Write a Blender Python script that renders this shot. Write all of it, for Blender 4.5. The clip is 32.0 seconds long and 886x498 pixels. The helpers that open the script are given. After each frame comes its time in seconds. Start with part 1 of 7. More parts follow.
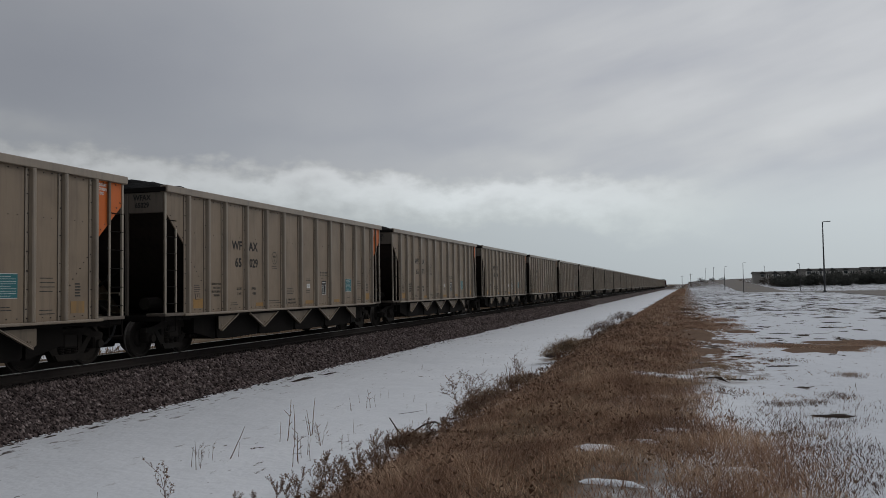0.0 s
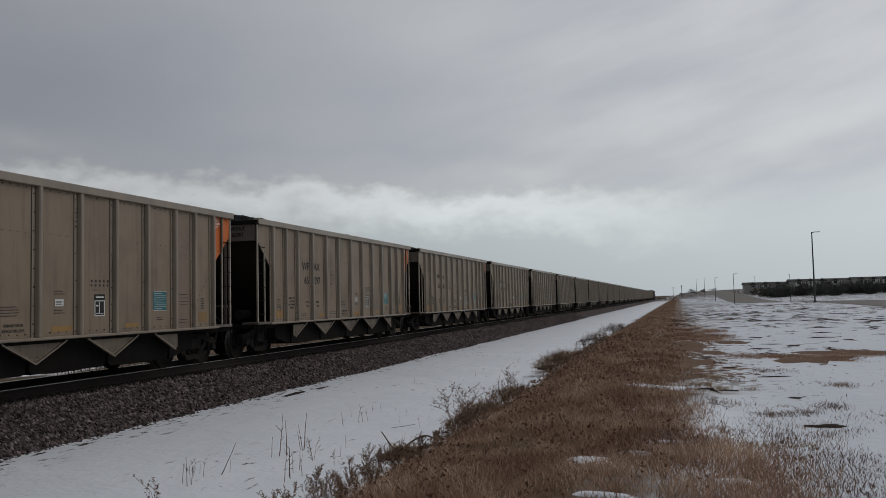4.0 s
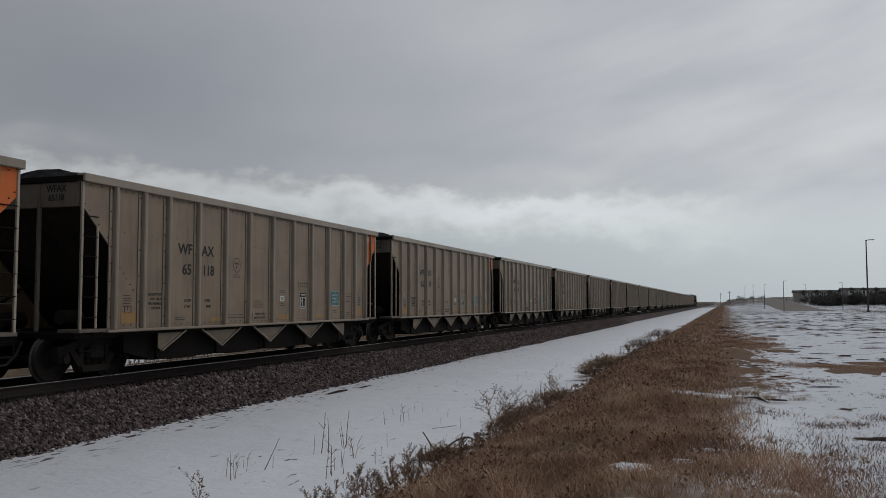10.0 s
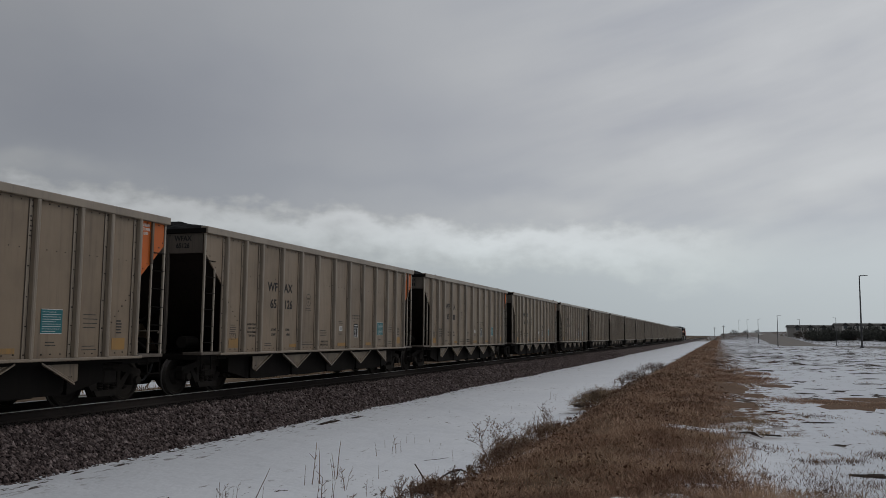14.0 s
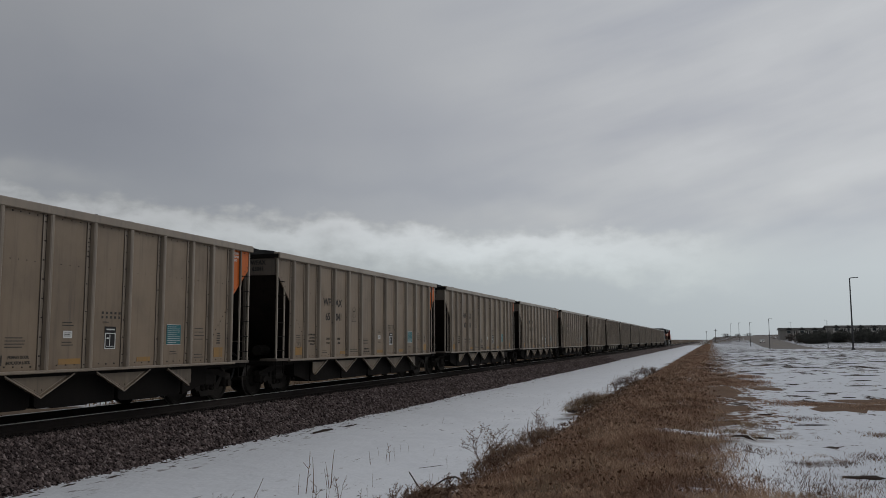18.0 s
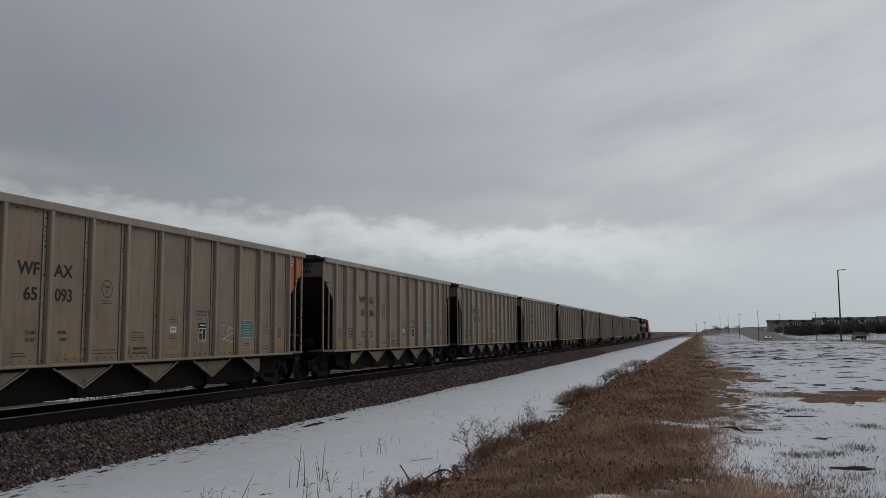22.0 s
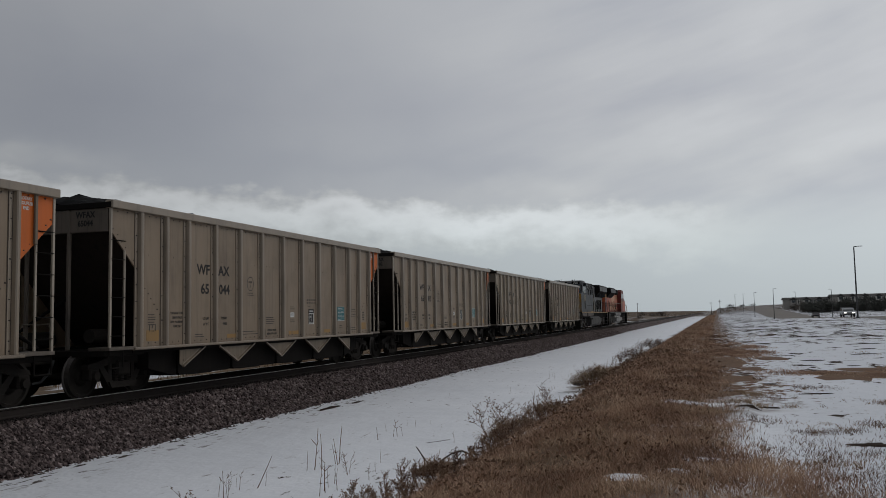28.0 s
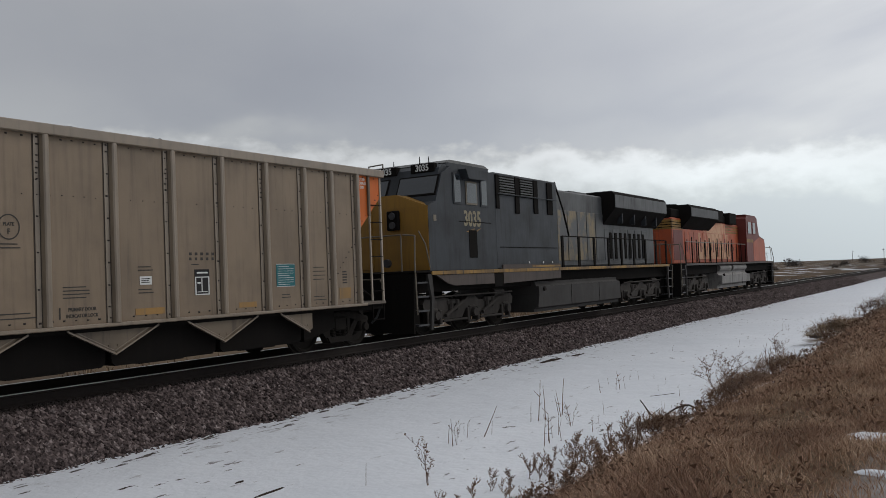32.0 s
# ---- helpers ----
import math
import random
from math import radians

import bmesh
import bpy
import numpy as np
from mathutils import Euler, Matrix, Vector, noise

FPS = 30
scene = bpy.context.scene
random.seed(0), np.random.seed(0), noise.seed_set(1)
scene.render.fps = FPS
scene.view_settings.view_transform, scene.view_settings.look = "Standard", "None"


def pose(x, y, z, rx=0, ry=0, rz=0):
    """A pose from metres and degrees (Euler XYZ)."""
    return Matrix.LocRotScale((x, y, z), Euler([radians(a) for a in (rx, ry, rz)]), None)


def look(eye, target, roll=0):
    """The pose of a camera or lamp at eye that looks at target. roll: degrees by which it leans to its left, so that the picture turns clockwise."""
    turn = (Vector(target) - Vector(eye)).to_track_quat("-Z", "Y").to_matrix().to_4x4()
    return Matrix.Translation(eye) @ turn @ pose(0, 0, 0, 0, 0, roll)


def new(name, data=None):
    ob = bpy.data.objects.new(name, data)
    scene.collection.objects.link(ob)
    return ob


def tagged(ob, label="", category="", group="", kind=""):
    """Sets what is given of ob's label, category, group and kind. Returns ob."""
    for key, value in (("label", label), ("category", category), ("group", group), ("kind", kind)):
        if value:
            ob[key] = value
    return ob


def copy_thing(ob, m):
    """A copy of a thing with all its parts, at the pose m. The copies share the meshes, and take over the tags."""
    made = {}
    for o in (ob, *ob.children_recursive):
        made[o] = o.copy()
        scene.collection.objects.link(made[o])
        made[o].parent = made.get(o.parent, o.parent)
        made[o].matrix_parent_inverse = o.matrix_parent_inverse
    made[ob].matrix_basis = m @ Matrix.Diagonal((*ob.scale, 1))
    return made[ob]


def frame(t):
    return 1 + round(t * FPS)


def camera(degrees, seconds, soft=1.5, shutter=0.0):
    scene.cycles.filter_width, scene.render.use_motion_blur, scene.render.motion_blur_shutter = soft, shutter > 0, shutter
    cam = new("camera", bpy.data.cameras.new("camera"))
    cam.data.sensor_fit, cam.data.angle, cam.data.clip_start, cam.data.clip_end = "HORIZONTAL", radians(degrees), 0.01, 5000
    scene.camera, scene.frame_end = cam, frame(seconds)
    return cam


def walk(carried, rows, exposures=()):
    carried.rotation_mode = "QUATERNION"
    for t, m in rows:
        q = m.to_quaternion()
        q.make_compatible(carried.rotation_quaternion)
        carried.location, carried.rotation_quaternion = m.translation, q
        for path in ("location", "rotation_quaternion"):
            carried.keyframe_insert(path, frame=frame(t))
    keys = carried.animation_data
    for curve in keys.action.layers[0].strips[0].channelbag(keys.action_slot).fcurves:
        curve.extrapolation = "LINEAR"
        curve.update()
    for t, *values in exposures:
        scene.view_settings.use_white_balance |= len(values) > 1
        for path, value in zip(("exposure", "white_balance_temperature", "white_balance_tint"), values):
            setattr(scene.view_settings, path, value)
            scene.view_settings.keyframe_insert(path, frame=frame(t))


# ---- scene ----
cam = camera(55.33, 32.0, soft=0.75)

# seconds, yaw to the left of the track's line, pitch, lean (degrees)
VIEW = [
    (0.0, 16.02, 2.66, -0.86),
    (0.5, 15.99, 3.01, -0.83),
    (1.0, 16.12, 3.25, -0.73),
    (1.5, 18.18, 3.77, -0.78),
    (2.0, 22.59, 7.33, 2.68),
    (2.5, 26.67, 8.15, 6.32),
    (3.0, 20.61, 5.07, 5.29),
    (3.5, 15.20, 3.03, 1.87),
    (4.0, 15.41, 3.53, -1.29),
    (4.5, 15.59, 4.57, -2.14),
    (6.5, 15.82, 5.05, -1.24),
    (7.0, 15.96, 3.75, -0.78),
    (7.5, 16.35, 3.12, -0.91),
    (8.0, 17.35, 3.21, -1.36),
    (8.5, 18.16, 3.44, -0.86),
    (9.0, 18.56, 3.57, -0.57),
    (9.5, 18.49, 3.55, -0.28),
    (10.0, 18.42, 3.66, -0.12),
    (10.5, 18.19, 3.75, -0.90),
    (11.0, 17.75, 4.10, -1.89),
    (11.5, 17.27, 4.66, -2.51),
    (12.0, 17.29, 5.08, -1.41),
    (12.5, 17.07, 5.13, -0.25),
    (13.0, 17.22, 5.08, 0.98),
    (13.5, 17.90, 5.14, 0.99),
    (14.0, 18.06, 5.73, 0.55),
    (14.5, 18.32, 6.14, 0.56),
    (16.5, 17.55, 6.45, -0.39),
    (17.0, 17.36, 6.53, -0.31),
    (17.5, 17.34, 6.35, -0.03),
    (18.0, 17.50, 6.20, -0.14),
    (18.5, 17.51, 5.91, 0.06),
    (19.0, 17.70, 5.63, -0.55),
    (19.5, 18.06, 5.68, -0.88),
    (20.0, 18.06, 5.74, -0.27),
    (20.5, 17.81, 5.80, 0.12),
    (21.0, 17.52, 5.81, -0.02),
    (21.5, 17.18, 5.73, -0.17),
    (22.0, 16.85, 5.74, -0.34),
    (22.5, 16.60, 5.68, -0.33),
    (23.0, 16.45, 5.70, -0.21),
    (23.5, 16.43, 5.66, -0.18),
    (24.0, 16.36, 5.68, -0.13),
    (24.5, 16.31, 5.65, -0.12),
    (25.0, 16.30, 5.43, -0.29),
    (25.5, 16.57, 4.94, -0.55),
    (27.5, 18.25, 3.82, -0.42),
    (28.0, 17.75, 4.57, -1.15),
    (28.5, 15.73, 6.10, -2.53),
    (29.0, 14.98, 7.08, -1.88),
    (29.5, 15.88, 7.36, -3.18),
    (30.0, 17.59, 6.48, -3.97),
    (30.5, 20.10, 3.52, -3.78),
    (31.0, 22.95, 1.97, -3.65),
    (31.5, 25.65, 0.94, -2.98),
    (32.0, 32.42, 1.88, -2.32),
]
EYE = 1.55
# the holder sways on the spot towards the end: metres across and along
SWAY = {28.5: (0.01, 0.03), 29.0: (0.08, 0.20), 29.5: (0.06, 0.14), 30.0: (0.05, 0.10), 30.5: (0.03, 0.06), 31.0: (0.03, 0.04), 31.5: (0.01, 0.0), 32.0: (0.0, -0.02)}
walk(cam, [(t, pose(*SWAY.get(t, (0, 0)), EYE, 90 + p, 0, y) @ pose(0, 0, 0, 0, 0, r)) for t, y, p, r in VIEW],
     [(0, -0.05), (11.0, -0.06), (13.0, -0.12), (14.5, -0.14), (16.5, -0.14), (19, -0.13), (25, -0.1), (27.5, -0.05), (28.1, -0.08), (28.7, -0.25), (29.5, -0.24), (30.3, 0.0), (31.0, 0.19), (31.6, 0.27), (32.0, 0.36)])

# ---- light: overcast winter sky, thin veil of sun ----
SUN_AZ, SUN_EL = radians(38), radians(34)     # from +y towards +x


def node_tree(owner):
    owner.use_nodes = True
    owner.node_tree.nodes.clear()
    return owner.node_tree


class Nodes:
    """Small builder for node graphs: n('ShaderNodeMath', {...}, inputs...)."""

    def __init__(self, tree):
        self.tree = tree

    def n(self, kind, props=None, **inputs):
        node = self.tree.nodes.new(kind)
        props = props or {}
        if "operation" in props:
            node.operation = props["operation"]
        if "use_clamp" in props:
            node.use_clamp = props["use_clamp"]
        if "interpolation_type" in props:
            node.interpolation_type = props["interpolation_type"]
        if "data_type" in props:
            node.data_type, node.blend_type, node.clamp_factor = props["data_type"], props["blend_type"], True
        if "sky_type" in props:
            node.sky_type, node.sun_disc = props["sky_type"], False
            node.sun_elevation, node.sun_rotation = props["sun_elevation"], props["sun_rotation"]
        for k, v in inputs.items():
            key = int(k[1:]) if k[0] == "i" and k[1:].isdigit() else k.replace("_", " ")
            self.put(node.inputs[key], v)
        return node

    def put(self, socket, v):
        if isinstance(v, bpy.types.NodeSocket):
            self.tree.links.new(v, socket)
        else:
            socket.default_value = v

    def math(self, op, a, b=0.0, c=None, clamp=False):
        node = self.n("ShaderNodeMath", {"operation": op, "use_clamp": clamp}, i0=a, i1=b)
        if c is not None:
            self.put(node.inputs[2], c)
        return node.outputs[0]

    def step(self, v, lo, hi):
        """Smooth step from lo to hi."""
        node = self.n("ShaderNodeMapRange", {"interpolation_type": "SMOOTHSTEP"}, Value=v)
        self.put(node.inputs["From Min"], lo)
        self.put(node.inputs["From Max"], hi)
        return node.outputs[0]

    def noise(self, vector, scale, detail=4.0, rough=0.55, lac=2.0):
        return self.n("ShaderNodeTexNoise", None, Vector=vector, Scale=scale, Detail=detail, Roughness=rough, Lacunarity=lac).outputs["Fac"]

    def mix(self, fac, a, b, blend="MIX"):
        node = self.n("ShaderNodeMix", {"data_type": "RGBA", "blend_type": blend})
        self.put(node.inputs[0], fac)
        self.put(node.inputs[6], a)
        self.put(node.inputs[7], b)
        return node.outputs[2]

    def ramp(self, fac, stops):
        node = self.n("ShaderNodeValToRGB", None, Fac=fac)
        while len(node.color_ramp.elements) < len(stops):
            node.color_ramp.elements.new(0.5)
        for e, (at, col) in zip(node.color_ramp.elements, stops):
            e.position, e.color = at, (*col, 1)
        return node.outputs["Color"]

    def scaled(self, vector, sx, sy, sz, off=(0, 0, 0)):
        return self.n("ShaderNodeMapping", None, Vector=vector, Scale=(sx, sy, sz), Location=off).outputs[0]


def sky():
    """Overcast deck: soft grey masses and paler breaks, laid out by bearing and height (degrees)."""
    world = bpy.data.worlds.new("winter_sky")
    scene.world = world
    g = Nodes(node_tree(world))
    way = g.n("ShaderNodeTexCoord").outputs["Generated"]
    sep = g.n("ShaderNodeSeparateXYZ", None, Vector=way)
    x, y, z = sep.outputs[0], sep.outputs[1], sep.outputs[2]
    bearing = g.math("DEGREES", g.math("ARCTAN2", x, y))
    rise = g.math("DEGREES", g.math("ARCSINE", z))
    # billows in bearing and height bend the masses and the ragged lower edge of the deck
    flat = g.n("ShaderNodeCombineXYZ", None, X=g.math("MULTIPLY", bearing, 0.10), Y=g.math("MULTIPLY", rise, 0.17), Z=0.0).outputs[0]
    bend = g.n("ShaderNodeSeparateColor", None, Color=g.n("ShaderNodeTexNoise", None, Vector=flat, Scale=1.0, Detail=4.0, Roughness=0.5).outputs["Color"])
    az = g.math("ADD", bearing, g.math("MULTIPLY", g.math("SUBTRACT", bend.outputs[0], 0.5), 20.0))
    el = g.math("ADD", rise, g.math("MULTIPLY", g.math("SUBTRACT", bend.outputs[1], 0.5), 7.0))
    tone = g.ramp(g.math("DIVIDE", g.math("MAXIMUM", rise, 0.0), 40.0, clamp=True), SKY_STOPS)
    gain = 1.0
    for a, e, wide, tall, amount in CLOUDS:
        da = g.math("DIVIDE", g.math("SUBTRACT", az, a), wide)
        de = g.math("DIVIDE", g.math("SUBTRACT", el, e), tall)
        bell = g.math("EXPONENT", g.math("MULTIPLY", g.math("ADD", g.math("MULTIPLY", da, da), g.math("MULTIPLY", de, de)), -1.0))
        gain = g.math("MULTIPLY_ADD", bell, amount, gain)
    # sunlit puffs under the deck, crisp above and fading downwards
    puff = g.noise(flat, 3.4, 5.0, 0.55)
    edge = g.math("MULTIPLY_ADD", bearing, -0.055, 6.6)
    under = g.math("ADD", g.math("SUBTRACT", edge, rise), g.math("MULTIPLY", g.math("SUBTRACT", g.math("ADD", puff, bend.outputs[2]), 1.0), 4.2))
    lit = g.math("MULTIPLY", g.step(under, -0.6, 1.0), g.math("SUBTRACT", 1.0, g.step(under, 0.8, 3.8)))
    reach = g.math("MULTIPLY", g.step(bearing, -75.0, -45.0), g.math("SUBTRACT", 1.0, g.step(bearing, -16.0, 8.0)))
    gain = g.math("MULTIPLY_ADD", g.math("MULTIPLY", lit, reach), 0.50, gain)
    # slanting streaks towards the sun
    slant = g.n("ShaderNodeCombineXYZ", None, X=g.math("MULTIPLY", bearing, 0.05), Y=g.math("MULTIPLY", g.math("MULTIPLY_ADD", bearing, -0.22, rise), 0.26), Z=3.0).outputs[0]
    veil = g.math("MULTIPLY", g.math("SUBTRACT", g.noise(slant, 1.0, 5.0, 0.52), 0.5), g.math("MULTIPLY", g.step(bearing, -24.0, -4.0), g.step(rise, 3.5, 8.0)))
    gain = g.math("MULTIPLY_ADD", veil, 0.55, gain)
    soft = g.noise(flat, 0.9, 5.0, 0.5)
    gain = g.math("MULTIPLY_ADD", g.math("SUBTRACT", soft, 0.5), g.math("MULTIPLY", g.step(rise, 3.0, 8.0), 0.14), gain)
    cloud = g.n("ShaderNodeVectorMath", {"operation": "SCALE"}, i0=tone, Scale=gain).outputs[0]
    # darker masses are bluer
    cool = g.mix(g.step(gain, 0.75, 1.15), (0.965, 0.99, 1.06, 1), (1.0, 1.0, 0.985, 1))
    cloud = g.mix(1.0, cloud, cool, "MULTIPLY")
    sunward = g.n("ShaderNodeVectorMath", {"operation": "DOT_PRODUCT"}, i0=way,
                  i1=(math.sin(SUN_AZ) * math.cos(SUN_EL), math.cos(SUN_AZ) * math.cos(SUN_EL), math.sin(SUN_EL))).outputs["Value"]
    glow = g.n("ShaderNodeMapRange", {"interpolation_type": "SMOOTHSTEP"}, Value=sunward)
    for k, v in (("From Min", 0.1), ("From Max", 1.0), ("To Min", SKY_FAR), ("To Max", SKY_NEAR)):
        glow.inputs[k].default_value = v
    cloud = g.n("ShaderNodeVectorMath", {"operation": "SCALE"}, i0=cloud, Scale=g.math("MULTIPLY", glow.outputs[0], 10.0)).outputs[0]
    air = g.n("ShaderNodeTexSky", {"sky_type": "NISHITA", "sun_elevation": SUN_EL, "sun_rotation": SUN_AZ}).outputs[0]
    back = g.n("ShaderNodeBackground", None, Color=g.mix(0.96, air, cloud), Strength=0.1)
    out = g.n("ShaderNodeOutputWorld")
    g.tree.links.new(back.outputs[0], out.inputs[0])


# bearing, height, half width, half height, brightening of each cloud mass
CLOUDS = [(-40, 13.5, 15, 5.5, -0.15), (-25, 10.0, 10, 2.0, -0.08), (4, 11.2, 9, 2.0, 0.15), (12, 16, 9, 4.0, 0.17), (6, 7.2, 9, 1.0, -0.05),
          (-12, 7.6, 4, 1.2, 0.10), (-58, 9, 10, 5, 0.05), (-16, 20, 14, 3.0, 0.04), (-14, 9.6, 6, 1.3, -0.05), (-46, 10.0, 4, 0.8, 0.16)]
SKY_STOPS = [(0.0, (0.425, 0.475, 0.505)), (0.05, (0.445, 0.492, 0.52)), (0.11, (0.48, 0.52, 0.542)), (0.20, (0.46, 0.475, 0.495)), (0.35, (0.415, 0.425, 0.45)), (0.6, (0.42, 0.43, 0.45)), (1.0, (0.44, 0.45, 0.47))]
SKY_FAR, SKY_NEAR = 0.68, 1.25
sky()
sun = new("sun", bpy.data.lights.new("sun", "SUN"))
sun.data.energy, sun.data.angle, sun.data.color = 0.6, radians(25), (1.0, 0.95, 0.88)
sun.matrix_world = look((0, 0, 0), (-math.sin(SUN_AZ) * math.cos(SUN_EL), -math.cos(SUN_AZ) * math.cos(SUN_EL), -math.sin(SUN_EL)))


# ---- materials ----
def material(name, build):
    m = bpy.data.materials.new(name)
    g = Nodes(node_tree(m))
    shader = g.n("ShaderNodeBsdfPrincipled")
    build(g, shader)
    out = g.n("ShaderNodeOutputMaterial")
    g.tree.links.new(shader.outputs[0], out.inputs[0])
    return m


def bump(g, shader, height, strength, distance):
    node = g.n("ShaderNodeBump", None, Height=height, Strength=strength, Distance=distance)
    g.put(shader.inputs["Normal"], node.outputs[0])


def painted(name, col, dirt, rough=0.55, metal=0.0, streak=0.5, spread=0.08, grime=0.45, shine=0.35):
    """Weathered paint: broad fading, run-down streaks, fine speckle."""
    def build(g, s):
        pos = g.n("ShaderNodeTexCoord").outputs["Object"]
        rnd = g.n("ShaderNodeObjectInfo").outputs["Random"]
        shift = g.n("ShaderNodeVectorMath", {"operation": "ADD"}, i0=pos, i1=g.n("ShaderNodeCombineXYZ", None, X=g.math("MULTIPLY", rnd, 37.0), Y=g.math("MULTIPLY", rnd, 91.0), Z=0.0).outputs[0]).outputs[0]
        broad = g.noise(shift, 0.9, 4.0)
        runs = g.noise(g.scaled(shift, 9.0, 9.0, 0.55), 1.0, 5.0, 0.6)
        speck = g.noise(shift, 38.0, 3.0, 0.6)
        tone = g.math("MULTIPLY_ADD", rnd, spread, 1.0 - spread / 2)
        base = g.n("ShaderNodeVectorMath", {"operation": "SCALE"}, i0=(*col,), Scale=tone).outputs[0]
        soil = g.math("ADD", g.math("MULTIPLY", g.step(broad, 0.38, 0.75), grime), g.math("MULTIPLY", g.step(runs, 0.47, 0.76), streak), clamp=True)
        soil = g.math("ADD", soil, g.math("MULTIPLY", g.step(speck, 0.55, 0.8), 0.18), clamp=True)
        g.put(s.inputs["Base Color"], g.mix(soil, base, (*dirt, 1)))
        g.put(s.inputs["Roughness"], g.math("MULTIPLY_ADD", broad, 0.25, rough - 0.1))
        s.inputs["Metallic"].default_value = metal
        s.inputs["Specular IOR Level"].default_value = shine
        dents = g.noise(g.scaled(shift, 1.0, 2.2, 1.1), 1.3, 2.0)
        bump(g, s, g.math("ADD", g.math("ADD", g.math("MULTIPLY", broad, 0.6), g.math("MULTIPLY", dents, 1.5)), g.math("MULTIPLY", speck, 0.15)), 0.4, 0.014)
    return material(name, build)


def plain(name, col, rough=0.6, metal=0.0, vary=0.25, scale=12.0, relief=0.004, shine=0.3):
    def build(g, s):
        pos = g.n("ShaderNodeTexCoord").outputs["Object"]
        a, b = g.noise(pos, scale, 5.0), g.noise(pos, scale * 0.12, 3.0)
        f = g.math("MULTIPLY_ADD", g.math("ADD", a, b), vary, 1.0 - vary)
        g.put(s.inputs["Base Color"], g.n("ShaderNodeVectorMath", {"operation": "SCALE"}, i0=(*col,), Scale=f).outputs[0])
        s.inputs["Roughness"].default_value, s.inputs["Metallic"].default_value = rough, metal
        s.inputs["Specular IOR Level"].default_value = shine
        bump(g, s, a, 0.4, relief)
    return material(name, build)


TAN = painted("aged_tan_paint", (0.197, 0.143, 0.093), (0.094, 0.068, 0.046), 0.45, 0.0, 0.5, 0.12, 0.45, 0.45)
TAN_TRIM = painted("tan_trim_paint", (0.200, 0.154, 0.107), (0.092, 0.068, 0.047), 0.34, 0.0, 0.4, 0.06, 0.45, 0.8)
# tan darkened for gussets in the sill's shade, with grime; end stake shares it
TAN_LOW = painted("shaded_grimy_tan", (0.150, 0.115, 0.080), (0.060, 0.047, 0.036), 0.55, 0.0, 0.6, 0.08, 0.6)
TAN_DARK = painted("sooty_tan_paint", (0.120, 0.098, 0.078), (0.040, 0.034, 0.030), 0.6, 0.1, 0.6, 0.08)
STILE = painted("worn_pale_stile", (0.29, 0.245, 0.19), (0.13, 0.10, 0.075), 0.4, 0.0, 0.4, 0.1, 0.4, 0.7)
ORANGE = painted("orange_end_paint", (0.50, 0.105, 0.010), (0.30, 0.085, 0.022), 0.55, 0.0, 0.3, 0.08, 0.3)
YELLOW = painted("ochre_patch_paint", (0.29, 0.16, 0.045), (0.16, 0.115, 0.07), 0.6, 0.0, 0.6, 0.1)
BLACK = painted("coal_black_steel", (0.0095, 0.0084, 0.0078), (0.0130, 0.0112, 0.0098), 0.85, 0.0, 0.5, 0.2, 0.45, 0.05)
END_SHEET = painted("dark_brown_sheet", (0.026, 0.0195, 0.016), (0.011, 0.0095, 0.0085), 0.8, 0.0, 0.7, 0.2, 0.5, 0.1)
GREASE = painted("truck_black_iron", (0.017, 0.015, 0.0135), (0.030, 0.025, 0.021), 0.8, 0.0, 0.5, 0.2, 0.45, 0.08)
INK = plain("stencil_black", (0.012, 0.0115, 0.0115), 0.7, 0, 0.1)
FADED_INK = plain("faded_stencil", (0.038, 0.034, 0.030), 0.7, 0, 0.2)
WHITE = plain("label_white", (0.55, 0.55, 0.53), 0.6, 0, 0.1)
TEAL = plain("label_teal", (0.014, 0.115, 0.128), 0.5, 0, 0.15)
BRIGHT = plain("worn_steel", (0.55, 0.54, 0.52), 0.3, 0.9, 0.15, 6.0)
RUST = plain("rail_rust", (0.034, 0.0285, 0.0265), 0.85, 0.0, 0.3, 12.0, 0.004, 0.08)
COAL = plain("coal_lumps", (0.011, 0.011, 0.0115), 0.85, 0.0, 0.4, 9.0, 0.05, 0.08)
TIE = plain("creosoted_wood", (0.035, 0.029, 0.025), 0.9, 0, 0.35, 5.0, 0.01, 0.05)
RUBBER = plain("hose_rubber", (0.02, 0.02, 0.02), 0.7)
GREY_BLUE = painted("dark_blue_grey_paint", (0.036, 0.040, 0.0455), (0.014, 0.0145, 0.015), 0.5, 0.0, 0.40, 0.05, 0.6, 0.2)
PALE_BLUE = painted("faded_grey_hood_paint", (0.088, 0.091, 0.093), (0.022, 0.022, 0.023), 0.55, 0.0, 0.55, 0.06, 0.5)
OCHRE = painted("ochre_nose_paint", (0.27, 0.14, 0.02), (0.15, 0.08, 0.022), 0.5, 0.0, 0.5, 0.05)
OLD_YELLOW = painted("worn_yellow_stripe", (0.27, 0.15, 0.028), (0.055, 0.038, 0.028), 0.55, 0.0, 0.9, 0.06, 0.7)
LOCO_ORANGE = painted("faded_loco_orange", (0.43, 0.082, 0.026), (0.13, 0.055, 0.040), 0.5, 0.0, 0.9, 0.06)
LOCO_RED = painted("dark_red_paint", (0.12, 0.02, 0.015), (0.12, 0.03, 0.025), 0.5, 0.0, 0.5, 0.05)
LOCO_PINK = painted("chalky_orange_paint", (0.38, 0.105, 0.06), (0.20, 0.09, 0.07), 0.6, 0.0, 0.8, 0.05)
TANK = painted("fuel_tank_grey", (0.044, 0.041, 0.039), (0.026, 0.024, 0.023), 0.6, 0.0, 0.22, 0.06, 0.5, 0.12)
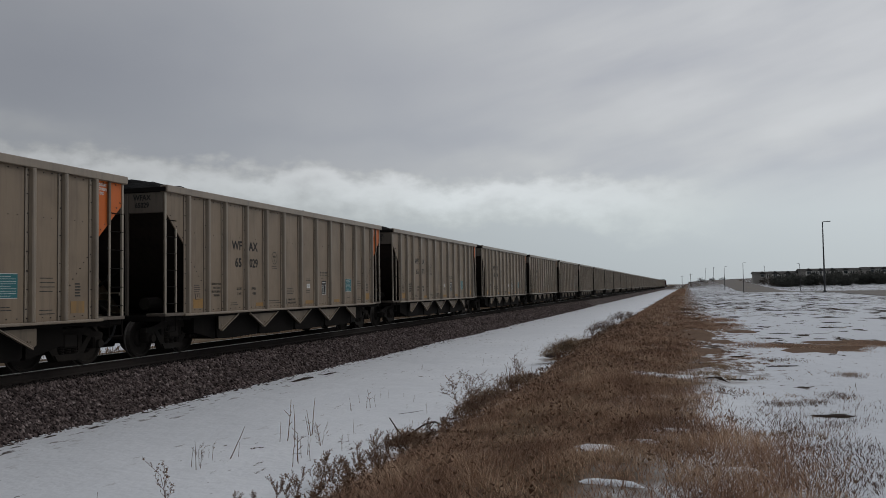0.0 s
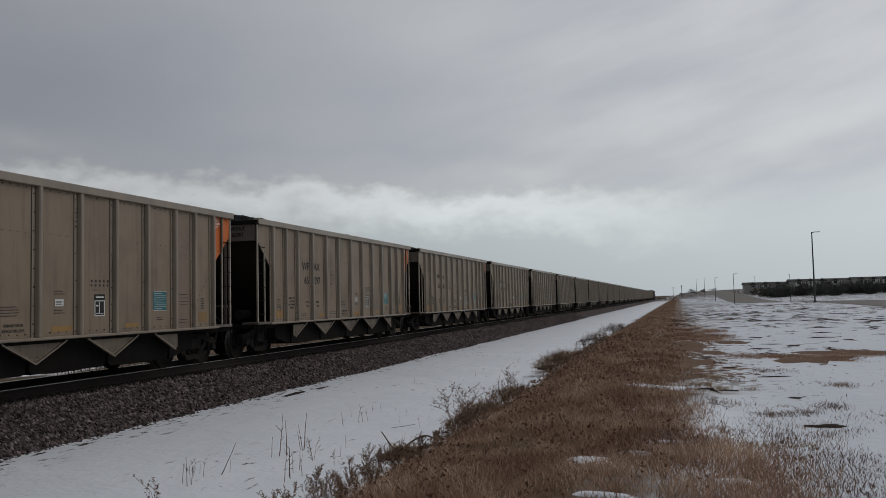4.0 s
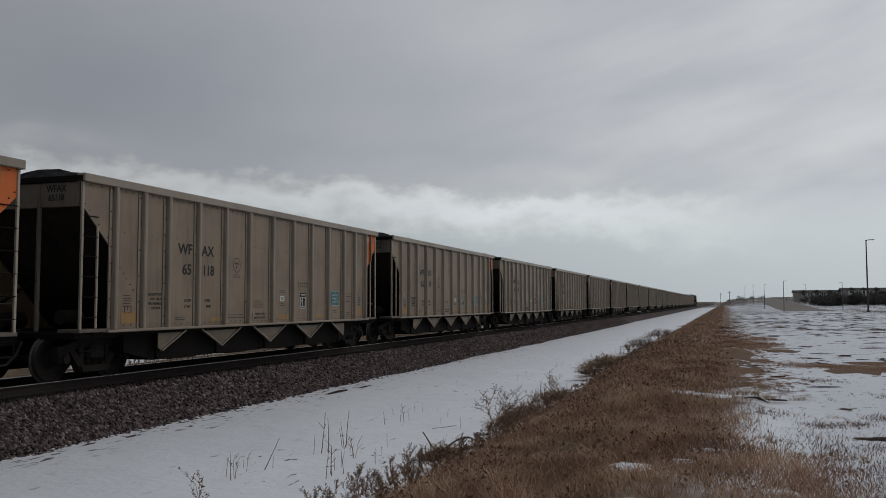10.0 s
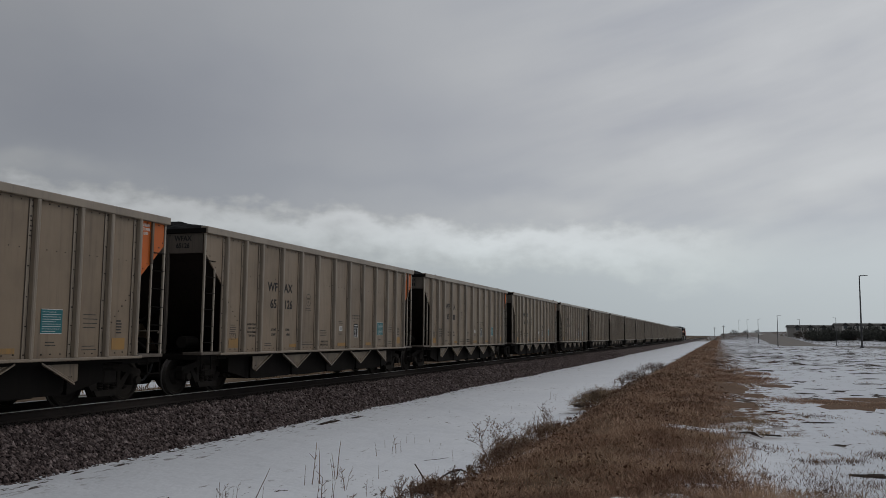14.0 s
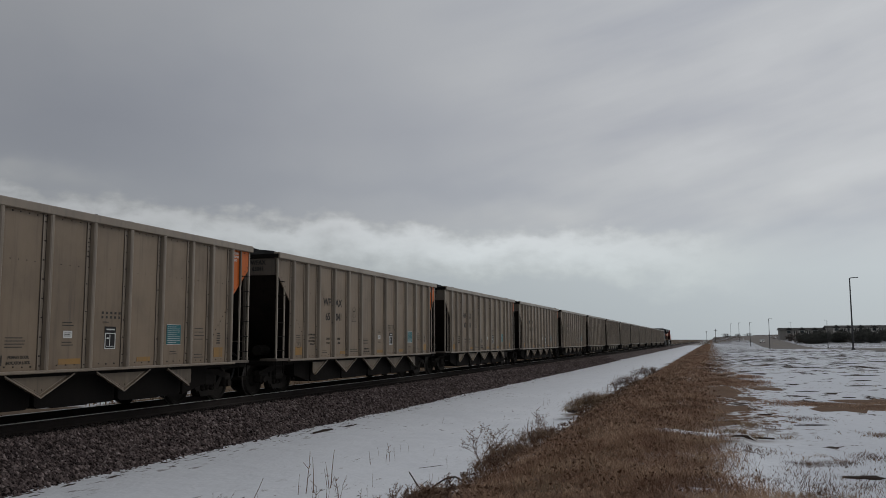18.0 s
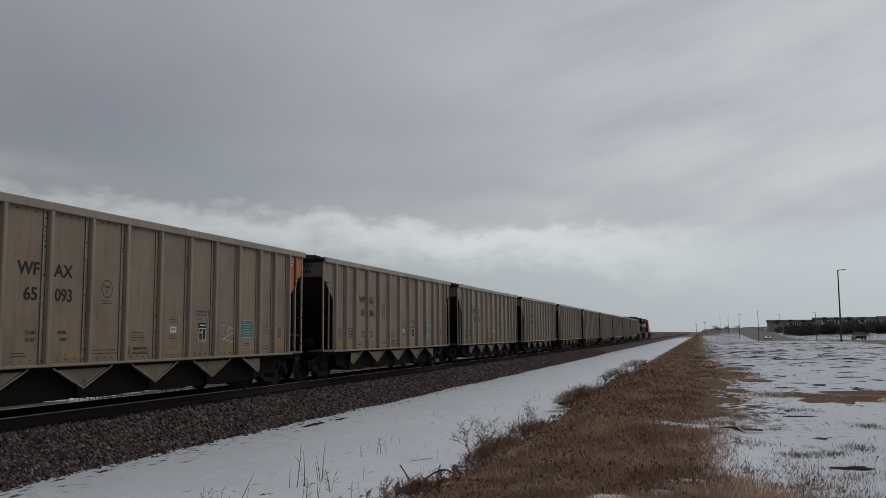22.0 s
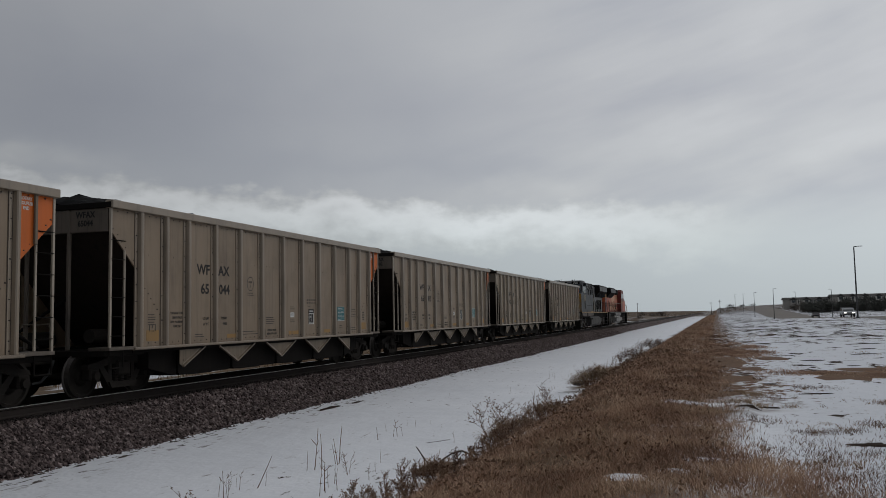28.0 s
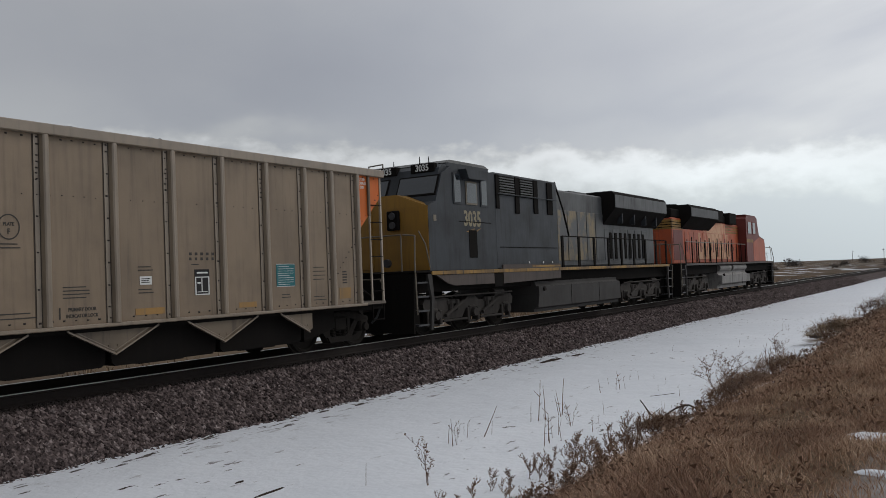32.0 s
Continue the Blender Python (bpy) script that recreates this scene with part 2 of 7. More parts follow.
TANK_PALE = painted("air_tank_pale", (0.19, 0.18, 0.17), (0.07, 0.065, 0.06), 0.5, 0.0, 0.8, 0.06)
GALV = plain("galvanised_steel", (0.07, 0.07, 0.073), 0.5, 0.6, 0.15)
PALE_POST = plain("grab_iron_pale", (0.15, 0.128, 0.098), 0.5, 0.2, 0.2)


def glass_mat():
    def build(g, s):
        s.inputs["Base Color"].default_value = (0.02, 0.025, 0.03, 1)
        s.inputs["Roughness"].default_value = 0.06
        s.inputs["Specular IOR Level"].default_value = 0.8
    return material("dark_window_glass", build)


GLASS = glass_mat()


def lamp_mat():
    def build(g, s):
        s.inputs["Base Color"].default_value = (1, 1, 0.95, 1)
        s.inputs["Emission Color"].default_value = (1, 0.97, 0.9, 1)
        s.inputs["Emission Strength"].default_value = 2.5
    return material("headlight_glow", build)


HEADLIGHT = lamp_mat()


def snow_mat(name="snow"):
    def build(g, s):
        pos = g.n("ShaderNodeTexCoord").outputs["Object"]
        a, b = g.noise(pos, 0.8, 5.0), g.noise(pos, 14.0, 4.0)
        g.put(s.inputs["Base Color"], g.mix(a, (0.60, 0.635, 0.69, 1), (0.72, 0.75, 0.795, 1)))
        s.inputs["Roughness"].default_value = 0.7
        bump(g, s, g.math("ADD", a, g.math("MULTIPLY", b, 0.2)), 0.5, 0.05)
    return material(name, build)


SNOW = snow_mat()


def ground_mat():
    def build(g, s):
        pos = g.n("ShaderNodeNewGeometry").outputs["Position"]
        sep = g.n("ShaderNodeSeparateXYZ", None, Vector=pos)
        x, y = sep.outputs[0], sep.outputs[1]
        n1, n2, n3 = g.noise(pos, 0.30, 5.0), g.noise(pos, 1.7, 5.0), g.noise(pos, 11.0, 4.0)
        wob = g.math("MULTIPLY", g.math("SUBTRACT", g.math("ADD", n1, g.math("MULTIPLY", n2, 0.6)), 0.8), 3.0)
        xw = g.math("ADD", x, wob)
        xb = g.math("MULTIPLY_ADD", g.step(y, 14.0, 32.0), 0.75, g.math("MULTIPLY_ADD", g.step(g.math("MULTIPLY", y, -1.0), -13.2, -11.6), 0.45, xw))
        berm = g.math("MULTIPLY", g.step(xb, -3.7, -3.0), g.math("SUBTRACT", 1.0, g.step(xb, -0.5, 0.9)))
        # open field to the right: snow with bare streaks, barer far off
        streak = g.noise(g.scaled(pos, 0.34, 0.42, 0.2), 1.0, 6.0, 0.62)
        dash = g.noise(g.scaled(pos, 1.05, 0.62, 0.2), 1.0, 6.0, 0.60)
        gate = g.step(g.noise(pos, 0.11, 3.0), 0.40, 0.62)
        thresh = g.math("SUBTRACT", g.math("MULTIPLY_ADD", gate, -0.095, 0.637), g.math("MULTIPLY_ADD", g.step(y, 18.0, 70.0), 0.068, g.math("MULTIPLY_ADD", g.step(y, 10.0, 20.0), 0.06, -0.06)))
        field = g.math("MULTIPLY", g.step(dash, thresh, g.math("ADD", thresh, 0.025)), g.step(x, -0.8, 1.0))
        # thinning brown litter beside the berm
        litter = g.noise(g.scaled(pos, 3.6, 2.2, 1.0), 1.0, 6.0, 0.72)
        away = g.math("MULTIPLY_ADD", g.step(x, -0.6, 3.2), 0.27, 0.385)
        fringe = g.math("MULTIPLY", g.step(litter, away, g.math("ADD", away, 0.05)), g.math("MULTIPLY", g.step(x, -1.5, -0.5), g.math("MULTIPLY", g.step(y, 13.5, 18.0), g.math("SUBTRACT", 1.0, g.step(x, 3.0, 4.5)))))
        # beyond the rails: dry grass with snow streaks; beside the ballast a few scuffs
        beyond = g.math("MULTIPLY", g.math("SUBTRACT", 1.0, g.step(x, -18.0, -16.5)), g.step(g.noise(g.scaled(pos, 0.10, 0.035, 0.1), 1.0, 6.0, 0.68), 0.405, 0.455))
        toe = g.math("MULTIPLY", g.math("MULTIPLY", g.step(x, -11.4, -10.9), g.math("SUBTRACT", 1.0, g.step(xw, -10.5, -9.6))), g.step(g.noise(g.scaled(pos, 7.0, 2.2, 1.0), 1.0, 5.0, 0.6), 0.575, 0.60))
        farm = g.math("MULTIPLY", g.step(y, 330.0, 520.0), g.step(streak, 0.40, 0.50))
        bare = g.math("MAXIMUM", g.math("MAXIMUM", g.math("MAXIMUM", berm, fringe), field), g.math("MAXIMUM", beyond, g.math("MAXIMUM", toe, farm)))
        flecks = g.noise(g.scaled(pos, 5.5, 1.9, 1.0), 1.0, 6.0, 0.66)
        thin = g.math("MULTIPLY", g.step(flecks, 0.62, 0.65), g.step(n1, 0.44, 0.60))
        bare = g.math("MAXIMUM", bare, thin)
        soil = g.mix(n2, (0.075, 0.050, 0.034, 1), (0.16, 0.112, 0.070, 1))
        soil = g.mix(g.step(n3, 0.45, 0.7), soil, (0.10, 0.072, 0.05, 1))
        far_soil = g.mix(g.step(g.noise(g.scaled(pos, 0.03, 0.012, 0.1), 1.0, 6.0, 0.65), 0.38, 0.62), (0.060, 0.045, 0.034, 1), (0.135, 0.098, 0.066, 1))
        far_soil = g.mix(g.step(n1, 0.5, 0.62), far_soil, (0.10, 0.075, 0.055, 1))
        soil = g.mix(g.math("MAXIMUM", g.math("SUBTRACT", 1.0, g.step(x, -18.0, -16.0)), g.step(y, 150.0, 400.0)), soil, far_soil)
        soil = g.mix(fringe, soil, (0.155, 0.100, 0.070, 1))
        soil = g.mix(g.math("MULTIPLY", g.math("MAXIMUM", g.math("MAXIMUM", field, thin), toe), 0.85), soil, (0.036, 0.028, 0.024, 1))
        snow = g.mix(n1, (0.67, 0.70, 0.745, 1), (0.79, 0.81, 0.845, 1))
        snow = g.mix(g.math("MULTIPLY", g.step(xw, -0.5, 1.5), 0.55), snow, (0.50, 0.53, 0.585, 1))
        # snow beside the line tinted darker, painting in the shade along the train
        train_shade = g.math("MULTIPLY", g.math("SUBTRACT", 1.0, g.step(xw, -11.0, -2.5)), g.math("MULTIPLY_ADD", n2, 0.5, 0.30))
        snow = g.mix(train_shade, snow, (0.485, 0.502, 0.535, 1))
        g.put(s.inputs["Base Color"], g.mix(bare, snow, soil))
        g.put(s.inputs["Roughness"], g.math("MULTIPLY_ADD", bare, 0.2, 0.7))
        g.put(s.inputs["Specular IOR Level"], g.math("MULTIPLY_ADD", bare, -0.20, 0.22))
        wide = g.noise(g.scaled(pos, 0.5, 0.22, 0.3), 1.0, 3.0)
        bump(g, s, g.math("ADD", g.math("MULTIPLY", wide, 1.6), g.math("ADD", g.math("MULTIPLY", n2, 0.6), g.math("MULTIPLY", n3, 0.22))), 0.6, 0.10)
    return material("snow_and_dry_ground", build)


GROUND = ground_mat()


def ballast_mat(name, loose):
    def build(g, s):
        geo = g.n("ShaderNodeNewGeometry")
        pos = geo.outputs["Position"]
        cell = g.n("ShaderNodeTexVoronoi", None, Vector=pos, Scale=17.0)
        n = g.noise(pos, 0.7, 4.0)
        grain = g.n("ShaderNodeSeparateColor", None, Color=cell.outputs["Color"]).outputs[0]
        tone = g.math("ADD", g.math("MULTIPLY", geo.outputs["Random Per Island"], 0.75), g.math("MULTIPLY", grain, 0.25)) if loose else g.math("MULTIPLY", grain, 0.8)
        col = g.ramp(tone, [(0.0, (0.017, 0.0138, 0.0136)), (0.35, (0.070, 0.054, 0.0525)), (0.75, (0.152, 0.119, 0.114)), (1.0, (0.31, 0.26, 0.25))])
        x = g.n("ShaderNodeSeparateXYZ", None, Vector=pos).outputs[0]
        # shadow of rail, ties and train painted as near-black stones near the track
        rail_shade = g.math("MULTIPLY", g.math("SUBTRACT", 1.0, g.step(g.math("MULTIPLY_ADD", g.math("SUBTRACT", g.noise(pos, 2.2, 3.0), 0.5), 0.7, x), -12.10, -11.92)), 0.88)
        col = g.mix(rail_shade, col, (0.012, 0.011, 0.0108, 1))
        g.put(s.inputs["Base Color"], g.mix(g.math("MULTIPLY", g.step(n, 0.45, 0.75), 0.3), col, (0.05, 0.036, 0.032, 1)))
        s.inputs["Roughness"].default_value = 0.9
        s.inputs["Specular IOR Level"].default_value = 0.08
        bump(g, s, cell.outputs["Distance"], 0.9, 0.05)
    return material(name, build)


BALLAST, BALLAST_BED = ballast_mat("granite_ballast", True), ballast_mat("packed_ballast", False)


def straw_mat(name, dark, mid, lit):
    def build(g, s):
        geo = g.n("ShaderNodeNewGeometry")
        patch = g.noise(geo.outputs["Position"], 0.9, 5.0, 0.6)
        f = g.math("ADD", g.math("MULTIPLY", geo.outputs["Random Per Island"], 0.42), g.math("MULTIPLY", g.step(patch, 0.36, 0.64), 0.58))
        g.put(s.inputs["Base Color"], g.ramp(f, [(0.0, dark), (0.5, mid), (1.0, lit)]))
        s.inputs["Roughness"].default_value = 0.8
        s.inputs["Specular IOR Level"].default_value = 0.2
    return material(name, build)


STRAW = straw_mat("dry_brown_grass", (0.168, 0.095, 0.068), (0.375, 0.238, 0.162), (0.63, 0.465, 0.33))
STRAW_DULL = straw_mat("dull_dry_grass", (0.085, 0.052, 0.040), (0.165, 0.102, 0.070), (0.32, 0.215, 0.14))
STRAW_PALE = straw_mat("dry_pale_grass", (0.14, 0.095, 0.068), (0.25, 0.17, 0.11), (0.44, 0.33, 0.21))
WEED = straw_mat("dead_weed_stalk", (0.100, 0.058, 0.041), (0.185, 0.113, 0.077), (0.29, 0.20, 0.137))
NEEDLE = straw_mat("dark_juniper_foliage", (0.034, 0.037, 0.033), (0.066, 0.068, 0.060), (0.115, 0.112, 0.098))
SCRUB = straw_mat("grey_brown_scrub", (0.06, 0.05, 0.043), (0.105, 0.088, 0.074), (0.17, 0.145, 0.12))
BARK = plain("grey_bark", (0.07, 0.055, 0.045), 0.9, 0, 0.3)
ASPHALT = plain("worn_asphalt", (0.145, 0.130, 0.117), 0.85, 0, 0.25, 0.6, 0.01)
DIRT = plain("wet_bare_soil", (0.040, 0.030, 0.025), 0.95, 0, 0.3, 8.0, 0.02, 0.03)
MUD = plain("bare_brown_mud", (0.105, 0.074, 0.058), 0.9, 0, 0.3, 8.0, 0.02, 0.05)
LITTER = plain("flattened_dry_litter", (0.150, 0.098, 0.068), 0.9, 0, 0.45, 9.0, 0.05, 0.05)
SILVER = plain("silver_car_paint", (0.30, 0.31, 0.32), 0.35, 0.5, 0.1)
DARK_CAR = plain("dark_car_paint", (0.03, 0.03, 0.035), 0.35, 0.2, 0.1)
ROOF = plain("house_roof", (0.042, 0.040, 0.038), 0.9, 0, 0.3, 1.0)
SIDING = plain("house_siding", (0.33, 0.315, 0.295), 0.8, 0, 0.25, 1.0)



# ---- mesh helpers ----
def link(name, bm, mat, parent=None, label="", m=None, smooth=False):
    """A bmesh as one object."""
    me = bpy.data.meshes.new(name)
    bm.normal_update()
    bm.to_mesh(me)
    bm.free()
    return from_mesh(name, me, mat, parent, label, m, smooth)


def from_mesh(name, me, mat, parent=None, label="", m=None, smooth=False):
    if mat is not None and not me.materials:
        me.materials.append(mat)
    if smooth:
        me.polygons.foreach_set("use_smooth", [True] * len(me.polygons))
    ob = new(name, me)
    if parent is not None:
        ob.parent = parent
    if m is not None:
        ob.matrix_basis = m
    if label:
        tagged(ob, label)
    return ob


part = link


def arrays(name, verts, faces, mat, parent=None, label="", smooth=False):
    """Large meshes straight from numpy arrays; faces are all of one length."""
    verts, faces = np.asarray(verts, np.float32), np.asarray(faces, np.int32)
    me = bpy.data.meshes.new(name)
    k = faces.shape[1]
    me.vertices.add(len(verts))
    me.vertices.foreach_set("co", verts.ravel())
    me.loops.add(faces.size)
    me.loops.foreach_set("vertex_index", faces.ravel())
    me.polygons.add(len(faces))
    me.polygons.foreach_set("loop_start", np.arange(0, faces.size, k, dtype=np.int32))
    me.update(calc_edges=True)
    return from_mesh(name, me, mat, parent, label, None, smooth)


def empty(name, x=0.0, y=0.0, z=0.0, **tags):
    ob = new(name)
    ob.empty_display_size = 0.2
    ob.location = (x, y, z)
    return tagged(ob, **tags)


def box(bm, x0, x1, y0, y1, z0, z1, bevel=0.0):
    made = bmesh.ops.create_cube(bm, size=1.0, matrix=Matrix.LocRotScale(((x0 + x1) / 2, (y0 + y1) / 2, (z0 + z1) / 2), None, (abs(x1 - x0), abs(y1 - y0), abs(z1 - z0))))
    if bevel:
        edges = {e for v in made["verts"] for e in v.link_edges}
        bmesh.ops.bevel(bm, geom=list(edges), offset=bevel, segments=1, profile=0.5, affect="EDGES")
    return bm


def boxed(x0, x1, y0, y1, z0, z1, bevel=0.0):
    return box(bmesh.new(), x0, x1, y0, y1, z0, z1, bevel)


def rod(bm, a, b, r0, r1=None, sides=6):
    """A tapered rod from a to b."""
    a, b = Vector(a), Vector(b)
    d = b - a
    m = Matrix.Translation((a + b) / 2) @ d.to_track_quat("Z", "Y").to_matrix().to_4x4()
    bmesh.ops.create_cone(bm, cap_ends=True, segments=sides, radius1=r0, radius2=r0 if r1 is None else r1, depth=d.length, matrix=m)
    return bm


def pipe(bm, pts, r, sides=6):
    for a, b in zip(pts, pts[1:]):
        rod(bm, a, b, r, r, sides)
    return bm


def prism(bm, outline, x0, x1):
    """An outline in (y, z), drawn from x0 to x1."""
    a = [bm.verts.new((x0, y, z)) for y, z in outline]
    b = [bm.verts.new((x1, y, z)) for y, z in outline]
    bm.faces.new(a)
    bm.faces.new(b[::-1])
    for i in range(len(a)):
        j = (i + 1) % len(a)
        bm.faces.new((a[i], b[i], b[j], a[j]))
    bmesh.ops.recalc_face_normals(bm, faces=bm.faces[:])
    return bm


def cross(bm, outline, y0, y1):
    """An outline in (x, z), drawn from y0 to y1."""
    a = [bm.verts.new((x, y0, z)) for x, z in outline]
    b = [bm.verts.new((x, y1, z)) for x, z in outline]
    bm.faces.new(a)
    bm.faces.new(b[::-1])
    for i in range(len(a)):
        j = (i + 1) % len(a)
        bm.faces.new((a[i], b[i], b[j], a[j]))
    bmesh.ops.recalc_face_normals(bm, faces=bm.faces[:])
    return bm


LETTERS = {}


def letters(text, height, mat, squeeze=1.0):
    """Mesh of a line of writing in the y-z plane, facing +x, centred; one mesh per text."""
    key = (text, height, mat.name, squeeze)
    if key not in LETTERS:
        curve = bpy.data.curves.new("lettering", "FONT")
        curve.body, curve.size, curve.align_x, curve.align_y = text, height / 0.70, "CENTER", "CENTER"
        curve.extrude, curve.offset = 0.0015, height * 0.034
        curve.resolution_u = 3
        holder = bpy.data.objects.new("lettering", curve)
        scene.collection.objects.link(holder)
        me = bpy.data.meshes.new_from_object(holder.evaluated_get(bpy.context.evaluated_depsgraph_get()))
        bpy.data.objects.remove(holder)
        bpy.data.curves.remove(curve)
        me.transform(Matrix(((0, 0, 1, 0), (squeeze, 0, 0, 0), (0, 1, 0, 0), (0, 0, 0, 1))))
        me.materials.clear()
        me.materials.append(mat)
        LETTERS[key] = me
    return LETTERS[key]


# last three figures of each car, from the rear of the train forwards; None where they never show
FIGURES = ("102", "114", "002", "044", None, None, "108", "076", "086", "093", "034", "113", "041", "016", "045", None, "126", "018", "103", "119", "118",
           "046", "055", "104", None, "097", "105", "024", "071", "029", None)
STENCILS = (("RADIANT THAW", 2.32, 1.75, 0.055), ("HEAT ONLY", 2.32, 1.65, 0.055), ("MAX ALUMINUM", 2.32, 1.55, 0.055), ("TEMP 250 F", 2.32, 1.45, 0.055),
            ("LD LMT", 3.48, 1.62, 0.065), ("237000", 4.28, 1.62, 0.065), ("LT WT", 3.48, 1.48, 0.065), ("49000", 4.32, 1.48, 0.065),
            ("PRIMARY DOOR", 6.72, 1.27, 0.055), ("INDICATOR LOCK", 6.72, 1.17, 0.055), ("PLATE", 5.56, 2.57, 0.05), ("F", 5.56, 2.46, 0.08))
CREAM_INK = plain("worn_cream_figures", (0.21, 0.18, 0.115), 0.6, 0, 0.4)
for digits in FIGURES:
    if digits:
        letters(digits, 0.238, INK, 0.95), letters("65" + digits, 0.12, INK, 0.9)
for text, _, _, tall in STENCILS:
    letters(text, tall, FADED_INK, 0.85)
for text in ("WF", "AX", "65"):
    letters(text, 0.238, INK, 1.05)
for text in ("ROTARY", "COUPLER", "END"):
    letters(text, 0.06, WHITE, 0.85)
letters("WFAX", 0.13, INK, 0.9), letters("3035", 0.42, CREAM_INK, 0.8), letters("3035", 0.17, WHITE, 0.9)


def mesh_of(name, bm, mat):
    """Mesh data for pieces that share it."""
    me = bpy.data.meshes.new(name)
    bm.normal_update()
    bm.to_mesh(me)
    bm.free()
    me.materials.append(mat)
    return me


# ---- the lie of the land ----
TRACK = -13.48          # centre line of the rails


def lerp_table(v, table):
    for (a, fa), (b, fb) in zip(table, table[1:]):
        if v < b:
            f = max(0.0, (v - a) / (b - a))
            return fa + (fb - fa) * f
    return table[-1][1]


def smooth(v, a, b):
    f = min(1.0, max(0.0, (v - a) / (b - a)))
    return f * f * (3 - 2 * f)


ACROSS = [(-400, 0.9), (-150, 0.1), (-60, -0.55), (-17, -0.85), (-16.1, -0.82), (-15.2, -0.5), (-12.0, -0.5), (-10.75, -0.86), (-10.3, -0.84), (-8.0, -0.86), (-6.0, -0.85), (-4.3, -0.82),
          (-3.6, -0.66), (-2.9, -0.30), (-2.3, -0.08), (-1.6, 0.02), (-0.5, 0.0), (1.0, -0.03), (3.0, -0.04), (9.0, 0.0)]
ALONG = [(0, 0.0), (60, 0.05), (116, 0.34), (150, 0.1), (200, -0.7), (268, -1.1), (330, -0.9), (450, 1.3), (600, 4.0), (800, 5.2), (1400, 6.5), (4500, 16)]


def height(x, y):
    side = smooth(x, 1.0, 14.0)
    z = lerp_table(x, ACROSS) + side * lerp_table(y, ALONG)
    z += smooth(y, 700, 2500) * (1 - side) * 3.5
    if -11 < x < 40 and y < 120:
        z += 0.05 * noise.noise((x * 0.5, y * 0.35, 1.0)) * (0.5 if x < -5 else 1.0)
        if -4.2 < x < 0.5:
            z += 0.10 * noise.noise((x * 0.9, y * 0.25, 5.0))
    if x > 36:
        # rise beyond the road
        z += smooth(x, 36, 42) * smooth(y, 430, 460) * (0.9 + 0.5 * noise.noise((x * 0.03, y * 0.02, 3)))
        z += 0.8 * smooth(x, 40, 90) * smooth(y, 90, 260)
    return z


def build_ground():
    xs = sorted(set([-2400, -1200, -700, -400, -250, -150, -100, -75, -60, -45, -36, -30, -26, -22, -19, -17.5, -17, -16.5, -16.1, -15.6, -15.2, -13.5, -12.0, -11.4, -11.0]
                    + [round(-10.8 + 0.2 * i, 2) for i in range(65)] + [2.4 + 0.5 * i for i in range(24)]
                    + [15 + 1.5 * i for i in range(14)] + [38 + 4 * i for i in range(18)] + [112, 125, 140, 160, 190, 230, 290, 370, 480, 650, 900, 1400, 2400]))
    ys = [-300, -120, -60, -30, -15, -8, -4, -1, 1, 3] + [4 + 0.3 * i for i in range(90)] + [31.5 + 0.9 * i for i in range(40)] + [68 + 3 * i for i in range(30)] \
        + [160 + 8 * i for i in range(30)] + [400 + 10 * i for i in range(22)] + [630, 680, 750, 850, 1000, 1200, 1500, 2000, 2800, 4600]
    verts = [(x, y, height(x, y)) for y in ys for x in xs]
    w = len(xs)
    faces = [(j * w + i, j * w + i + 1, (j + 1) * w + i + 1, (j + 1) * w + i) for j in range(len(ys) - 1) for i in range(w - 1)]
    ob = arrays("ground", verts, faces, GROUND, smooth=True)
    tagged(ob, "snow-covered winter prairie with bare brown grass strips", "ground", kind="structure")


build_ground()

# ---- the railway ----
def toe_edge(y):
    """How far the shoulder strays from its line."""
    return 0.13 * noise.noise((y * 0.45, 2.0, 0)) + 0.09 * noise.noise((y * 1.7, 5.0, 0))


